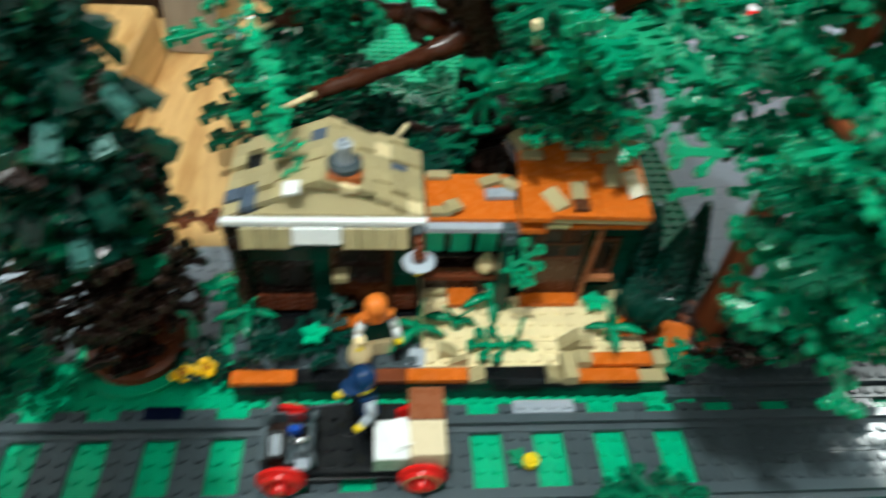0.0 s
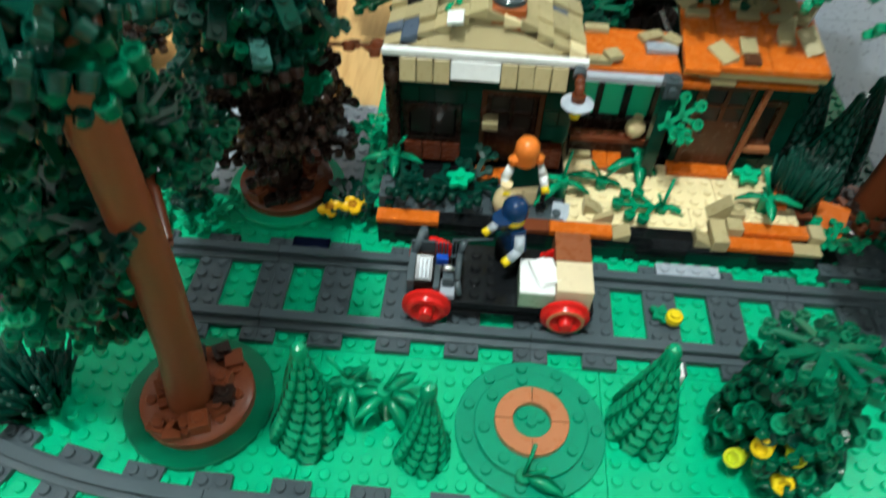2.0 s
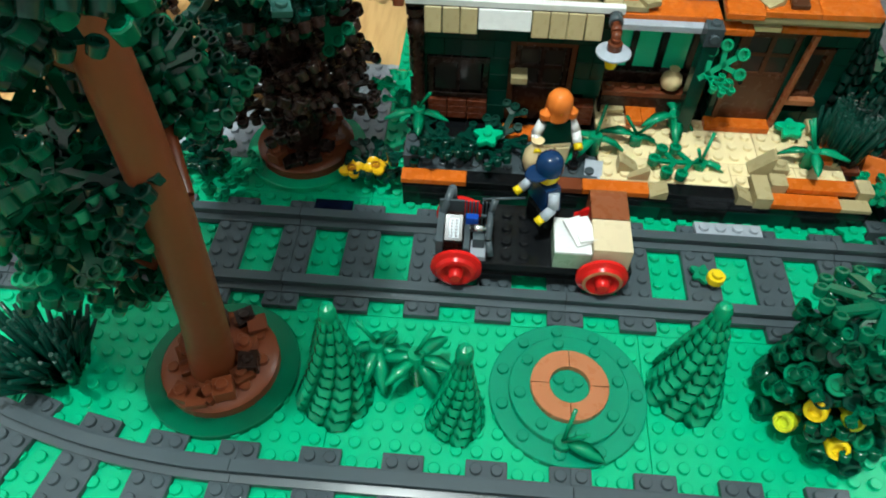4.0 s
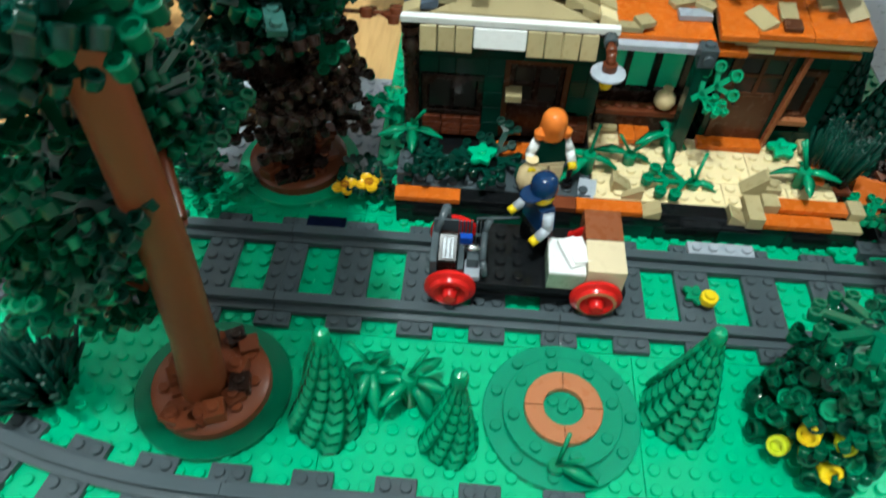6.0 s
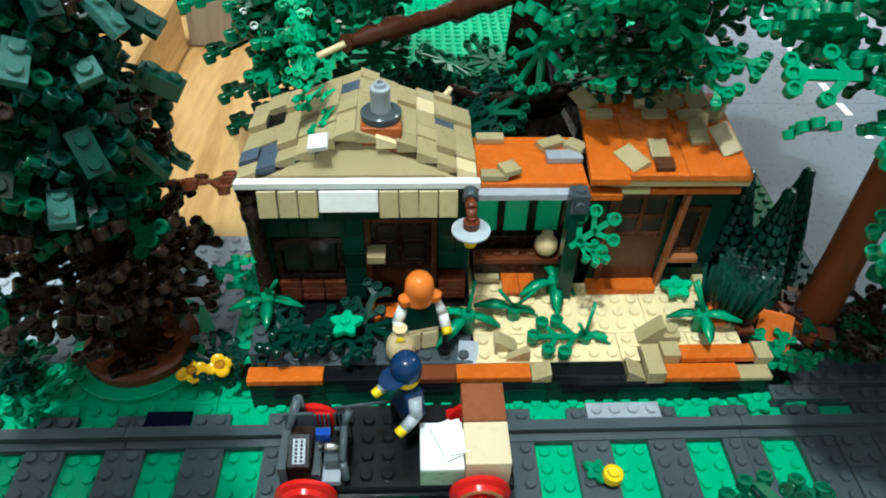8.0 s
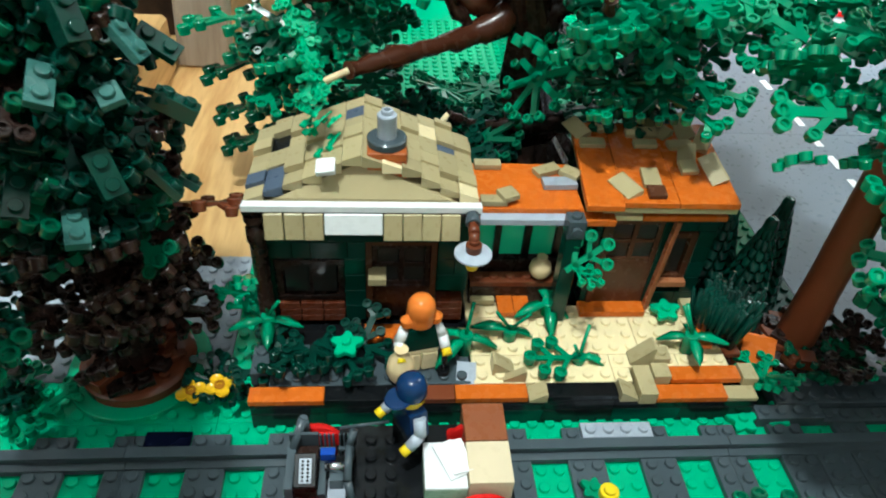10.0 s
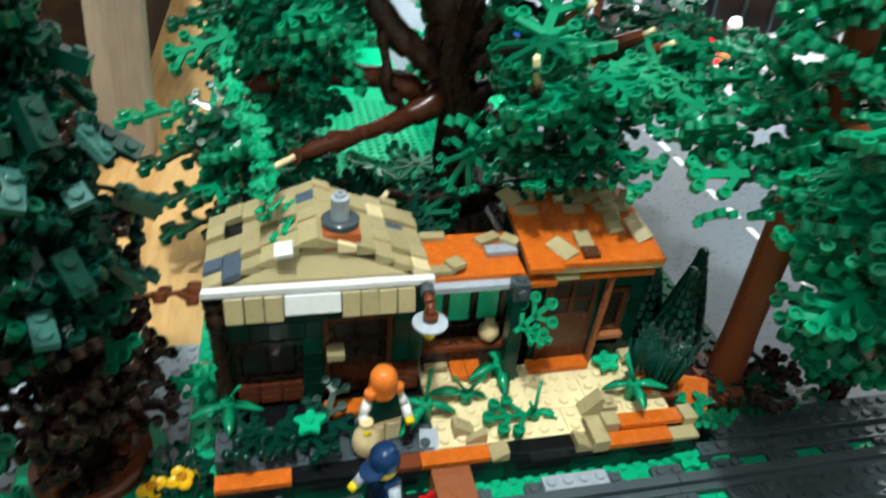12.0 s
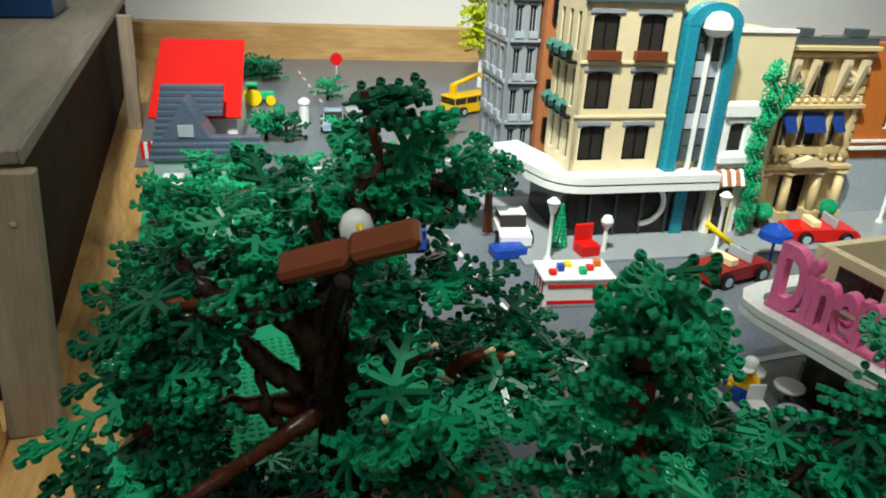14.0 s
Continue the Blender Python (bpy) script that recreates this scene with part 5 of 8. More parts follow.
# the old gnarled tree behind the cabin
old_tree = thing("old_tree", "gnarled dark brown toy tree with spreading leafy limbs", "tree", pose(0.1 * U, 0.79 * U, -0.76 * U, 4.4, -3.5, -1.8))
part("trunk", tube([(7.2, 25.2, -1.9, 3.6), (7.1, 25.4, 2, 2.3), (7.3, 25.6, 6, 1.8), (6.6, 25.7, 9.5, 1.7), (6.9, 25.6, 13, 1.6), (6.0, 25.6, 17, 1.75), (6.3, 25.6, 20, 1.8), (6.6, 25.6, 24, 1.5)], 18, 0, 0.12, 4), DKBROWN, old_tree)
for i, a in enumerate((200, 245, 285, 320, 10, 60, 150)):
    c, s = math.cos(radians(a)), math.sin(radians(a))
    part("root", tube([(6.9 + 1.5 * c, 25 + 1.5 * s, 5, 1.3), (6.9 + 3.6 * c, 25 + 3.6 * s, 2.6, 1.1), (6.9 + 6.0 * c, 25 + 5.0 * s, -1.4, 0.8)], 9, 0, 0.12, i), DKBROWN, old_tree)
BRANCHING = [
    ([(6.0, 25.4, 14.5, 1.0), (3.0, 24.0, 13.6, 0.8), (-1.0, 21.0, 14.0, 0.75), (-4.6, 18.4, 14.4, 0.6)], LIMB),
    ([(3.0, 24.0, 13.6, 0.7), (1.6, 23.8, 15.5, 0.6), (1.4, 24.2, 19.5, 0.5)], DKBROWN),
    ([(5.6, 25.6, 14.0, 0.9), (1.0, 24.6, 16.4, 0.8), (-4.5, 24.0, 17.0, 0.7), (-7.5, 23.6, 16.4, 0.5)], LIMB),
    ([(6.2, 25.6, 20.0, 1.7), (3.6, 25.4, 23.8, 1.5), (0.2, 25.2, 25.0, 1.2), (-2.8, 25.0, 24.4, 0.8)], DKBROWN),
    ([(6.6, 25.6, 22.0, 1.6), (8.0, 25.6, 26.0, 1.3), (9.6, 25.8, 30.0, 1.0), (10.0, 25.8, 33.0, 0.6)], DKBROWN),
    ([(7.2, 25.2, 16.5, 1.1), (10.6, 23.4, 18.6, 0.9), (13.6, 22.4, 18.0, 0.7)], DKBROWN),
    ([(7.4, 25.2, 12.0, 1.0), (12.0, 23.0, 13.8, 0.8), (17.0, 24.4, 14.6, 0.75), (20.0, 25.0, 16.2, 0.6)], LIMB),
    ([(12.0, 23.0, 13.8, 0.7), (9.6, 17.6, 17.0, 0.7), (9.0, 15.8, 19.6, 0.5)], LIMB),
    ([(6.4, 25.4, 26.0, 0.9), (6.6, 25.4, 30.0, 0.6), (6.5, 25.4, 32.5, 0.15)], DKBROWN),
    ([(9.6, 25.8, 30.0, 0.6), (11.2, 26.4, 33.5, 0.5), (10.8, 26.4, 36.5, 0.45), (10.4, 26.4, 38.6, 0.35)], LIMB),
    ([(6.2, 25.2, 15.0, 1.3), (4.0, 24.6, 17.5, 1.2), (2.0, 24.6, 19.5, 1.0), (0.6, 25.0, 22.0, 0.8)], DKBROWN),
    ([(7.0, 25.4, 13.5, 1.3), (9.4, 25.0, 15.2, 1.1), (11.6, 25.2, 16.4, 0.9), (13.4, 25.8, 16.2, 0.6)], DKBROWN),
    ([(6.8, 25.2, 17.5, 1.2), (9.0, 24.4, 20.0, 1.0), (11.0, 24.0, 20.6, 0.7), (12.6, 23.6, 20.0, 0.5)], DKBROWN),
    ([(9.6, 25.8, 30.0, 0.6), (11.6, 27.2, 31.6, 0.5), (12.6, 28.0, 34.0, 0.35)], LIMB),
    ([(8.0, 25.6, 26.0, 0.8), (12.0, 28.0, 27.4, 0.6), (14.8, 30.0, 28.5, 0.4)], DKBROWN),
    ([(0.2, 25.2, 24.6, 1.0), (-1.8, 26.0, 26.6, 0.8), (-2.8, 27.0, 28.6, 0.6)], DKBROWN),
    ([(9.6, 23.6, 7.0, 0.9), (3.2, 22.5, 7.6, 0.6), (1.2, 21.6, 9.2, 0.4)], DKBROWN),
]


def bark(pts, seed, thin=0.72):
    """A lumpy limb: the line through pts is cut finer and its thickness varied."""
    r4, out = random.Random(seed), []
    for (x0, y0, z0, r0), (x1, y1, z1, r1) in zip(pts, pts[1:]):
        for q in range(6):
            t = q / 6
            out.append((x0 + (x1 - x0) * t + r4.uniform(-0.12, 0.12), y0 + (y1 - y0) * t + r4.uniform(-0.12, 0.12), z0 + (z1 - z0) * t + r4.uniform(-0.12, 0.12), thin * (r0 + (r1 - r0) * t) * r4.choice((0.76, 1.0, 1.26))))
    out.append((*pts[-1][:3], pts[-1][3] * thin))
    g = tube(out, 12, 0, 0.07, seed)
    g.s = [True] * len(g.s)
    return g


for i, (pts, mat) in enumerate(BRANCHING):
    part("limb", bark(pts, i + 40, 0.9 if i in (0, 2, 3, 4) else 0.72), mat, old_tree)
for a, b in (((-4.6, 18.4, 14.4), (-6.6, 17.6, 13.9)), ((-7.5, 23.6, 16.4), (-9.2, 23.2, 15.6)), ((20.0, 25.0, 16.2), (21.2, 25.2, 17.4)), ((9.0, 15.8, 19.6), (8.6, 15.2, 21.4)), ((13.6, 22.4, 18.0), (15.2, 21.8, 17.2)), ((1.2, 21.6, 9.2), (0.2, 21.0, 8.2))):
    part("twig", Geo().cyl([q * U for q in a], [q * U for q in b], 0.0016, n=8), TAN, old_tree, "bare tan twig")
wing = Geo().box(0, 0.039, -0.0085, 0.0085, -0.005, 0.004, 0.0035).box(0.0392, 0.0755, -0.0075, 0.0095, -0.0045, 0.0045, 0.0040)
part("plank", wing, BROWN, old_tree, "reddish brown curved plank", Matrix.Translation((0.029, 0.173, 0.234)) @ Matrix.Rotation(math.atan2(-0.028, 0.065), 4, "Z") @ Matrix.Rotation(-math.atan2(0.024, 0.071), 4, "Y") @ Matrix.Rotation(radians(28), 4, "X"))
part("plank_prop", tube([(6.6, 24.6, 22, 0.9), (7.4, 21.0, 28.0, 0.6)], 8), DKBROWN, old_tree)
rr = random.Random(77)
for cx, cy, cz, rx, rz, num, mats in (
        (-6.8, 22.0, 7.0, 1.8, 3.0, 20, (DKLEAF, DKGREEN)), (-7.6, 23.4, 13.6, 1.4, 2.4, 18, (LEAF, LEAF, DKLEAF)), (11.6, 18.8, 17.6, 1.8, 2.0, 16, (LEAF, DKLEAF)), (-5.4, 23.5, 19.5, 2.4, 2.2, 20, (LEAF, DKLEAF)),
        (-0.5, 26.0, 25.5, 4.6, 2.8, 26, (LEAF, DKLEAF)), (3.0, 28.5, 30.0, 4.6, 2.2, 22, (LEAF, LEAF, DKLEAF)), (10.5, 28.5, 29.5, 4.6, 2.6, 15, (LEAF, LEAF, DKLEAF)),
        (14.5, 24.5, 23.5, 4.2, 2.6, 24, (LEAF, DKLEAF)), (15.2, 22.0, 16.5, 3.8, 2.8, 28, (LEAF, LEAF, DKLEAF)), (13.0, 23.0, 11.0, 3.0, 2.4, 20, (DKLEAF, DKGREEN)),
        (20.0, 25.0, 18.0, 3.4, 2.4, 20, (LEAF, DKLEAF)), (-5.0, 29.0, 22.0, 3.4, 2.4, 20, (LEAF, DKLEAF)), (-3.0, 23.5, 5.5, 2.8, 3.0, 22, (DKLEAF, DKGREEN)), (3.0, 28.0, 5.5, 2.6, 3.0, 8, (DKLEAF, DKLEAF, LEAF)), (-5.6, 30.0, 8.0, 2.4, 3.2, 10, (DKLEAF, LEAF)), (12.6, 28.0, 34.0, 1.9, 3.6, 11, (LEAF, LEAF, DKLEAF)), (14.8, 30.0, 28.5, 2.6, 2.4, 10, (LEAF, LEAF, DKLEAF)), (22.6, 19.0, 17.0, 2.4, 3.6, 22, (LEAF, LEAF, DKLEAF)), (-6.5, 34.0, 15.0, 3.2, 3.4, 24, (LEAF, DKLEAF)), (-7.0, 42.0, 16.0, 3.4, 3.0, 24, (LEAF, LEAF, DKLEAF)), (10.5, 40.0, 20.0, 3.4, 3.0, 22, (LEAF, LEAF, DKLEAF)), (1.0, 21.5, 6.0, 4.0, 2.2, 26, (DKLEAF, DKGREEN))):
    for i in range(num):
        a = rr.uniform(0, 360)
        q = rx * math.sqrt(rr.uniform(0.02, 1.0))
        put_leaf(old_tree, rr.choice(("long", "mid", "short", "star")), rr.choice(mats), cx + q * math.cos(radians(a)), cy + 0.8 * q * math.sin(radians(a)), cz + rr.uniform(-rz, rz) * 0.8, a + rr.uniform(-50, 50), rr.uniform(-30, 25), rr.uniform(-35, 35), rr.uniform(0.75, 1.0))
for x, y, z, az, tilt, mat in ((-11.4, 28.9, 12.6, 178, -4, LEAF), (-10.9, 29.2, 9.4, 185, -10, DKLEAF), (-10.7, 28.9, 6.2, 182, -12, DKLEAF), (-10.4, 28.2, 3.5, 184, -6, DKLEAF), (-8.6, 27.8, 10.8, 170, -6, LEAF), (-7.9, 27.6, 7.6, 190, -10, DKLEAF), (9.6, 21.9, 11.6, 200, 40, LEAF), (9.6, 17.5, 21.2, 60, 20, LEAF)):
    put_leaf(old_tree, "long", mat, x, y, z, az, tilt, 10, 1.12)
for i in range(17):
    t, u = i / 16, 1 - i / 16
    put_leaf(old_tree, "short" if i % 3 else "lobed", GREEN, -7.5 * u * u + -12.8 * u * t + -4.7 * t * t, 18.2 * u * u + 29.1 * u * t + 12.8 * t * t, 20.5 * u * u + 36.2 * u * t + 14.1 * t * t, 250 + 60 * math.sin(5 * t), -40, 40 * math.sin(9 * t), 0.5)
for x, y, z, az, tilt, kind in ((11, 16.5, 19, 230, -10, "mid"), (12.5, 15.5, 20, 280, 5, "mid"), (10, 15.6, 18.6, 200, 0, "short"), (13.5, 17, 20, 320, -8, "mid"), (11.4, 15.2, 22, 250, 15, "short"), (13.0, 18.4, 17.4, 260, -20, "long"), (9.2, 17.2, 18.0, 250, -25, "short")):
    put_leaf(old_tree, kind, LEAF, x, y, z, az, tilt, 12, 0.9)
for x, y, z, az, kind in ((11, 15.6, 14.2, 215, "short"), (12.5, 15.5, 14.4, 265, "star"), (13.6, 14.9, 14.2, 300, "short"), (15.0, 16.2, 14.4, 330, "short"), (10.2, 16.2, 14.6, 180, "star"), (14.2, 15.8, 15.2, 280, "short")):
    put_leaf(old_tree, kind, DKLEAF if kind == "star" else LEAF, x, y, z, az, -6, 10, 0.8)
for a, b in (((11.0, 22.0, 18.6), (13.0, 20.6, 21.6)), ((15.0, 22.6, 17.6), (17.6, 21.6, 19.6)), ((17.0, 24.0, 16.0), (19.4, 22.2, 18.4)), ((-2.0, 24.4, 17.2), (-4.6, 22.6, 19.6)), ((-1.6, 25.6, 25.0), (-4.4, 24.6, 26.0)), ((12.6, 19.4, 15.4), (14.6, 18.0, 17.4))):
    d = (Vector(b) - Vector(a)) * 0.45
    part("limb", tube([(*a, 0.5), (*(Vector(a) + d + Vector((0, 0, 0.3))), 0.55), (*b, 0.42)], 10, 0, 0.1, 3), BROWN, old_tree)
    part("twig", Geo().cyl([q * U for q in b], [q * U for q in (Vector(b) + d * 0.5)], 0.0015, n=8), TAN, old_tree, "bare tan twig")
put_leaf(old_tree, "star", DKLEAF, 9.7, 17.5, 21.2, 20, 14, 0, 1.05)
put_leaf(old_tree, "star", LEAF, 6.9, 21.9, 11.6, 20, 50, 0, 1.0)
for i in range(8):
    put_leaf(old_tree, "short", DKLEAF, 9.0 + 0.5 * i, 26.3, 37.8 + 0.25 * math.sin(i * 2), 15 + 25 * math.sin(i * 3), 5, 40 * math.sin(i), 0.8)
# bright fronds on the limb beside the twisted crown
lean_back = old_tree.matrix_basis.inverted()
crown = [lean_back @ (Vector(p) * U) / U for p in ((8.6, 25.4, 30.0), (11.5, 25.2, 33.4), (14.4, 26.0, 33.0), (18.2, 27.8, 30.6))]
part("limb", tube([(*p, r) for p, r in zip(crown, (0.7, 0.5, 0.4, 0.25))], 9, 0, 0.1, 5), DKBROWN, old_tree)
rr = random.Random(77)
for i in range(22):
    t = (i + 0.5) / 22 * 3
    a, b = crown[int(t)], crown[int(t) + 1]
    p = a.lerp(b, t - int(t))
    rise = rr.uniform(-0.6, 4.2) * (1.0 if t < 1.8 else 0.55)
    put_leaf(old_tree, rr.choice(("short", "long", "star", "short")), rr.choice((LEAF, LEAF, GREEN, GREEN)), p.x + rr.uniform(-0.8, 0.8), p.y + rr.uniform(-0.9, 0.9), p.z + rise, rr.uniform(0, 360), rr.uniform(15, 70), rr.uniform(-30, 30), 0.8)


# small pines, grass, bamboo and flowers
def pine(x, y, h, r, mat, label, lean=0.0, fronds=9):
    """A moulded pine: rows of drooping ridges round a stem, in studs."""
    t = thing("pine_tree", label, "pine tree", Matrix.Translation((x * U, y * U, 0)) @ Matrix.Rotation(radians(lean), 4, "Y"), "toy pines")
    part("stem", Geo().cyl((0, 0, 0), (0, 0, h * 0.97 * U), 0.5 * U, 0.2 * U, 10), mat, t)
    part("tip", Geo().turn([(0.32, 0), (0.42, 0.25), (0.40, 0.8), (0.28, 1.05), (0, 1.15)], 10, 0, (0, 0, 0), Matrix.Translation((0, 0, (h - 1.0) * U)) @ Matrix.Scale(U, 4)), mat, t)
    rows = int(h / 0.74)
    for i in range(rows):
        z = 0.45 + (h - 1.55) * i / (rows - 1)
        rad0 = r * (1 - 0.78 * i / (rows - 1)) ** 0.92
        g, n = Geo(), 9
        for k in range(n):
            m = Matrix.Rotation(2 * math.pi * k / n + 0.10 * i, 4, "Z")
            hw, rad = min(0.72, math.pi * rad0 / n * 0.92), rad0 * (1.0 if k % 2 else 0.9)
            sec = []
            for f0, w, zz, th in ((0.0, 0.35, 0.60, 0.18), (0.55, 0.85, 0.30, 0.24), (0.88, 1.0, 0.0, 0.26), (1.0, 0.6, -0.34, 0.16)):
                xx = 0.15 + (rad - 0.15) * f0
                sec.append([m @ Vector((xx * U, yy * hw * w * U, (z + zz + dz) * U)) for yy, dz in ((-1, 0), (-0.5, th), (0.5, th), (1, 0), (0.4, -th), (-0.4, -th))])
            vs = [p for q in sec for p in q]
            fs = [(6 * q + j, 6 * q + 6 + j, 6 * q + 6 + (j + 1) % 6, 6 * q + (j + 1) % 6) for q in range(3) for j in range(6)] + [tuple(range(18, 24))]
            g.add(vs, [f[::-1] for f in fs], 0, True)
        part("bough", g, mat, t)
    return t


pine(-11.8, -9.0, 8.1, 2.1, LEAF, "small bright green moulded toy pine", 3)
pine(-5.6, -9.8, 6.9, 1.6, LEAF, "short bright green moulded toy pine", 2)
pine(6.1, -7.2, 7.7, 2.15, LEAF, "small bright green moulded toy pine", -2)
pine(20.2, 12.6, 8.6, 2.2, PINEGREEN, "dark green moulded toy pine by the hut")
pine(18.8, 14.9, 8.4, 2.4, DKGREEN, "dark green moulded toy pine by the hut")
pine(22.6, 15.2, 8.2, 2.2, PINEGREEN, "dark green moulded toy pine by the hut")


SPINE = Geo().cyl((0, 0, 0), (0, 0, U), 0.06 * U, 0.03 * U, 6).mesh("spine", DKGREEN)


def spiky(x, y, z, s, mat, label, num=70, seed=1, spread=34):
    r2 = random.Random(seed)
    t = thing("grass_tuft", label, "plant", Matrix.Translation((x * U, y * U, z * U)))
    for i in range(num):
        a, b = r2.uniform(0, 2 * math.pi), radians(r2.uniform(0, spread))
        o = Vector((math.cos(a), math.sin(a), 0)) * r2.uniform(0, 0.34) * s * U
        d = Vector((math.sin(b) * math.cos(a), math.sin(b) * math.sin(a), math.cos(b)))
        part("spine", SPINE, mat, t, "", Matrix.Translation(o) @ d.to_track_quat("Z", "Y").to_matrix().to_4x4() @ Matrix.Scale(s * r2.uniform(0.7, 1.0), 4))
    return t


spiky(-26.6, -8.75, 0, 4.2, DKGREEN, "dark green spiky toy grass tuft", 110, 2, 40)
spiky(17.2, 9.3, 2.0, 4.1, PINEGREEN, "dark spiky toy shrub beside the platform", 170, 3, 13)


def blade_leaf(ln, w):
    g = Geo()
    prof = [(0, 0.08, 0.0), (0.25, 0.8, 0.12), (0.55, 1.0, 0.10), (0.85, 0.6, -0.02), (1.0, 0.06, -0.1)]
    vs = []
    for t, k, z in prof:
        vs += [(t * ln * U, -k * w * U, z * ln * U), (t * ln * U, 0, (z * ln + 0.12) * U), (t * ln * U, k * w * U, z * ln * U), (t * ln * U, 0, (z * ln - 0.12) * U)]
    fs = [(4 * i + j, 4 * i + (j + 1) % 4, 4 * i + 4 + (j + 1) % 4, 4 * i + 4 + j) for i in range(4) for j in range(4)] + [(3, 2, 1, 0), (16, 17, 18, 19)]
    return g.add(vs, fs, 0, True)


BLADE = blade_leaf(2.4, 0.46).mesh("blade", LEAF)


def bamboo(x, y, z, h, label, seed, num=5, mat=LEAF, stalks=2):
    r2 = random.Random(seed)
    t = thing("bamboo_plant", label, "plant", Matrix.Translation((x * U, y * U, z * U)))
    part("stalk", Geo().cyl((0, 0, 0), (0, 0, h * U), 0.42 * U, 0.42 * U, 12, cham=0.0003), mat, t)
    for i in range(num):
        a = 360 / num * i + r2.uniform(-20, 20)
        part("blade", BLADE, mat, t, "", Matrix.Translation((0, 0, h * 0.75 * U)) @ Matrix.Rotation(radians(a), 4, "Z") @ Matrix.Rotation(radians(r2.uniform(-5, 35)), 4, "Y") @ Matrix.Scale(r2.uniform(0.8, 1.05), 4))
    for i in range(stalks):
        a = r2.uniform(0, 360)
        part("thin_stalk", Geo().cyl((0, 0, h * U), (1.0 * math.cos(a) * U, 1.0 * math.sin(a) * U, (h + 1.6) * U), 0.11 * U, n=6), mat, t)
    return t


bamboo(-9.9, -7.0, 0, 2.2, "bright green toy bamboo with broad blades", 3, 6)
bamboo(-7.8, -7.8, 0, 2.8, "bright green toy bamboo with broad blades", 4, 6)
bamboo(1.75, 7.9, 2.4, 1.5, "green toy bamboo on the platform", 5, 3, LEAF, 1)
bamboo(4.5, 8.9, 2.4, 0.8, "green toy bamboo on the sand", 6, 2)
bamboo(14.9, 7.75, 2.5, 1.4, "green toy bamboo at the platform end", 7, 4)
bamboo(7.1, 10.9, 2.5, 1.0, "green toy bamboo under the shelter", 8, 4, LEAF, 0)
bamboo(-9.4, 9.4, 2.0, 2.0, "green toy bamboo by the cabin corner", 9, 4)


def shrub(x, y, z, leaves, label):
    t = thing("shrub", label, "plant", Matrix.Translation((x * U, y * U, z * U)))
    for kind, mat, dx, dy, dz, az, tilt, s in leaves:
        put_leaf(t, kind, mat, dx, dy, dz, az, tilt, 0 if kind != "sprig" or tilt < 5 else 55, s)
    return t


shrub(-6.2, 7.3, 2.3, [("short", DKGREEN, 0.9 * (i % 6) - 2.4, 0.45 * (i % 3) - 0.3, 0.25 + 0.22 * (i % 3), 137 * i, 4 + 7 * (i % 4), 0.74) for i in range(13)], "dark green leafy shrub in the grey planter")
shrub(8.2, 6.9, 2.8, [("sprig", LEAF, 0.0, 0.0, 0.1, 182, 3, 0.82)], "green leaf branch lying on the sand")
bamboo(8.3, 7.1, 2.4, 0.5, "green toy sprout on the sand", 12, 1)
shrub(7.2, 9.55, 7.2, [("sprig", LEAF, 0.0, 0.0, 0.0, 20, 26, 0.8), ("sprig", LEAF, 0.3, -0.1, 0.3, -30, -12, 0.5)], "green leaf piece clipped to the pillar")
for x, y, z in ((-4.9, 7.4, 3.5), (14.4, 10.5, 2.9), (17.75, 4.3, 0.2), (19.9, 4.6, 0.2)):
    shrub(x, y, z, [("lobed", GREEN, 0, 0, 0, 20, 5, 0.95)], "bright green round leaf piece")
shrub(19.7, 6.5, 0.2, [("short", LEAF, 0, 0, 0.4 + 0.2 * i, 60 * i, 10 + 5 * i, 0.6) for i in range(6)], "green leaf pieces beside the platform")
shrub(22.4, 6.9, 0.4, [("short", DKLEAF, 0.4 * i, 0.2 * (i % 3), 0.5 + 0.3 * i, 75 * i, 20, 0.6) for i in range(7)], "dark green leaf pieces at the trunk foot")
shrub(23.8, 7.2, 0.5, [("short", DKBROWN, 0.5 * (i % 4), 0.4 * (i % 3), 0.4 + 0.35 * i, 70 * i, 15, 0.75) for i in range(8)], "dark brown leaf pieces at the trunk foot")
shrub(26.0, 7.2, 0.2, [("short", LEAF if i % 2 else DKLEAF, 0.8 * i - 2, 0.3 * (i % 3), 0.6 + 0.2 * i, 75 * i, 25, 0.55) for i in range(9)], "green leaf pieces along the track")
shrub(-10.8, 9.3, 0.3, [("short", GREEN, 0.2, 0.5 * i, 1.0 + 1.0 * i, 70 * i, 30, 0.6) for i in range(5)], "green leaf pieces climbing the cabin corner")
shrub(-24.5, 5.2, 0.2, [("short", LEAF if i % 3 else DKLEAF, 1.2 * (i % 6) - 3, 0.9 * (i // 6), 0.5, 80 * i, 12, 0.7) for i in range(16)], "low green leaf pieces on the base plate")
shrub(-23.5, 5.6, 0.2, [("short", DKGREEN, 0.6 * (i % 4), 0.9 * (i // 4), 0.8 + 0.35 * i, 80 * i, 25, 0.6) for i in range(12)], "dark green shrub behind the track")

shrub(-35.5, 21.5, -0.5, [("mid", DKBROWN if i % 3 else DKGREEN, 1.3 * (i % 5) - 2.6, 0.9 * (i // 5 % 3), 0.8 + 0.45 * (i % 7), 137 * i, 15 + 8 * (i % 4), 1.0) for i in range(26)], "dark brown leafy toy bush on the table edge")

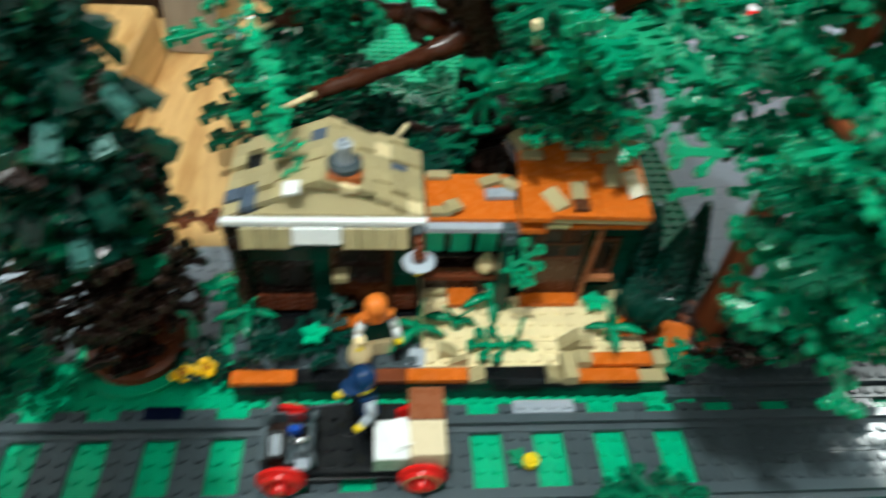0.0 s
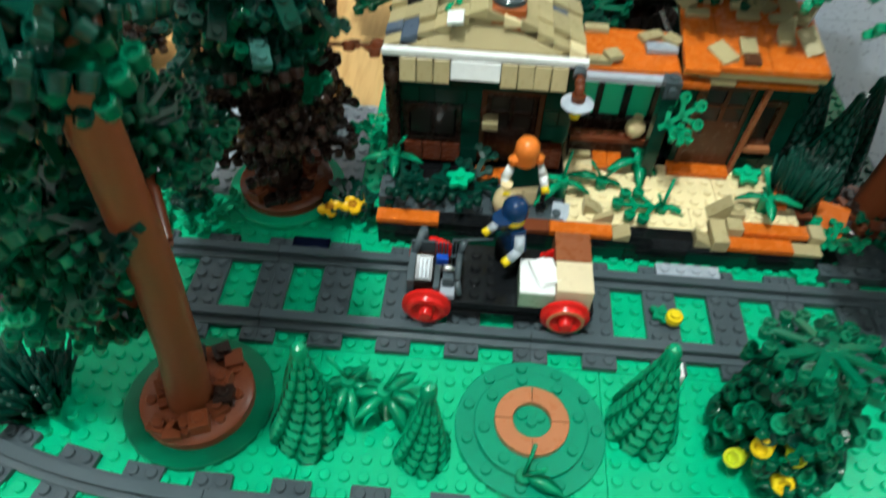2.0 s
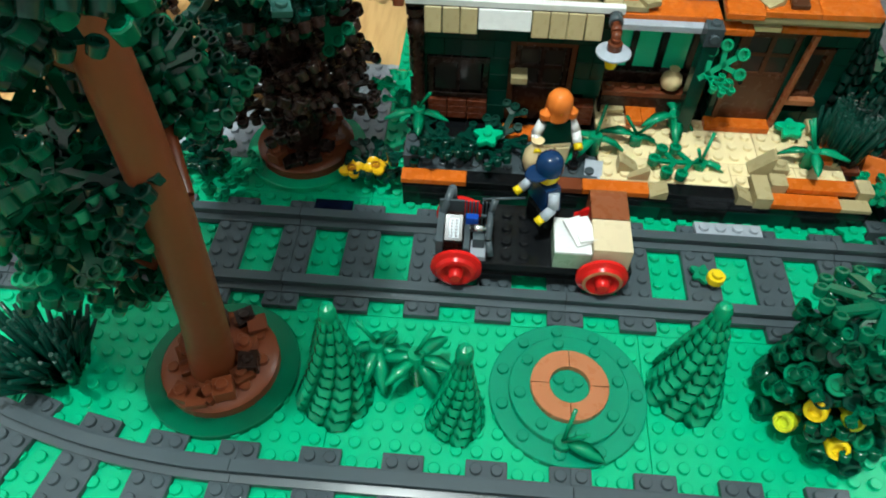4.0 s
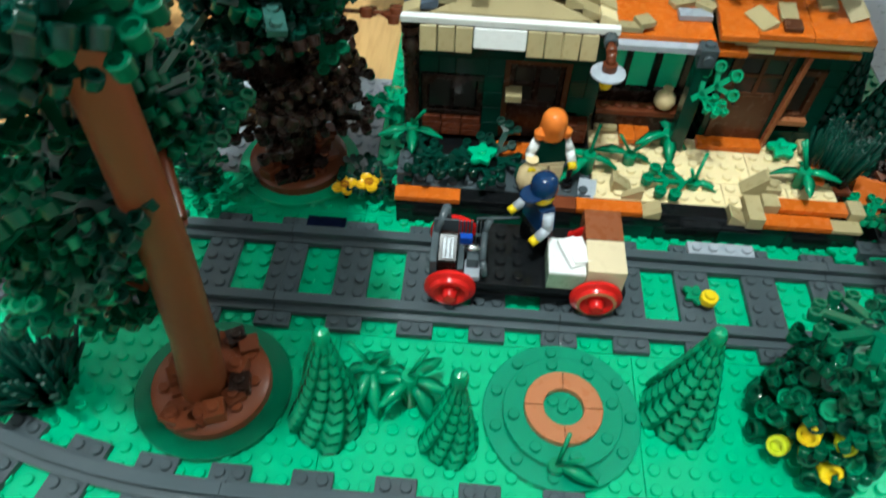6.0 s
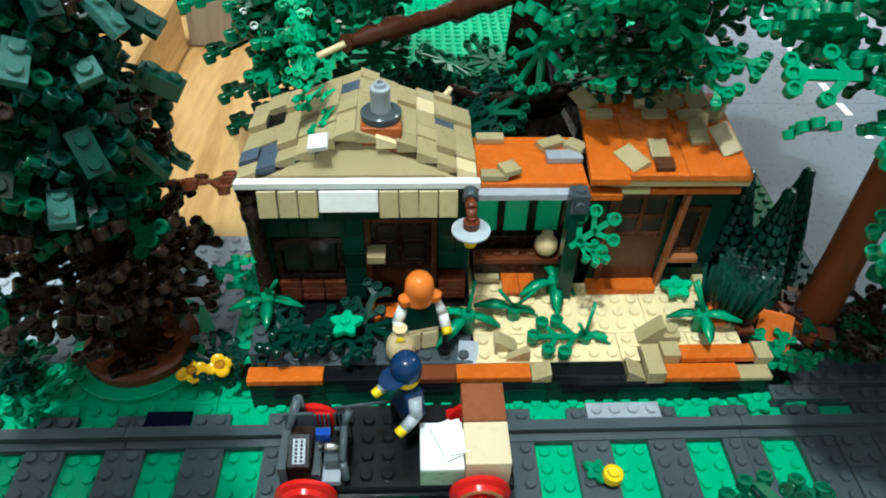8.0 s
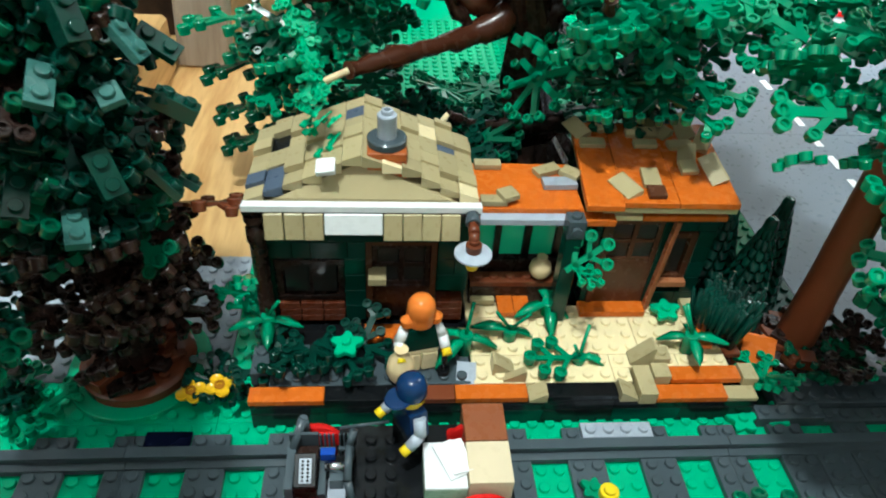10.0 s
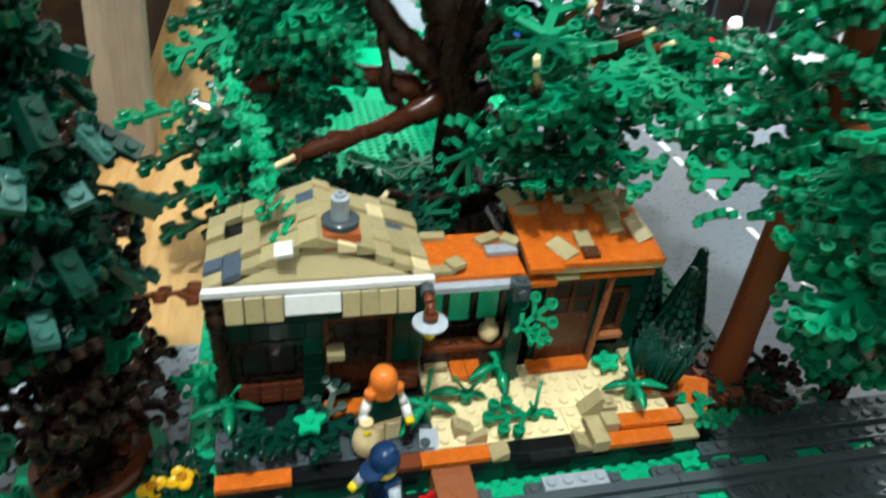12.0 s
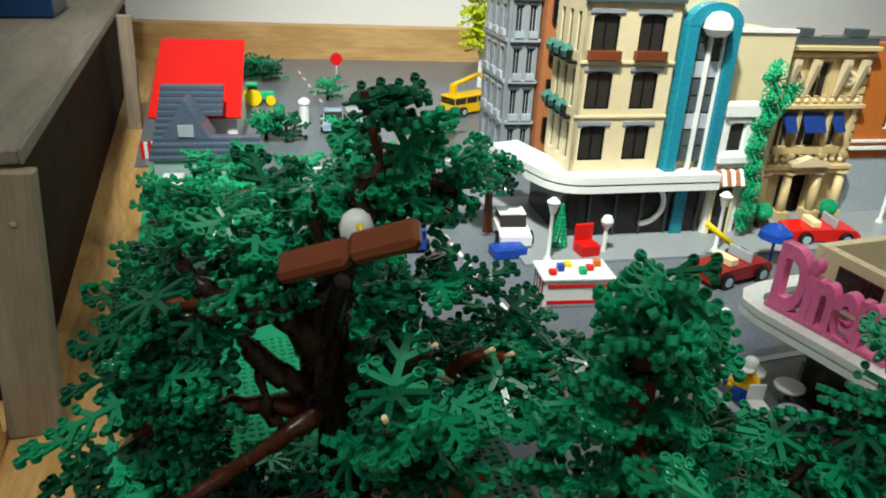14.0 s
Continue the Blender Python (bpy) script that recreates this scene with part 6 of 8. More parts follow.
# knobbly bush with yellow blossoms
bush = thing("blossom_bush", "round dark green knobbly bush with yellow blossoms", "bush")
rr = random.Random(8)
for i in range(30):
    t = i / 30
    a, z = i * 137.5, 0.6 + 6.2 * t
    rad = (3.0 - 2.2 * t) * rr.uniform(0.3, 0.5)
    put_leaf(bush, rr.choice(("short", "star")), DKLEAF, 12.7 + rad * math.cos(radians(a)), -7.9 + 1.1 * t + rad * math.sin(radians(a)), z, a, rr.uniform(10, 50), rr.uniform(-30, 30), 0.75)
put_leaf(bush, "star", MIDLEAF, 12.9, -6.7, 7.9, 12, -4, -18, 1.0)
put_leaf(bush, "star", MIDLEAF, 13.7, -7.9, 6.6, -60, -25, 10, 0.9)
CUP = [(0, -1.3), (0.26, -1.3), (0.28, -0.35), (0.50, -0.28), (0.52, 0.26), (0.46, 0.34), (0.31, 0.34), (0.29, 0.05), (0, 0.05)]
knob_mesh = {m.name: Geo().turn(CUP, 12, 0, (0, 0, 0), Matrix.Scale(U, 4)).mesh("knob", m) for m in (DKLEAF, PINEGREEN, LEAF, LIME, YELLOW)}
for i in range(96):
    t = (i + 0.5) / 96
    a = radians(i * 137.5 + rr.uniform(-12, 12))
    rad = 3.0 * (1 - t) ** 0.6 + 0.25
    out = Vector((math.cos(a), math.sin(a), 0.25 + 1.1 * t + rr.uniform(-0.2, 0.3)))
    m = rr.choice((DKLEAF, DKLEAF, DKLEAF, PINEGREEN, LEAF))
    if t < 0.55 and math.sin(a) < -0.25 and math.cos(a) < 0.45 and i % 3 == 0:
        m = YELLOW if i % 2 else LIME
    spot = Vector((12.7 + rad * math.cos(a), -7.9 + 1.1 * t + rad * math.sin(a), 0.75 + 7.0 * t)) * U
    part("blossom" if m in (YELLOW, LIME) else "knob", knob_mesh[m.name], m, bush, "", Matrix.Translation(spot) @ out.to_track_quat("Z", "Y").to_matrix().to_4x4() @ Matrix.Scale(rr.uniform(0.85, 1.05), 4))


def flower(x, y, z, label, petals=True):
    t = thing("flower", label, "flower", Matrix.Translation((x * U, y * U, z * U)))
    part("stalk", Geo().cyl((0, 0, 0), (0, 0, 0.9 * U), 0.16 * U, n=6), DKGREEN, t)
    if petals:
        g = Geo()
        for i in range(4):
            a = i * math.pi / 2 + 0.5
            g.turn([(0, -0.10), (0.30, -0.10), (0.40, 0.12), (0.36, 0.22), (0.24, 0.14), (0, 0.10)], 10, 0, (0, 0, 0), Matrix.Translation((0.46 * math.cos(a) * U, 0.46 * math.sin(a) * U, 0.98 * U)) @ Matrix.Scale(U, 4))
        part("petals", g, GOLD, t, "golden yellow petals")
        part("heart", Geo().turn([(0.3, 0.9), (0.3, 1.25), (0.16, 1.28), (0.16, 1.15), (0, 1.15)], 10, 0, (0, 0, 0), Matrix.Scale(U, 4)), AMBER, t)
    else:
        part("blossom", Geo().turn([(0, 0.5), (0.50, 0.5), (0.50, 0.50), (0.50, 0.90), (0.50, 0.90), (0.46, 0.95), (0.46, 0.95), (0.31, 0.95), (0.31, 0.95), (0.31, 1.13), (0.31, 1.13), (0.27, 1.16), (0, 1.16)], 18, 0, (0, 0, 0), Matrix.Scale(U, 4)), YELLOW, t, "round yellow blossom")
    return t


flower(-13.4, 6.1, 0.3, "yellow four-petal toy flower by the track")
flower(-11.9, 6.4, 0.4, "yellow four-petal toy flower by the track")
shrub(-13.0, 6.8, 0.2, [("short", DKGREEN, 0.3 * i, 0.2, 0.4, 60 * i, 30, 0.6) for i in range(6)], "dark green leaves behind the flowers")
flower(8.5, -0.5, 0.4, "round yellow toy flower on the track tie", False)
shrub(7.6, -0.3, 0.75, [("lobed", LEAF, 0.2, 0.2, 0, 150, 5, 0.7)], "green leaf under the yellow flower")

# round plates with a nougat ring
disc = thing("round_garden", "green round plates with a nougat tile ring", "round plate")
part("round_plate", Geo().turn([(0, 0), (4.05, 0), (4.05, 0.36), (4.0, 0.4), (0, 0.4)], 56, 0, (0, 0, 0), Matrix.Translation((0.0, -8 * U, 0)) @ Matrix.Scale(U, 4)), MIDGREEN, disc)
g = Geo().turn([(0, 0.4), (3.05, 0.4), (3.05, 0.76), (3.0, 0.8), (0, 0.8)], 48, 0, (0, 0, 0), Matrix.Translation((0.0, -8 * U, 0)) @ Matrix.Scale(U, 4))
part("inner_plate", g, MIDGREEN, disc)
g = Geo()
g.studs([((2.55 * math.cos(a)) * U, (-8 + 2.55 * math.sin(a)) * U) for a in [i * 0.785 + 0.2 for i in range(8)]], 0.8 * U)
g.studs([((3.5 * math.cos(a)) * U, (-8 + 3.5 * math.sin(a)) * U) for a in [i * 0.571 for i in range(11)]], 0.4 * U)
g.studs([(0.0, -8 * U), (0.45 * U, -7.7 * U), (-0.5 * U, -7.6 * U)], 0.8 * U)
part("studs", g, MIDGREEN, disc)
for i in range(4):
    g = Geo()
    n = 9
    a0, a1 = i * math.pi / 2 + 0.015, (i + 1) * math.pi / 2 - 0.015
    vs, prof = [], ((1.02, 0.81), (1.02, 1.17), (1.06, 1.2), (1.94, 1.2), (1.98, 1.17), (1.98, 0.81))
    for q in range(n):
        a = a0 + (a1 - a0) * q / (n - 1)
        vs += [((r * math.cos(a)) * U, (-8 + r * math.sin(a)) * U, z * U) for r, z in prof]
    k = len(prof)
    fs = [(q * k + j, q * k + k + j, q * k + k + (j + 1) % k, q * k + (j + 1) % k) for q in range(n - 1) for j in range(k)] + [tuple(range(k)), tuple(range(len(vs) - 1, len(vs) - k - 1, -1))]
    part("ring_tile", g.add(vs, fs), NOUGAT, disc)
bamboo(-0.4, -11.0, 0.4, 0.6, "thin green sprout on the round plate", 31, 1, LEAF, 2)


# ---- the toy town beyond the trees ----
TOWN = Matrix.Translation((54.9 * U, 78.9 * U, 0)) @ Matrix.Rotation(radians(-6.9), 4, "Z") @ Matrix.Diagonal((1.27, 1.27, 1.15, 1))
BIG = Matrix.Scale(1.16, 4)
DINER = Matrix.Translation((-3.9 * U, 0.4 * U, 0)) @ Matrix.Diagonal((1.2, 1.17, 0.98, 1))


def town(x, y, z=0.0, rz=0.0):
    """A pose in the town's own grid, in studs and metres of height."""
    return TOWN @ Matrix.Translation((x * U, y * U, z)) @ Matrix.Rotation(radians(rz), 4, "Z")


def holed_wall(parent, x0, x1, y0, y1, z0, z1, holes, mat, name="wall_panel"):
    """A wall facing -y in pieces round its holes (x0, x1, z0, z1); x, y in studs, z in metres."""
    xs = sorted({x0, x1, *[v for h in holes for v in h[:2]]})
    for a, b in zip(xs, xs[1:]):
        mine = sorted([h for h in holes if h[0] <= a + 1e-6 and h[1] >= b - 1e-6], key=lambda h: h[2])
        z = z0
        for h in mine + [(0, 0, z1, z1)]:
            if h[2] - z > 1e-5:
                part(name, Geo().plainbox(a * U, b * U, y0 * U, y1 * U, z, h[2]), mat, parent)
            z = h[3]


def town_window(parent, x0, x1, y, z0, z1, casing, pane=DARKPANE, arch=True, lintel=None, sill=None, bars=1):
    w = thing("window", "", "", Matrix.Translation((x0 * U, y * U, z0)))
    w.parent = parent
    W, Hh, t = (x1 - x0) * U, z1 - z0, 0.0016
    g = Geo()
    g.plainbox(0, t, 0.001, 0.005, 0, Hh).plainbox(W - t, W, 0.001, 0.005, 0, Hh).plainbox(t, W - t, 0.001, 0.005, 0, t).plainbox(t, W - t, 0.001, 0.005, Hh - t, Hh)
    for i in range(bars):
        c = W * (i + 1) / (bars + 1)
        g.plainbox(c - 0.0006, c + 0.0006, 0.0015, 0.004, t, Hh - t)
    part("window_frame", g, casing, w)
    part("pane", Geo().plainbox(t, W - t, 0.0030, 0.0038, t, Hh - t), pane, w)
    if arch:
        n = 9
        pts = [(0, 0), (0, 0.006)] + [(W, 0.006), (W, 0.0)] + [(W / 2 + W / 2 * math.cos(math.pi * i / n), 0.0045 * math.sin(math.pi * i / n)) for i in range(1, n)]
        part("arch", Geo().prism(pts[::-1], 0.0, 0.004), lintel or casing, w, "", Matrix.Translation((0, -0.0008, Hh - 0.005)))
    if lintel:
        part("lintel", Geo().box(-0.004, W + 0.004, -0.0022, 0.002, Hh, Hh + 0.0045), lintel, w)
    if sill:
        part("window_sill", Geo().box(-0.003, W + 0.003, -0.008, 0.001, -0.006, 0.004), sill, w, "planter box")
    return w


corner = thing("corner_building", "tall cream corner building with a white canopy and teal tower", "building", TOWN)
ROWS_Z = ((0.104, 0.147), (0.166, 0.210), (0.229, 0.273), (0.305, 0.345))
HOLES = [(a, b, z0, z1) for z0, z1 in ROWS_Z for a, b in ((2.7, 6.3), (9.1, 12.7))]
holed_wall(corner, 1.6, 14.6, 2.8, 3.6, 0.0906, 0.36, HOLES, CREAM)
for i, (a, b, z0, z1) in enumerate(HOLES):
    town_window(corner, a, b, 2.85, z0, z1, BLACK, DARKPANE, True, MIDGREY, BROWN if i in (4, 5) else None)
part("floor_band", Geo().box(1.5 * U, 14.7 * U, 2.55 * U, 2.79 * U, 0.156, 0.159), CREAM, corner)
part("floor_band", Geo().box(1.5 * U, 14.7 * U, 2.55 * U, 2.79 * U, 0.218, 0.221), CREAM, corner)
part("cornice", Geo().box(1.3 * U, 14.8 * U, 2.2 * U, 2.79 * U, 0.285, 0.293), DKGREY, corner)
part("cornice", Geo().box(1.3 * U, 14.8 * U, 2.0 * U, 2.79 * U, 0.352, 0.360), DKGREY, corner)
side = thing("side_wall", "", "", Matrix.Translation((1.55 * U, 12.5 * U, 0)) @ Matrix.Rotation(radians(-90), 4, "Z"))
side.parent = corner
SH = [(a, b, z0, z1) for z0, z1 in ROWS_Z for a, b in ((1.5, 2.7), (4.4, 5.6), (7.3, 8.5))]
holed_wall(side, 0.0, 9.7, 0.0, 0.8, 0.0906, 0.36, SH, CREAM)
for a, b, z0, z1 in SH:
    part("pane", Geo().plainbox(a * U, b * U, 0.3 * U, 0.4 * U, z0, z1), DARKPANE, side)
for z in (0.155, 0.218):
    for a in (0.4, 3.3, 6.2):
        part("corbel", Geo().turn([(0, 0), (0.006, 0.003), (0.008, 0.010), (0.004, 0.016), (0, 0.018)], 10, 0, (a * U, -0.5 * U, z)), SANDGREEN, side)
        part("balcony_rail", Geo().box((a + 0.9) * U, (a + 2.6) * U, -1.0 * U, -0.05 * U, z - 0.002, z + 0.0015).box((a + 0.9) * U, (a + 2.6) * U, -1.0 * U, -0.8 * U, z + 0.011, z + 0.013).box((a + 0.9) * U, (a + 1.1) * U, -1.0 * U, -0.8 * U, z + 0.0016, z + 0.0109).box((a + 1.65) * U, (a + 1.85) * U, -1.0 * U, -0.8 * U, z + 0.0016, z + 0.0109).box((a + 2.4) * U, (a + 2.6) * U, -1.0 * U, -0.8 * U, z + 0.0016, z + 0.0109), BLACK, side, "black balcony rail")
part("core", Geo().plainbox(2.4 * U, 22.5 * U, 3.7 * U, 12.4 * U, 0.0906, 0.355), DKTAN, corner)
# teal tower
for x in (15.2, 21.2):
    part("teal_pier", Geo().box(x * U, (x + 1.7) * U, 1.6 * U, 3.6 * U, 0.0906, 0.262, 0.001), TEAL, corner, "glossy teal pier")
n = 14
g = Geo()
outer = [(19.05 + 3.85 * math.cos(math.pi * i / n), 3.2 * math.sin(math.pi * i / n)) for i in range(n + 1)]
inner = [(19.05 + 2.15 * math.cos(math.pi * i / n), 1.9 * math.sin(math.pi * i / n)) for i in range(n + 1)]
vs = [(x * U, y * U, 0.2622 + z * U) for y in (1.6, 3.6) for ring in (outer, inner) for x, z in ring]
q = n + 1
fs = []
for i in range(n):
    fs += [(i, q + i, q + i + 1, i + 1), (2 * q + i, 2 * q + i + 1, 3 * q + i + 1, 3 * q + i), (i, i + 1, 2 * q + i + 1, 2 * q + i), (q + i, 3 * q + i, 3 * q + i + 1, q + i + 1)]
part("teal_arch", g.add(vs, fs), TEAL, corner, "teal arch")
for i in range(9):
    z = 0.1 + i * 0.0205
    for x in (16.95, 19.25):
        part("pane", Geo().plainbox(x * U, (x + 1.9) * U, 2.6 * U, 2.7 * U, z + 0.0012, z + 0.0193), DKGREY if (i + int(x)) % 3 else LTGREY, corner)
part("mullion", Geo().box(18.85 * U, 19.25 * U, 2.0 * U, 2.7 * U, 0.0906, 0.284).box(16.9 * U, 17.2 * U, 2.2 * U, 2.7 * U, 0.0906, 0.284).box(20.9 * U, 21.2 * U, 2.2 * U, 2.7 * U, 0.0906, 0.284), WHITE, corner, "white mullions")
part("tower_back", Geo().plainbox(15.2 * U, 22.9 * U, 3.61 * U, 3.69 * U, 0.0906, 0.36), CREAM, corner)
part("ornament", Geo().turn([(0, 0), (0.010, 0.002), (0.015, 0.010), (0.014, 0.020), (0.008, 0.027), (0, 0.029)], 18, 0, (19.05 * U, 1.3 * U, 0.250)), WHITE, corner, "white rounded ornament")
# canopy and ground floor
path = [(23.2, 0), (4.0, 0), (2.2, 0.2), (0.6, 0.8), (-0.6, 1.8), (-1.5, 3.2), (-2.2, 5.0), (-5.6, 17.5)]


def ribbon(pts, depth, z0, z1):
    """A band that follows pts, depth studs wide towards the building."""
    g, k = Geo(), len(pts)
    ins = []
    for i, (x, y) in enumerate(pts):
        a, b = pts[max(0, i - 1)], pts[min(k - 1, i + 1)]
        d = Vector((b[0] - a[0], b[1] - a[1], 0)).normalized()
        ins.append((x + d.y * depth, y - d.x * depth))
    vs = [(x * U, y * U, z) for z in (z0, z1) for ring in (pts, ins) for x, y in ring]
    fs = []
    for i in range(k - 1):
        fs += [(i, k + i, k + i + 1, i + 1), (2 * k + i, 2 * k + i + 1, 3 * k + i + 1, 3 * k + i), (i, i + 1, 2 * k + i + 1, 2 * k + i), (k + i, 3 * k + i, 3 * k + i + 1, k + i + 1)]
    fs += [(0, 2 * k, 3 * k, k), (k - 1, 2 * k - 1, 4 * k - 1, 3 * k - 1)]
    return g.add(vs, fs)


part("canopy_band", ribbon(path, 5.2, 0.0705, 0.0785), WHITE, corner, "white canopy band")
part("canopy_groove", ribbon([(x + 0.3, y + 0.45) for x, y in path], 4.6, 0.0786, 0.0812), BLACK, corner, "grey groove")
part("canopy_band", ribbon(path, 5.2, 0.0813, 0.0905), WHITE, corner, "white canopy band")
part("shop_front", Geo().plainbox(1.5 * U, 22.8 * U, 3.4 * U, 17 * U, 0.004, 0.0704), DARKPANE, corner, "dark shop glass")
for x in (1.6, 5.4, 9.4, 13.4, 17.4, 22.4):
    part("shop_post", Geo().box(x * U, (x + 0.4) * U, 3.0 * U, 3.39 * U, 0.004, 0.0704), DKGREY, corner)
n = 20
vs = []
for i in range(n + 1):
    a = math.pi * i / n - math.pi / 2
    vs += [(13.4 * U + r * math.cos(a), y, 0.046 + r * math.sin(a)) for r, y in ((0.024, 2.5 * U), (0.029, 2.5 * U), (0.029, 2.95 * U), (0.024, 2.95 * U))]
fs = [(4 * i + j, 4 * i + (j + 1) % 4, 4 * i + 4 + (j + 1) % 4, 4 * i + 4 + j) for i in range(n) for j in range(4)] + [(3, 2, 1, 0), (4 * n, 4 * n + 1, 4 * n + 2, 4 * n + 3)]
g = Geo().add(vs, fs)
part("round_arch", g, WHITE, corner, "white half ring")
part("teal_door", Geo().box(18.4 * U, 20.2 * U, 2.6 * U, 2.99 * U, 0.004, 0.0704), TEAL, corner, "teal column")
part("pavement", Geo().plainbox(-6 * U, 62 * U, -5.0 * U, 20 * U, 0.0002, 0.0039), PAVE, corner)

annex = thing("annex_building", "narrow white and cream building covered by a green vine", "building", TOWN)
holed_wall(annex, 23.3, 28.2, 2.2, 3.0, 0.004, 0.175, [(24.4, 27.0, 0.112, 0.15)], WHITE)
town_window(annex, 24.4, 27.0, 2.25, 0.112, 0.15, WHITE, DARKPANE, True, WHITE, None, 0)
part("pediment", Geo().box(23.2 * U, 28.4 * U, 1.6 * U, 2.19 * U, 0.158, 0.172), WHITE, annex)
part("ledge", Geo().box(23.2 * U, 28.4 * U, 1.4 * U, 2.19 * U, 0.100, 0.108), WHITE, annex)
part("gable_wall", Geo().plainbox(23.3 * U, 33.8 * U, 5.2 * U, 16 * U, 0.004, 0.252), CREAM, annex, "cream side wall")
part("coping", Geo().box(23.2 * U, 33.85 * U, 4.9 * U, 5.8 * U, 0.2525, 0.257), WHITE, annex)
for i in range(6):
    part("awning_stripe", Geo().prism([(-0.013, -0.010), (-0.012, -0.012), (-0.004, 0.004), (0.0, 0.006), (0.0, 0.009), (-0.006, 0.006)], 0, 0.66 * U, 0, Matrix(((0, 1, 0, 0), (1, 0, 0, 0), (0, 0, 1, 0), (0, 0, 0, 1)))), WHITE if i % 2 else NOUGAT, annex, "striped awning", Matrix.Translation(((23.5 + 0.7 * i) * U, 2.18 * U, 0.083)))
part("door", Geo().box(24.2 * U, 26.8 * U, 1.9 * U, 2.19 * U, 0.004, 0.066, 0.0005), DARKPANE, annex, "dark shop door")
part("door_frame", Geo().box(23.8 * U, 24.15 * U, 1.8 * U, 2.19 * U, 0.004, 0.0685).box(26.85 * U, 27.2 * U, 1.8 * U, 2.19 * U, 0.004, 0.0685), TAN, annex)
vine = thing("vine", "bright green climbing vine on the cream wall", "vine", TOWN)
for i in range(64):
    t = i / 63
    put_leaf(vine, "star" if i % 3 else "short", GREEN, 28.6 + 0.45 * math.sin(9 * t) - 1.0 * max(0, t - 0.75) * 4 * (i % 2), 0.9, 2.0 + 25.5 * t, 40 * i, 25, 62, 0.44)
for i in range(14):
    put_leaf(vine, "star", GREEN, 29.0 + 0.24 * i, 0.9, 19.5 + 0.36 * i, 40 * i, 25, 62, 0.4)

bank = thing("tan_building", "tan stone-like building with blue awnings and columns", "building", TOWN @ Matrix.Translation((34.2 * U, 8.0 * U, 0)))
BH = [(2.0, 4.2, 0.100, 0.145), (5.4, 9.4, 0.100, 0.145), (10.6, 12.8, 0.100, 0.145), (5.8, 8.8, 0.165, 0.215), (4.6, 10.0, 0.004, 0.062)]
holed_wall(bank, 0, 15, 0, 1, 0.004, 0.235, BH, STONE)
part("core", Geo().plainbox(0, 15 * U, 1.6 * U, 14 * U, 0.004, 0.23), DKBROWN, bank)
for a, b, z0, z1 in BH[:4]:
    town_window(bank, a, b, 0.15, z0, z1, DKTAN, DARKPANE, False, STONE, STONE, 1)
for a, b in ((2.4, 4.3), (5.6, 9.2), (10.6, 12.5)):
    part("awning", Geo().prism([(0, 0), (0.016, 0.022), (0.0165, 0.024), (0.012, 0.024)], 0, (b - a) * U, 0, Matrix(((0, 1, 0, 0), (1, 0, 0, 0), (0, 0, 1, 0), (0, 0, 0, 1)))), DEEPBLUE, bank, "dark blue awning", Matrix.Translation((a * U, -2.0 * U, 0.126)))
for x in (0.4, 4.6, 9.8, 13.8):
    part("pilaster", Geo().box(x * U, (x + 0.8) * U, -0.8 * U, -0.01 * U, 0.08, 0.155, 0.001), STONE, bank)
    part("column", Geo().cyl(((x + 0.4) * U, -1.4 * U, 0.004), ((x + 0.4) * U, -1.4 * U, 0.066), 0.0062, 0.0052, 14), STONE, bank)
    part("capital", Geo().turn([(0.0052, 0.0), (0.0085, 0.003), (0.0085, 0.005), (0, 0.005)], 14, 0, ((x + 0.4) * U, -1.4 * U, 0.0662)), CREAM, bank)
    part("plinth", Geo().box((x - 0.7) * U, (x + 1.5) * U, -2.4 * U, -0.05 * U, 0.004, 0.016, 0.001), STONE, bank)
    part("bracket", Geo().prism([(0, 0), (0.010, 0.018), (0.010, 0.022), (-0.002, 0.022)], 0, 0.006, 0, Matrix(((0, 1, 0, 0), (-1, 0, 0, 0), (0, 0, 1, 0), (0, 0, 0, 1)))), DKTAN, bank, "", Matrix.Translation((x * U, -0.1 * U, 0.072)))
for z, d in ((0.068, 1.6), (0.075, 2.0), (0.156, 1.4), (0.222, 1.0), (0.230, 1.6)):
    part("cornice", Geo().box(-0.3 * U, 15.3 * U, -d * U, -0.02 * U, z, z + 0.006, 0.001), STONE, bank)
part("roof_rail", Geo().box(-0.2 * U, 15.2 * U, -0.5 * U, 0.9 * U, 0.2365, 0.246).box(2 * U, 4 * U, -0.6 * U, 0.9 * U, 0.2465, 0.256).box(10 * U, 13 * U, -0.6 * U, 0.9 * U, 0.2465, 0.256), DKGREY, bank, "dark grey roof edge")
for x in (1.6, 4.9, 10.0, 13.0):
    part("buttress", Geo().prism([(0, 0), (0.014, 0.05), (0.014, 0.056), (0.004, 0.056)], 0, 0.7 * U, 0, Matrix(((0, 1, 0, 0), (-1, 0, 0, 0), (0, 0, 1, 0), (0, 0, 0, 1)))), CREAM, bank, "", Matrix.Translation((x * U, -0.05 * U, 0.163)))

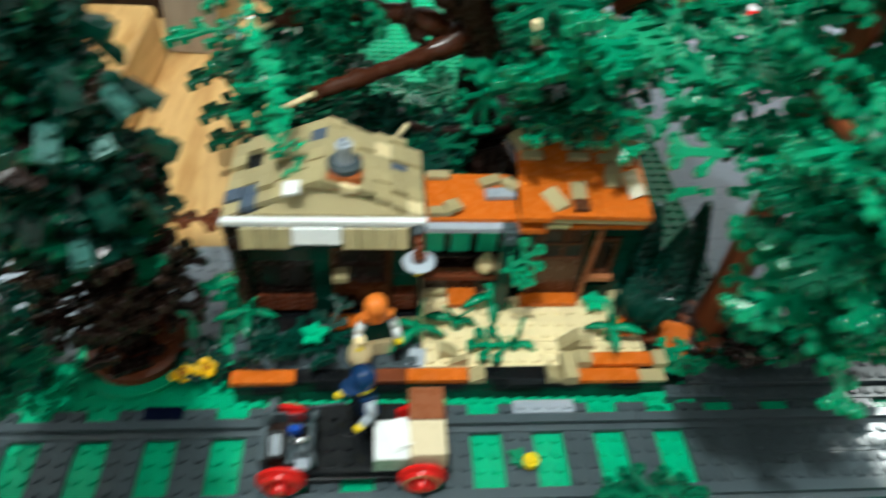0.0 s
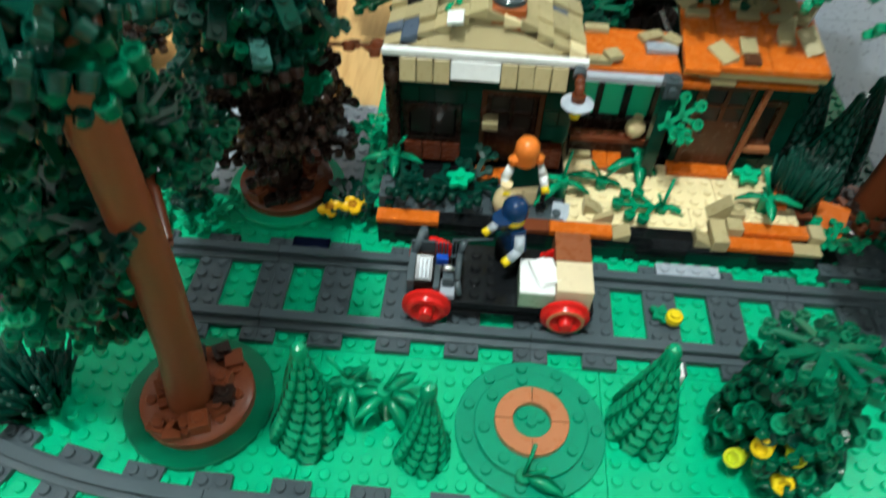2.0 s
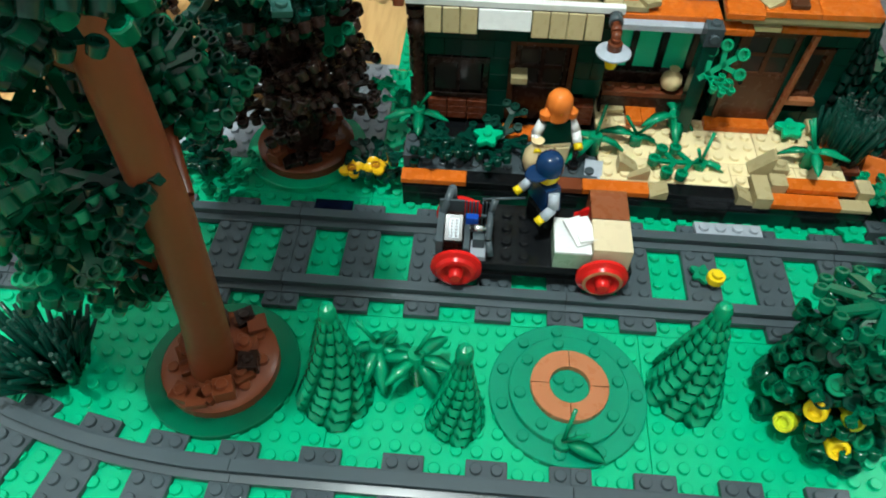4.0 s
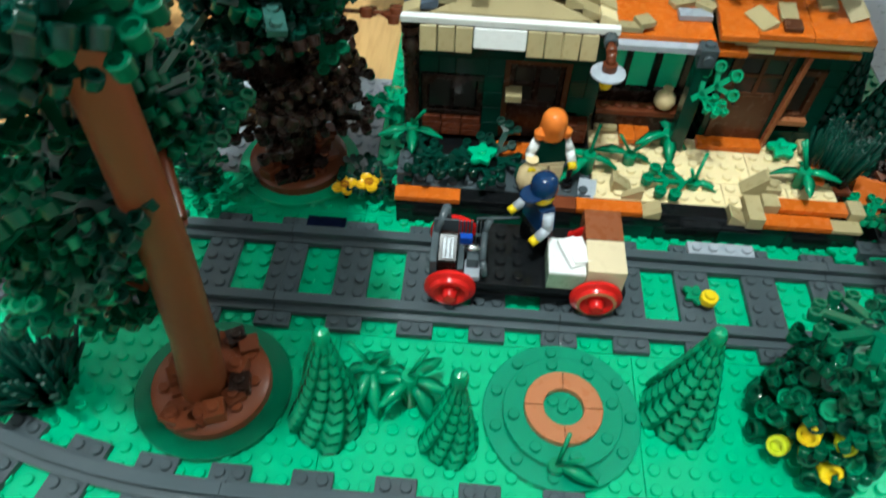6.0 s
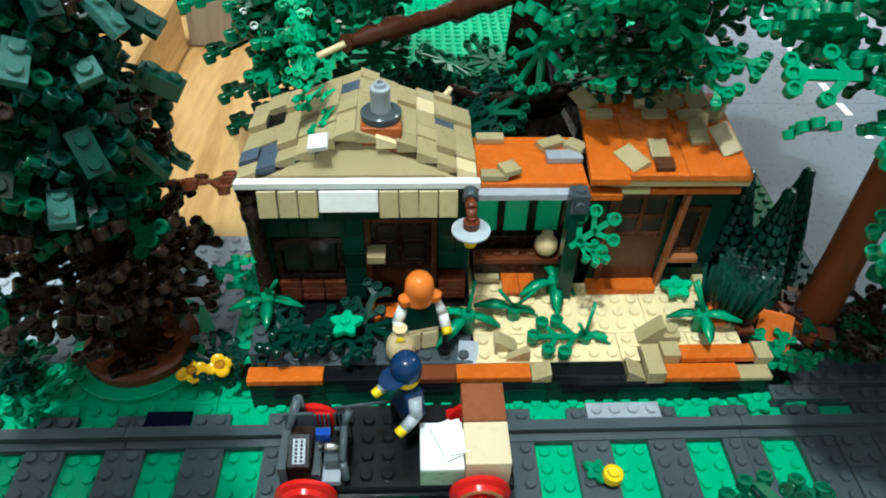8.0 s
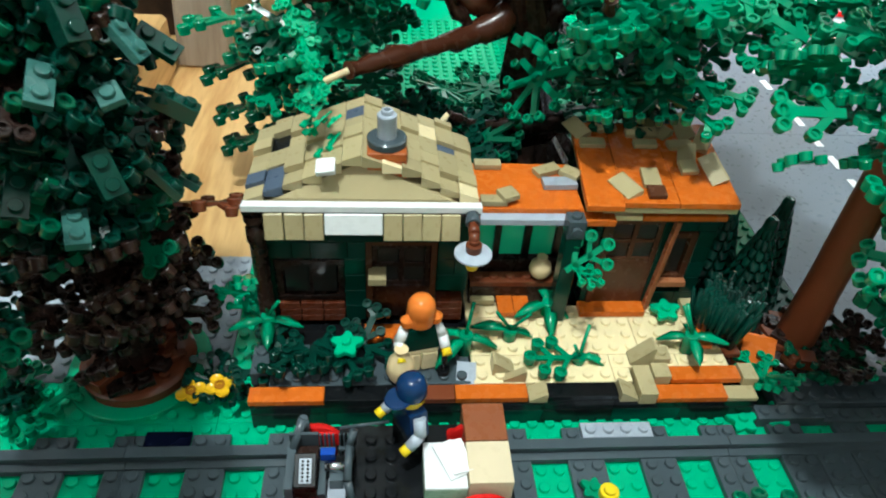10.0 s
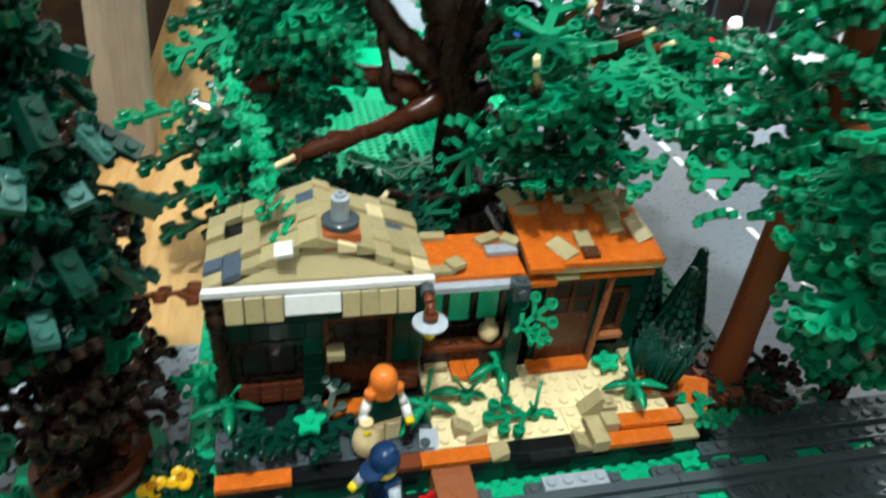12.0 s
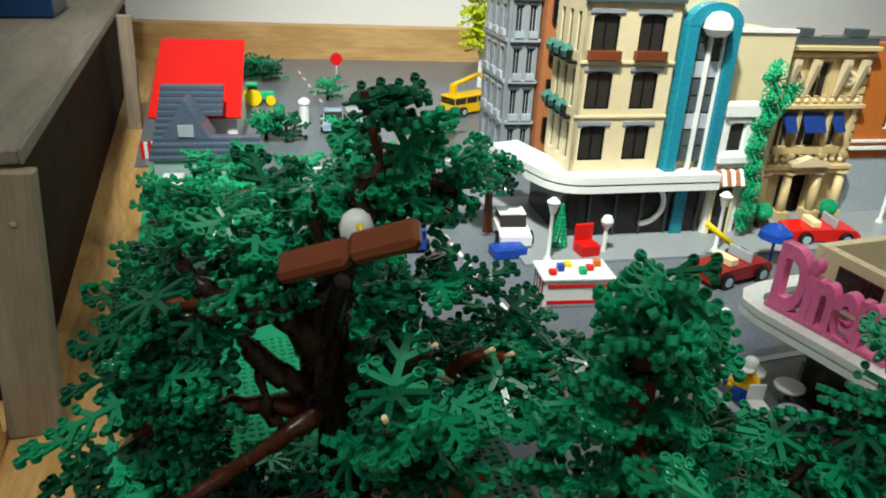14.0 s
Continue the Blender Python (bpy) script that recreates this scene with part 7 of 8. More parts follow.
for z in (0.083, 0.163):
    for i in range(10):
        part("baluster", Geo().turn([(0.0022, 0), (0.0034, 0.003), (0.0018, 0.007), (0.0030, 0.010), (0, 0.010)], 8, 0, ((1.0 + 1.42 * i) * U, -0.9 * U, z)), CREAM if i % 2 else STONE, bank)
for k, x in enumerate((-0.25, 13.75)):
    for i in range(11):
        w = 1.5 if i % 2 else 1.1
        part("quoin", Geo().box((x if k == 0 else 15.25 - w) * U, (x + w if k == 0 else 15.25) * U, -0.5 * U, -0.01 * U, 0.086 + 0.0125 * i, 0.0965 + 0.0125 * i, 0.0012), STONE if i % 3 else CREAM, bank)
for x in (3.0, 12.0):
    part("rosette", Geo().turn([(0.011, 0), (0.011, 0.003), (0.007, 0.005), (0.004, 0.004), (0, 0.007)], 14, 0, (0, 0, 0), Matrix.Translation((x * U, -0.02 * U, 0.193)) @ Matrix.Rotation(radians(90), 4, "X")), CREAM, bank, "round moulded rosette")
part("door_hood", Geo().prism([(-0.026, 0), (0.026, 0), (0.026, 0.004), (0, 0.013), (-0.026, 0.004)], -0.006, 0.006, 0, Matrix.Translation((7.3 * U, -2.2 * U, 0.0815))), CREAM, bank, "low gabled hood over the door")

orange_house = thing("orange_building", "orange building over a pale blue-grey ground floor", "building", TOWN @ Matrix.Translation((49.8 * U, 8.0 * U, 0)))
holed_wall(orange_house, 0, 12, 0, 1, 0.085, 0.24, [(5, 7, 0.125, 0.165), (8.6, 10.6, 0.125, 0.165)], BURNT)
part("ground_wall", Geo().plainbox(0, 12 * U, 0.1 * U, 1.1 * U, 0.004, 0.0848), LTGREY, orange_house)
part("core", Geo().plainbox(0, 12 * U, 1.5 * U, 12 * U, 0.004, 0.235), DKBROWN, orange_house)
for a in (5, 8.6):
    town_window(orange_house, a, a + 2.0, 0.15, 0.125, 0.165, WHITE, DARKPANE, False, WHITE, None, 1)
part("string_course", Geo().box(-0.2 * U, 12.2 * U, -0.8 * U, -0.02 * U, 0.098, 0.102).box(-0.2 * U, 12.2 * U, -0.6 * U, -0.02 * U, 0.108, 0.111), WHITE, orange_house)

grey_house = thing("grey_building", "light grey terraced building with tall white windows", "building", TOWN @ Matrix.Translation((3.0 * U, 38.0 * U, 0)) @ Matrix.Diagonal((0.56, 1, 1, 1)))
GH = [(a, a + 2.2, z, z + 0.042) for z in (0.02, 0.082, 0.146, 0.21, 0.27) for a in (1.2, 5.6)]
holed_wall(grey_house, 0, 9, 0, 0.9, 0.004, 0.34, GH, MIDGREY)
for a, b, z0, z1 in GH:
    town_window(grey_house, a, b, 0.1, z0, z1, LTGREY, DARKPANE, True, DKGREY, LTGREY, 1)
part("core", Geo().plainbox(0, 9 * U, 1.3 * U, 16 * U, 0.004, 0.335), LTGREY, grey_house)
part("roof", Geo().box(-0.4 * U, 9.4 * U, -0.8 * U, 16.2 * U, 0.3405, 0.352, 0.002), DKGREY, grey_house)
for z in (0.07, 0.135, 0.198, 0.26):
    part("cornice", Geo().box(-0.3 * U, 9.3 * U, -0.7 * U, -0.02 * U, z, z + 0.005), LTGREY, grey_house)
grey_side = thing("side_wall", "", "", Matrix.Translation((-0.05 * U, 15.5 * U, 0)) @ Matrix.Rotation(radians(-90), 4, "Z"))
grey_side.parent = grey_house
GS = [(a, a + 2.2, z, z + 0.042) for z in (0.02, 0.082, 0.146, 0.21, 0.27) for a in (2.0, 6.6, 11.2)]
holed_wall(grey_side, 0, 15.4, -0.9, -0.02, 0.004, 0.34, GS, MIDGREY)
for a, b, z0, z1 in GS:
    town_window(grey_side, a, b, -0.8, z0, z1, LTGREY, DARKPANE, True, WHITE, LTGREY, 1)
for z in (0.07, 0.135, 0.198, 0.26):
    part("cornice", Geo().box(0, 15.4 * U, -1.6 * U, -0.91 * U, z, z + 0.005), LTGREY, grey_side)
brick_strip = thing("brown_building", "orange-brown strip building between the facades", "building", TOWN @ Matrix.Translation((8.4 * U, 36.0 * U, 0)))
part("wall", Geo().plainbox(0, 5 * U, 0, 10 * U, 0.004, 0.30), NOUGAT, brick_strip)
for z in (0.05, 0.11, 0.17, 0.23):
    part("window_bay", Geo().box(1.0 * U, 3.4 * U, -0.8 * U, -0.01 * U, z, z + 0.035), BLACK, brick_strip, "black bay window")

# ---- diner with pink rooftop letters ----
diner = thing("diner", "low dark-glass diner with white roof bands", "building", DINER)
dpath = [(53.4, 8.0), (52.6, 12.0), (51.6, 18.0), (50.2, 28.5), (50.4, 31.2), (52.0, 33.0), (54.6, 33.8), (66, 34.6)]
part("roof_band", ribbon(dpath, 2.0, 0.0842, 0.0905), WHITE, diner, "white roof band")
part("roof_groove", ribbon([(x + 0.35, y - 0.3) for x, y in dpath], 1.5, 0.0906, 0.0925), BLACK, diner)
part("roof_band", ribbon(dpath, 2.0, 0.0926, 0.0995), WHITE, diner, "white roof band")
part("glass_wall", ribbon([(x + 6.0, y - 4.0) for x, y in dpath], 0.3, 0.004, 0.0841), DARKPANE, diner, "smoked glass")
part("floor", Geo().plainbox(49 * U, 66 * U, 8 * U, 33 * U, 0.0002, 0.0038), DKGREY, diner)
part("kerb", Geo().box(48.0 * U, 48.95 * U, 8 * U, 33 * U, 0.0002, 0.0050).box(48.95 * U, 66 * U, 33.05 * U, 33.9 * U, 0.0002, 0.0050), LTGREY, diner)
part("roof_deck", Geo().plainbox(54.5 * U, 66 * U, 9 * U, 32 * U, 0.080, 0.0841), ROADGREY, diner)
part("tan_wall", Geo().box(57.5 * U, 66 * U, 29.6 * U, 30.6 * U, 0.0996, 0.152).box(57.5 * U, 58.5 * U, 20 * U, 29.55 * U, 0.0996, 0.152), CREAM, diner, "cream roof house")
part("roof_house_window", Geo().box(57.3 * U, 57.49 * U, 22.5 * U, 27.5 * U, 0.108, 0.142), DKBROWN, diner, "dark brown window")
sign = thing("roof_sign", "pink rooftop sign with rounded letters", "sign", DINER @ Matrix.Translation((51.9 * U, 29.6 * U, 0.0997)) @ Matrix.Rotation(radians(-81), 4, "Z"))
letters = bpy.data.curves.new("letters", "FONT")
letters.body, letters.size, letters.extrude, letters.bevel_depth, letters.offset, letters.space_character = "Diner", 0.068, 0.004, 0.0006, 0.0018, 0.92
letters_ob = new("letters", letters)
letters_ob.matrix_basis = Matrix.Translation((0.002, 0.0, 0.006)) @ Matrix.Rotation(radians(90), 4, "X")
bpy.context.view_layer.update()
letters_me = bpy.data.meshes.new_from_object(letters_ob.evaluated_get(bpy.context.evaluated_depsgraph_get()))
bpy.data.objects.remove(letters_ob)
letters_me.materials.clear()
letters_me.materials.append(PINK)
part("letters", letters_me, PINK, sign, "pink rounded letters", Matrix.Translation((0.002, 0.0, 0.006)) @ Matrix.Rotation(radians(90), 4, "X") @ Matrix.Diagonal((0.56, 1.25, 1, 1)))
part("rail", Geo().box(0.0, 0.098, -0.0042, 0.0042, 0.0, 0.0055, 0.001), PINK, sign)


# ---- street furniture, vehicles and planting ----
def street_lamp(x, y, h=0.105):
    t = thing("street_lamp", "white toy street lamp with a square lantern", "street lamp", Matrix.Translation((x * U, y * U, 0.0)) @ BIG, "street lamps")
    part("post", Geo().turn([(0.006, 0), (0.005, 0.006), (0.0024, 0.010), (0.0022, h - 0.02), (0.004, h - 0.017)], 10), WHITE, t)
    part("lantern", Geo().turn([(0.004, h - 0.0168), (0.0070, h - 0.006), (0.0080, h - 0.005), (0.0030, h), (0, h)], 8), WHITE, t)
    return t


street_lamp(51.0, 74.3, 0.080)
street_lamp(81.8, 70.6, 0.080)
street_lamp(124.9, 74.9)


def toy_car(x, y, rz, mat, label, roof=True):
    t = thing("toy_car", label, "car", Matrix.Translation((x * U, y * U, 0.0005)) @ Matrix.Rotation(radians(rz), 4, "Z") @ BIG, "parked toy cars")
    g = Geo().prism([(-0.044, 0.006), (0.044, 0.006), (0.046, 0.014), (0.040, 0.020), (0.020, 0.022), (-0.022, 0.021), (-0.044, 0.018)], -0.019, 0.019)
    part("body", g, mat, t)
    if roof:
        part("cab", Geo().prism([(-0.022, 0.0212), (0.018, 0.0222), (0.008, 0.034), (-0.016, 0.034)], -0.016, 0.016), DARKPANE, t, "smoked windows")
        part("roof", Geo().box(-0.016, 0.008, -0.0165, 0.0165, 0.0342, 0.037, 0.001), mat, t)
    else:
        part("windscreen", Geo().box(0.010, 0.013, -0.016, 0.016, 0.0222, 0.034, 0.0005), LTGREY, t)
        part("seat", Geo().box(-0.018, -0.006, -0.014, 0.014, 0.0215, 0.030, 0.001), TAN, t)
    for sx in (-0.026, 0.027):
        for sy in (-1, 1):
            w = part("wheel", Geo().turn([(0, -0.003), (0.0085, -0.003), (0.0095, -0.002), (0.0095, 0.002), (0.0085, 0.003), (0, 0.003)], 16, 0, (0, 0, 0), Matrix.Rotation(radians(90), 4, "X")), BLACK, t, "black tyre", Matrix.Translation((sx, sy * 0.0205, 0.009)))
            part("rim", Geo().cyl((0, sy * 0.0031, 0), (0, sy * 0.0036, 0), 0.0055, n=12), LTGREY, w)
    for sy in (-1, 1):
        part("headlight", Geo().cyl((0.0445, sy * 0.012, 0.013), (0.0470, sy * 0.012, 0.013), 0.0026, n=10), WHITE, t)
    return t


toy_car(77.9, 62.0, 8, DKRED, "dark red open toy car on the road", False)
toy_car(105.4, 71.4, -16, RED, "bright red toy car before the tan building", False)
toy_car(49.0, 86.1, 78, WHITE, "white and blue toy car on the street")
toy_car(41.8, 117.4, 75, STEEL, "grey-blue toy car on the far street")
solid("blue_stripe_box", Geo().box(-0.020, 0.020, -0.012, 0.012, 0.0, 0.012, 0.001), BLUE, "blue toy trailer on the street", "trailer", Matrix.Translation((45.6 * U, 78.6 * U, 0.0005)) @ BIG)
solid("blue_parasol", Geo().turn([(0.002, 0), (0.002, 0.038), (0.024, 0.036), (0.022, 0.046), (0.010, 0.056), (0, 0.058)], 10), BLUE, "bright blue toy parasol on the pavement", "parasol", Matrix.Translation((88.8 * U, 64.9 * U, 0.004)) @ Matrix.Scale(0.95, 4))
solid("blue_barrel", Geo().turn([(0.014, 0), (0.016, 0.006), (0.016, 0.026), (0.012, 0.030), (0, 0.030)], 14), BLUE, "bright blue toy barrel by the diner", "barrel", Matrix.Translation((73.4 * U, 49.1 * U, 0.0005)) @ BIG)
boom = thing("yellow_boom", "yellow toy crane boom over the red car", "crane", Matrix.Translation((83.2 * U, 66.4 * U, 0.0005)) @ BIG)
part("base", Geo().box(-0.012, 0.012, -0.010, 0.010, 0, 0.016, 0.001), DKGREY, boom)
part("arm", Geo().cyl((0, 0, 0.016), (-0.045, 0.012, 0.050), 0.0032, n=8).cyl((0, 0, 0.016), (0.012, -0.006, 0.008), 0.0032, n=8), YELLOW, boom)

kiosk = thing("kiosk", "white toy kiosk with red stripes and a red seat", "kiosk", Matrix.Translation((43.2 * U, 60.2 * U, 0.0005)) @ BIG @ Matrix.Rotation(radians(-11), 4, "Z"))
part("counter", Geo().box(0, 9 * U, 0, 5 * U, 0, 0.030, 0.001), WHITE, kiosk)
part("counter_top", Geo().box(-0.3 * U, 9.3 * U, -0.3 * U, 5.3 * U, 0.0302, 0.0335, 0.001), WHITE, kiosk)
for i in range(4):
    part("stripe", Geo().box(-0.06 * U, -0.01 * U, (0.4 + 1.2 * i) * U, (1.0 + 1.2 * i) * U, 0.002, 0.029), RED if i % 2 == 0 else DKGREY, kiosk, "red stripe")
part("band", Geo().box(0.5 * U, 8.5 * U, -0.12 * U, -0.01 * U, 0.004, 0.008).box(0.5 * U, 8.5 * U, -0.12 * U, -0.01 * U, 0.022, 0.026), RED, kiosk, "red band")
for i, m in enumerate((RED, BLUE, YELLOW, GREEN, RED, ORANGE)):
    part("small_brick", Geo().box((0.8 + 1.3 * i) * U, (1.7 + 1.3 * i) * U, (0.6 + 1.1 * (i % 3)) * U, (1.6 + 1.1 * (i % 3)) * U, 0.0337, 0.0385 + 0.002 * (i % 2), 0.0005), m, kiosk, "small coloured brick")
for i, m in enumerate((BLUE, RED, BLUE, YELLOW)):
    part("panel", Geo().box((1.0 + 1.8 * i) * U, (2.0 + 1.8 * i) * U, 5.31 * U, 5.5 * U, 0.020, 0.030), m, kiosk)
solid("red_chair", Geo().box(-0.012, 0.012, -0.010, 0.010, 0, 0.014, 0.001).box(-0.012, 0.012, 0.0102, 0.014, 0, 0.034, 0.001), RED, "bright red toy chair on the pavement", "chair", Matrix.Translation((58.8 * U, 75.0 * U, 0.004)) @ BIG)
solid("white_post_ball", Geo().turn([(0.003, 0), (0.0025, 0.030), (0.006, 0.033), (0.0075, 0.039), (0.005, 0.045), (0, 0.047)], 12), WHITE, "white ball lamp on a short post", "lamp", Matrix.Translation((62.2 * U, 75.3 * U, 0.004)) @ BIG)
for x, y in ((98.4, 78.3), (113.3, 77.4)):
    t = thing("round_shrub", "clipped round green toy shrub in a tub", "shrub", Matrix.Translation((x * U, y * U, 0.004)) @ BIG)
    part("tub", Geo().turn([(0.008, 0), (0.010, 0.010), (0, 0.010)], 10), DKBROWN, t)
    for i in range(26):
        a, z = i * 2.4, 1 - 2 * (i + 0.5) / 26
        rr_ = math.sqrt(1 - z * z)
        part("leaf", leaf_mesh("star", GREEN), GREEN, t, "", Matrix.Translation((0.010 * rr_ * math.cos(a), 0.010 * rr_ * math.sin(a), 0.022 + 0.010 * z)) @ Vector((rr_ * math.cos(a), rr_ * math.sin(a), z)).to_track_quat("Z", "Y").to_matrix().to_4x4() @ Matrix.Scale(0.25, 4))
pine(55.6, 79.4, 8.3, 1.9, LEAF, "slim green toy pine before the shop")
pine(39.8, 93.9, 9.0, 2.2, DKLEAF, "dark green toy pine by the street")

# blossom tree, white blossoms
street_tree = thing("street_tree", "dark leafy toy tree beside the street", "tree")
part("trunk", tube([(46.1, 89.2, 0, 0.9), (45.9, 89.2, 8, 0.7), (45.4, 89.5, 14, 0.45)], 8), BROWN, street_tree)
rr = random.Random(51)
for i in range(36):
    a = i * 137.5
    q = rr.uniform(0.3, 2.2)
    put_leaf(street_tree, rr.choice(("long", "short")), DKLEAF, 45.7 + q * math.cos(radians(a)), 89.2 + q * math.sin(radians(a)), 8.7 + 7.0 * i / 36, a, rr.uniform(-25, 20), rr.uniform(-30, 30), 0.9)
lime_tree = thing("lime_tree", "lime yellow toy tree with a pale trunk", "tree")
part("trunk", tube([(93, 215, 0, 0.9), (93, 215, 15, 0.7), (93.6, 215, 27, 0.4)], 8), WHITE, lime_tree)
for i in range(70):
    a = i * 137.5
    q = rr.uniform(0.3, 2.6) * (1 - 0.5 * i / 70)
    put_leaf(lime_tree, rr.choice(("long", "short", "star")), LIME, 93 + 1.7 * q * math.cos(radians(a)), 215 + 1.7 * q * math.sin(radians(a)), 13 + 23 * i / 70, a, rr.uniform(-20, 30), rr.uniform(-30, 30), 1.25)

# house with the red roof and its grey-blue neighbour
red_house = thing("red_roof_house", "toy house with a large plain red roof", "house", Matrix.Translation((-14.1 * U, 156.0 * U, 0)) @ BIG @ Matrix.Rotation(radians(-8), 4, "Z"))
part("wall", Geo().plainbox(0.8 * U, 17.2 * U, 2.5 * U, 26 * U, 0.0, 0.046), WHITE, red_house)
part("roof", Geo().box(0, 18.4 * U, 0, 27 * U, -0.002, 0.002, 0.0006), RED, red_house, "plain red roof sheet", Matrix.Translation((0, 0, 0.049)) @ Matrix.Rotation(radians(27), 4, "X"))
part("gable", Geo().prism([(0, 0), (23 * U, 0), (23 * U, 0.090)], 0, 16.4 * U, 0, Matrix(((0, 1, 0, 0.8 * U), (1, 0, 0, 2.4 * U), (0, 0, 1, 0.0462), (0, 0, 0, 1)))), WHITE, red_house)
blue_house = thing("blue_grey_house", "low toy house with a stepped grey-blue roof and dormer", "house", Matrix.Translation((-13.2 * U, 133.1 * U, 0)) @ BIG @ Matrix.Rotation(radians(-8), 4, "Z"))
part("wall", Geo().plainbox(0.5 * U, 19 * U, 1 * U, 13 * U, 0.0, 0.022), LTGREY, blue_house)
for i in range(7):
    part("roof_course", Geo().box(-0.2 * U, (19.5 if i < 4 else 12 - 0.8 * i) * U, (0.4 + 1.7 * i) * U, (2.6 + 1.7 * i) * U, 0.0225 + 0.0062 * i, 0.0285 + 0.0062 * i, 0.0008), STEEL, blue_house)
part("dormer", Geo().prism([(-0.036, 0), (0.036, 0), (0.0, 0.062)], 0, 0.06, 0, Matrix.Translation((6 * U, 5.5 * U, 0.042))), STEEL, blue_house)
for i in range(5):
    part("roof_course", Geo().box(-0.2 * U, 12 * U, (12.3 + 1.5 * i) * U, (14.3 + 1.5 * i) * U, 0.0662 + 0.0075 * i, 0.0735 + 0.0075 * i, 0.0008), STEEL, blue_house)
part("dormer_window", Geo().box(4.6 * U, 7.4 * U, 5.2 * U, 5.49 * U, 0.048, 0.066), LTGREY, blue_house)
red_white = thing("striped_barrier", "red and white striped toy barrier", "barrier", Matrix.Translation((-14.9 * U, 147.1 * U, 0.0004)) @ BIG)
for i in range(5):
    part("stripe", Geo().box(-0.006 + 0.0055 * i, -0.0008 + 0.0055 * i, -0.004, 0.004, 0, 0.026, 0.0005), RED if i % 2 == 0 else WHITE, red_white)
for k, (x, y, num, mat) in enumerate(((13.0, 158.0, 20, LEAF), (17.9, 155.9, 14, DKLEAF), (6.4, 127.8, 16, LEAF), (-3.0, 107.4, 18, LEAF), (6.0, 98.0, 16, DKLEAF), (-7.5, 83.6, 16, LEAF), (1.2, 74.6, 14, LEAF), (-8.5, 64.0, 14, DKLEAF), (36.2, 200.9, 12, LEAF), (46.2, 186.5, 12, DKLEAF), (14.1, 58.6, 14, LEAF), (31.4, 149.2, 10, LEAF), (58.9, 153.9, 10, DKLEAF), (-9.1, 101.4, 18, LEAF), (-2.4, 116.9, 18, LEAF), (14.9, 112.4, 20, LEAF), (21.2, 105.1, 18, DKLEAF), (26.5, 120.9, 18, LEAF), (35.9, 112.4, 16, LEAF), (16.8, 73.5, 18, LEAF), (6.9, 85.1, 18, LEAF), (21.1, 68.9, 16, DKLEAF), (-10.6, 73.5, 16, LEAF))):
    t = thing("park_shrub", "green leafy toy shrub in the park", "shrub", Matrix.Translation((x * U, y * U, 0.0)) @ BIG, "park shrubs")
    r3 = random.Random(k)
    part("stem", Geo().cyl((0, 0, 0), (0, 0, 3.4 * U), 0.5 * U, 0.3 * U, 8), DKBROWN, t)
    for i in range(num):
        put_leaf(t, r3.choice(("long", "short", "star")), mat, r3.uniform(-1.2, 1.2), r3.uniform(-1.2, 1.2), 1.2 + (4.2 + 2.6 * (k > 12)) * i / num, 137 * i, r3.uniform(-10, 40), r3.uniform(-20, 20), 0.9)
round_sign = thing("round_sign", "round red toy sign on a pole", "sign", Matrix.Translation((42.5 * U, 219.5 * U, 0.0)) @ BIG)
part("pole", Geo().cyl((0, 0, 0), (0, 0, 0.055), 0.0018, n=8), LTGREY, round_sign)
part("disc", Geo().cyl((0, -0.002, 0.066), (0, 0.002, 0.066), 0.014, n=20), RED, round_sign)
def wheels(t, xs, half, r=0.0075):
    for sx in xs:
        for sy in (-1, 1):
            w = part("wheel", Geo().turn([(0, -0.003), (r - 0.001, -0.003), (r, -0.002), (r, 0.002), (r - 0.001, 0.003), (0, 0.003)], 14, 0, (0, 0, 0), Matrix.Rotation(radians(90), 4, "X")), BLACK, t, "black tyre", Matrix.Translation((sx, sy * half, r)))
            part("rim", Geo().cyl((0, sy * 0.0031, 0), (0, sy * 0.0036, 0), r * 0.55, n=10), LTGREY, w)


def toy_van(x, y, rz, length, mat, label, category="van"):
    """A closed toy van or bus: moulded body, window band, roof and wheels."""
    t = thing("toy_" + category, label, category, Matrix.Translation((x * U, y * U, 0.0005)) @ Matrix.Rotation(radians(rz), 4, "Z") @ BIG, "parked toy vehicles")
    h = length / 2
    part("body", Geo().prism([(-h, 0.005), (h, 0.005), (h, 0.015), (h - 0.006, 0.018), (-h, 0.018)], -0.015, 0.015), mat, t)
    part("window_band", Geo().prism([(-h + 0.001, 0.0182), (h - 0.007, 0.0182), (h - 0.012, 0.0265), (-h + 0.001, 0.0265)], -0.0145, 0.0145), DARKPANE, t, "smoked windows")
    for k in range(4):
        q = -h + 0.001 + (2 * h - 0.016) * k / 3
        part("window_post", Geo().box(q, q + 0.0016, -0.0149, 0.0149, 0.0182, 0.0265), mat, t)
    part("roof", Geo().box(-h, h - 0.012, -0.0152, 0.0152, 0.0266, 0.0300, 0.001).studs([(-h + 0.006 + 0.008 * i, y0) for i in range(3) for y0 in (-0.008, 0.0, 0.008)], 0.0300, 8), mat, t)
    part("bumper", Geo().box(h, h + 0.002, -0.013, 0.013, 0.005, 0.009), DKGREY, t)
    wheels(t, (-h * 0.6, h * 0.6), 0.0165)
    return t


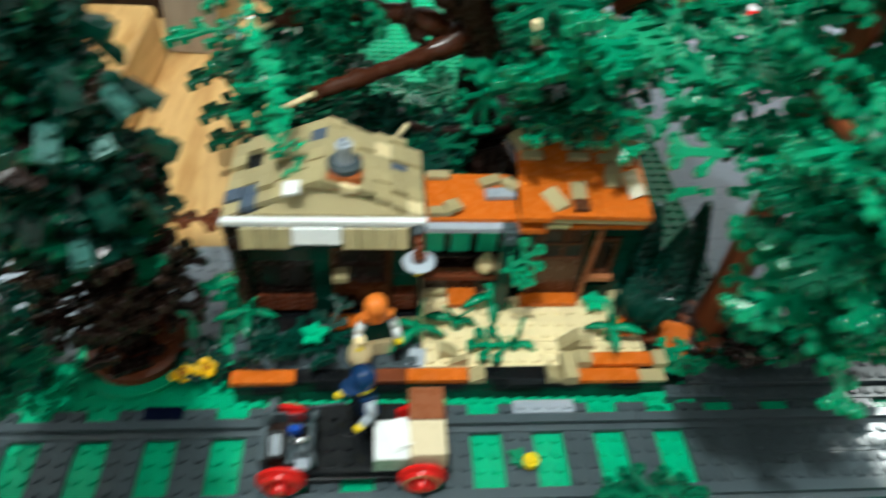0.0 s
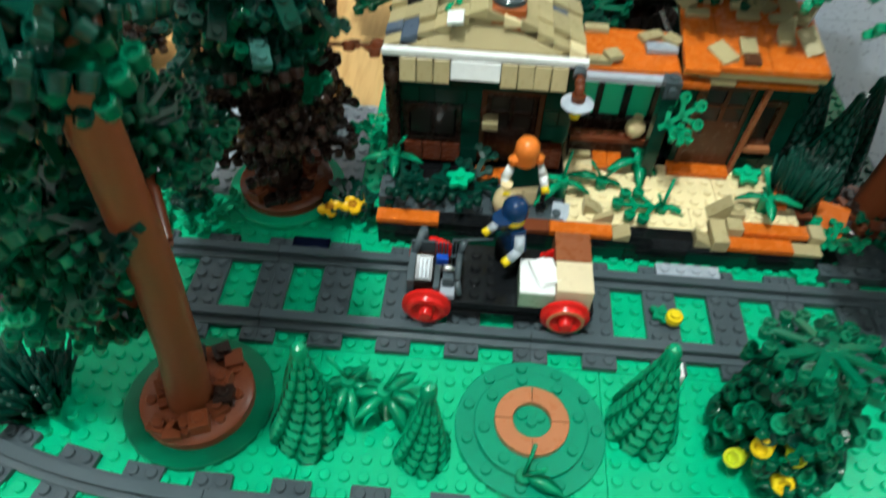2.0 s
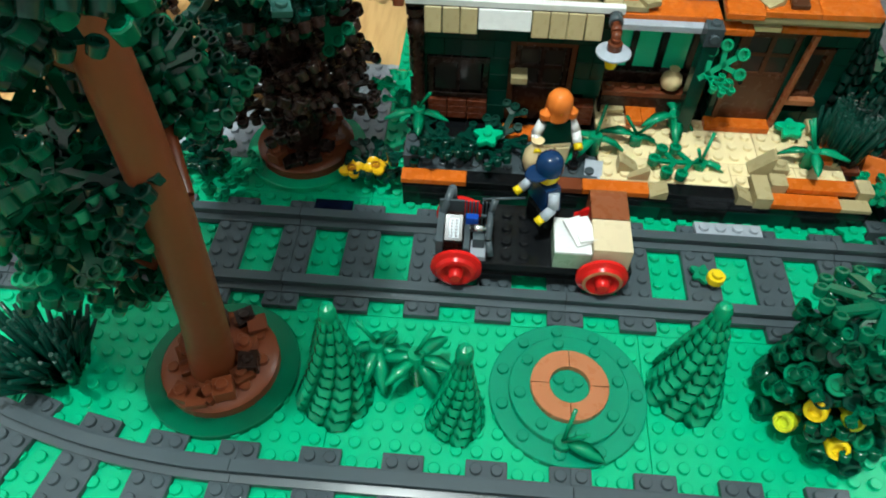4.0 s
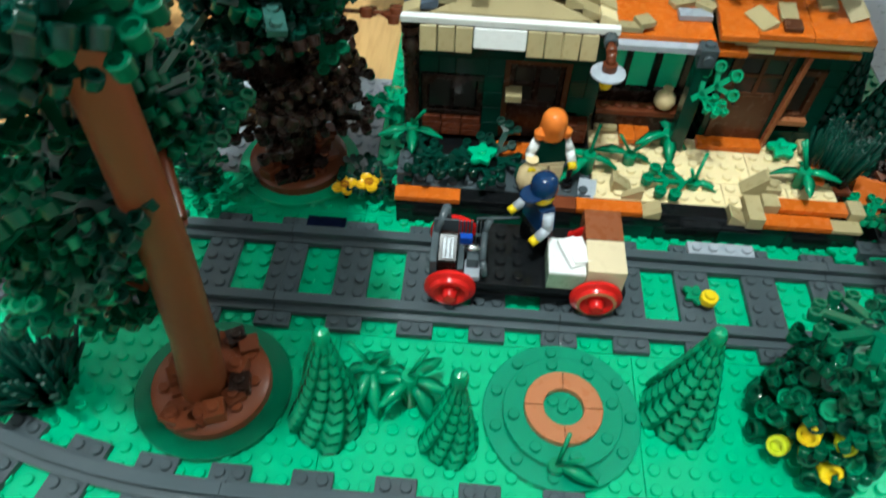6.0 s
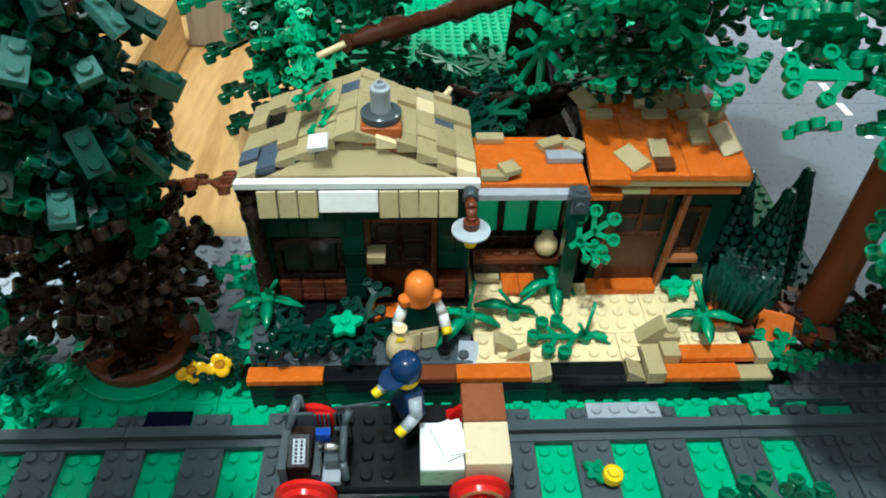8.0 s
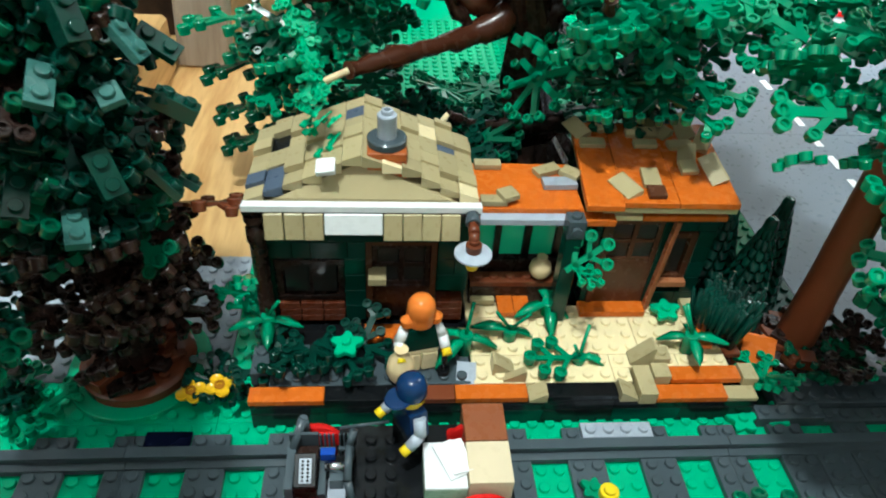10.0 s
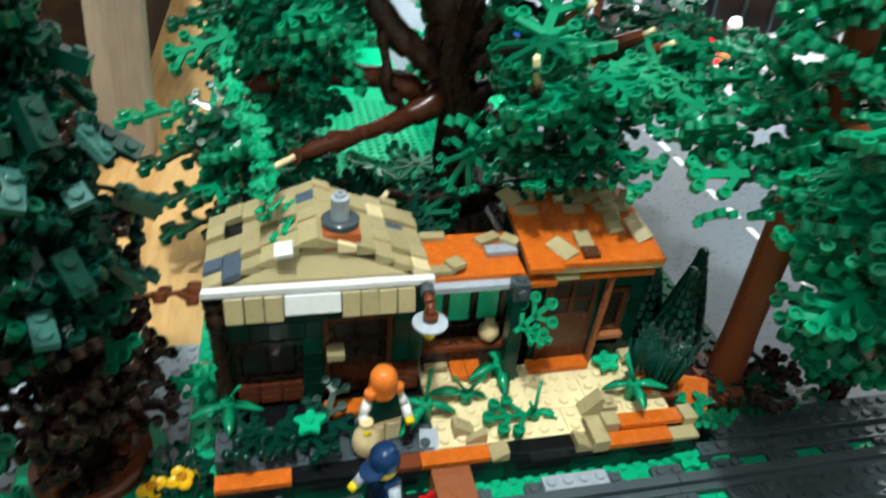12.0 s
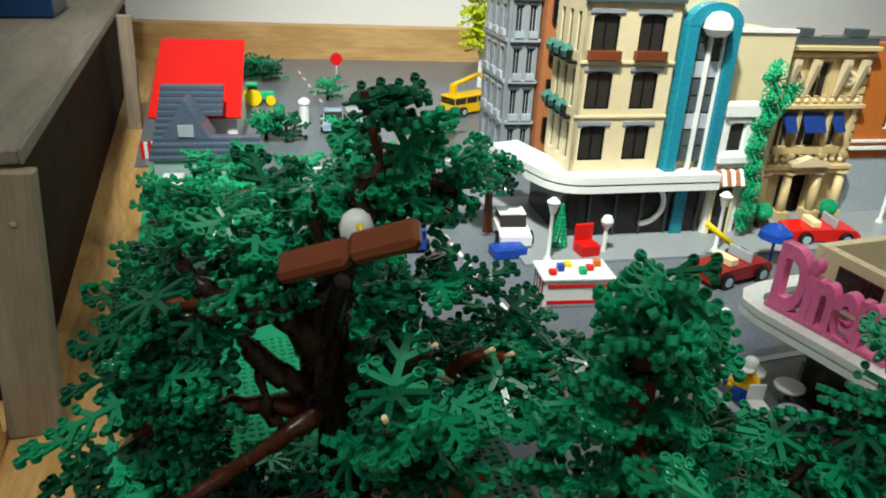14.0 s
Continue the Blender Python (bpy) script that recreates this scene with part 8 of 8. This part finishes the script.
toy_van(38.1, 170.4, 85, 0.048, LTGREY, "pale toy van on the far road")
toy_van(29.5, 104.8, 80, 0.048, LTGREY, "pale toy van behind the old tree")
toy_van(51.0, 144.9, 78, 0.056, WHITE, "white toy bus on the far road", "bus")
toy_van(30.5, 85.6, 82, 0.040, BLUE, "small blue toy wagon by the road", "wagon")
toy_van(40.1, 133.6, 80, 0.040, RED, "small red toy wagon on the far road", "wagon")
toy_van(-8.1, 118.8, 82, 0.060, WHITE, "white toy van on the park edge")
truck = toy_van(75.0, 178.0, 24, 0.085, GOLD, "yellow toy truck with a loader arm on the far street", "truck")
truck.matrix_basis = truck.matrix_basis @ Matrix.Scale(1.4, 4)
part("loader_arm", Geo().box(-0.036, -0.028, -0.005, 0.005, 0.0302, 0.046, 0.001).cyl((-0.032, 0, 0.045), (0.020, 0, 0.056), 0.0034, n=8).cyl((0.020, 0, 0.056), (0.040, 0, 0.040), 0.0028, n=8), GOLD, truck, "yellow loader arm")
stall = thing("market_stall", "white toy market stall in the park", "stall", Matrix.Translation((23.0 * U, 89.4 * U, 0.0)) @ BIG)
part("counter", Geo().box(0, 5 * U, 0, 3.4 * U, 0.0, 0.018, 0.001), WHITE, stall)
for sx in (0.3, 4.7):
    for sy in (0.3, 3.1):
        part("post", Geo().cyl((sx * U, sy * U, 0.0182), (sx * U, sy * U, 0.0418), 0.0014, n=8), LTGREY, stall)
part("roof", Geo().prism([(-0.004, 0), (5.5 * U, 0), (5.5 * U, 0.003), (2.5 * U, 0.013), (-0.004, 0.003)], -0.4 * U, 3.8 * U, 0, Matrix.Translation((0, 0, 0.042))), WHITE, stall)
bench = thing("park_bench", "low white toy bench in the park", "bench", Matrix.Translation((-5.2 * U, 91.5 * U, 0.0)) @ BIG)
for k in range(3):
    part("slat", Geo().box(0, 6 * U, (0.2 + 0.9 * k) * U, (0.9 + 0.9 * k) * U, 0.010, 0.013, 0.0005), WHITE, bench)
part("backrest", Geo().box(0, 6 * U, 2.95 * U, 3.2 * U, 0.0135, 0.026, 0.0005), WHITE, bench)
for sx in (0.5, 5.0):
    part("leg", Geo().box(sx * U, (sx + 0.5) * U, 0.3 * U, 3.1 * U, 0.0, 0.0098, 0.0005), DKGREY, bench)
solid("litter_bin", Geo().turn([(0, 0), (0.010, 0.0), (0.013, 0.022), (0.014, 0.023), (0.014, 0.026), (0.006, 0.031), (0, 0.031)], 16), DKGREEN, "dark green toy bin by the street", "bin", Matrix.Translation((23.4 * U, 117.6 * U, 0.0)) @ BIG)
solid("post_box", Geo().turn([(0, 0), (0.011, 0.0), (0.011, 0.004), (0.009, 0.005), (0.009, 0.040), (0.012, 0.042), (0.011, 0.047), (0.005, 0.052), (0, 0.053)], 16), WHITE, "white toy post box in the park", "post box", Matrix.Translation((24.6 * U, 171.0 * U, 0.0)) @ BIG)
solid("stone_block", Geo().box(0, 3 * U, 0, 3 * U, 0.0, 0.0192, 0.0004).studs([((0.5 + i) * U, (0.5 + j) * U) for i in range(3) for j in range(3)], 0.0192, 10), TAN, "tan toy stone block in the park", "block", Matrix.Translation((-8.5 * U, 73.6 * U, 0.0)) @ BIG)
solid("gate_pillar", Geo().turn([(0, 0), (0.012, 0.0), (0.012, 0.006), (0.009, 0.008), (0.008, 0.040), (0.012, 0.043), (0.012, 0.048), (0, 0.052)], 16), WHITE, "white toy pillar at the park edge", "pillar", Matrix.Translation((-10.0 * U, 52.2 * U, 0.0)) @ BIG)
tractor = thing("toy_tractor", "green toy tractor with yellow wheels", "tractor", Matrix.Translation((15.3 * U, 199.0 * U, 0.0)) @ Matrix.Scale(1.5, 4))
part("bonnet", Geo().box(-0.004, 0.022, -0.007, 0.007, 0.008, 0.020, 0.0015), GREEN, tractor)
part("cab", Geo().box(-0.020, -0.0045, -0.010, 0.010, 0.010, 0.030, 0.0015), DARKPANE, tractor, "smoked cab")
part("cab_roof", Geo().box(-0.022, -0.003, -0.011, 0.011, 0.0302, 0.034, 0.001), GREEN, tractor)
for sx, r in ((-0.012, 0.013), (0.015, 0.008)):
    for sy in (-1, 1):
        part("wheel", Geo().turn([(0, -0.004), (r - 0.001, -0.004), (r, -0.003), (r, 0.003), (r - 0.001, 0.004), (0, 0.004)], 16, 0, (0, 0, 0), Matrix.Rotation(radians(90), 4, "X")), YELLOW, tractor, "yellow wheel", Matrix.Translation((sx, sy * 0.0155, r)))
toy_car(31.7, 166.4, 80, PALEBLUE, "pale blue toy car at the end of the street")
for x, y in ((13.4, 236.0), (17.8, 240.0), (21.5, 232.0)):
    shrub(x, y, 0, [(("long", "short", "star")[i % 3], (LEAF, MIDLEAF, DKLEAF)[i % 3], 1.6 * math.cos(2.4 * i), 1.2 * math.sin(2.4 * i), 0.8 + 0.42 * i, 137 * i, 10 + 6 * (i % 5), 1.0) for i in range(16)], "leafy green toy bush at the far edge of the park")
cart = thing("hand_cart", "white toy cart on the far street", "cart", Matrix.Translation((86.6 * U, 173.9 * U, 0.0)) @ BIG)
part("tray", Geo().box(-0.018, 0.018, -0.011, 0.011, 0.010, 0.024, 0.001), WHITE, cart)
part("pull_bar", Geo().cyl((0.018, 0, 0.012), (0.036, 0, 0.022), 0.0014, n=8), LTGREY, cart)
wheels(cart, (-0.008, 0.010), 0.0135, 0.006)
fl = thing("duck_ornament", "white toy bird perched on the old tree", "ornament", Matrix.Translation((7.9 * U, 22.6 * U, 30.8 * U)) @ Matrix.Scale(0.74, 4))
part("body", Geo().turn([(0, -0.020), (0.007, -0.016), (0.011, -0.004), (0.013, 0.008), (0.010, 0.016), (0.005, 0.020), (0, 0.021)], 14), WHITE, fl)
part("beak", Geo().cyl((0, -0.010, 0.012), (0, -0.018, 0.010), 0.003, 0.001, 8), YELLOW, fl)

for x, y, mat in ((58.9, 35.1, WHITE), (61.1, 31.2, WHITE), (57.6, 26.9, LTGREY)):
    t = thing("cafe_table", "round white toy table on the diner pavement", "table", Matrix.Translation((x * U, y * U, 0.004)) @ BIG, "cafe tables")
    part("foot", Geo().turn([(0.006, 0), (0.005, 0.002), (0.002, 0.003), (0.002, 0.014)], 12), DKGREY, t)
    part("tabletop", Geo().turn([(0, 0.0141), (0.011, 0.0141), (0.012, 0.0150), (0.012, 0.0165), (0.0112, 0.0172), (0, 0.0172)], 20), mat, t)

toy_figure("toy figure with dark hair and pale blue top", DKGREY, STEEL, LTGREY, YELLOW, DKBROWN, Matrix.Translation((58.2 * U, 40.5 * U, 0.0051)) @ BIG @ Matrix.Rotation(radians(30), 4, "Z"))
toy_figure("toy figure with yellow top sitting by the diner table", BLUE, GOLD, GOLD, YELLOW, WHITE, Matrix.Translation((56.2 * U, 32.9 * U, 0.004)) @ BIG @ Matrix.Rotation(radians(-60), 4, "Z"), True)
for x, y, rz in ((56.8, 35.8, 20), (55.6, 29.9, -15)):
    t = thing("cafe_chair", "white toy chair on the diner pavement", "chair", Matrix.Translation((x * U, y * U, 0.004)) @ BIG @ Matrix.Rotation(radians(rz), 4, "Z"), "cafe chairs")
    part("seat", Geo().box(-0.007, 0.007, -0.007, 0.007, 0.009, 0.012, 0.0006), WHITE, t)
    part("backrest", Geo().box(-0.007, 0.007, 0.0055, 0.0075, 0.0121, 0.026, 0.0006), WHITE, t)
    for sx in (-1, 1):
        for sy in (-1, 1):
            part("leg", Geo().cyl((sx * 0.0055, sy * 0.0055, 0), (sx * 0.0055, sy * 0.0055, 0.009), 0.0012, n=6), WHITE, t)
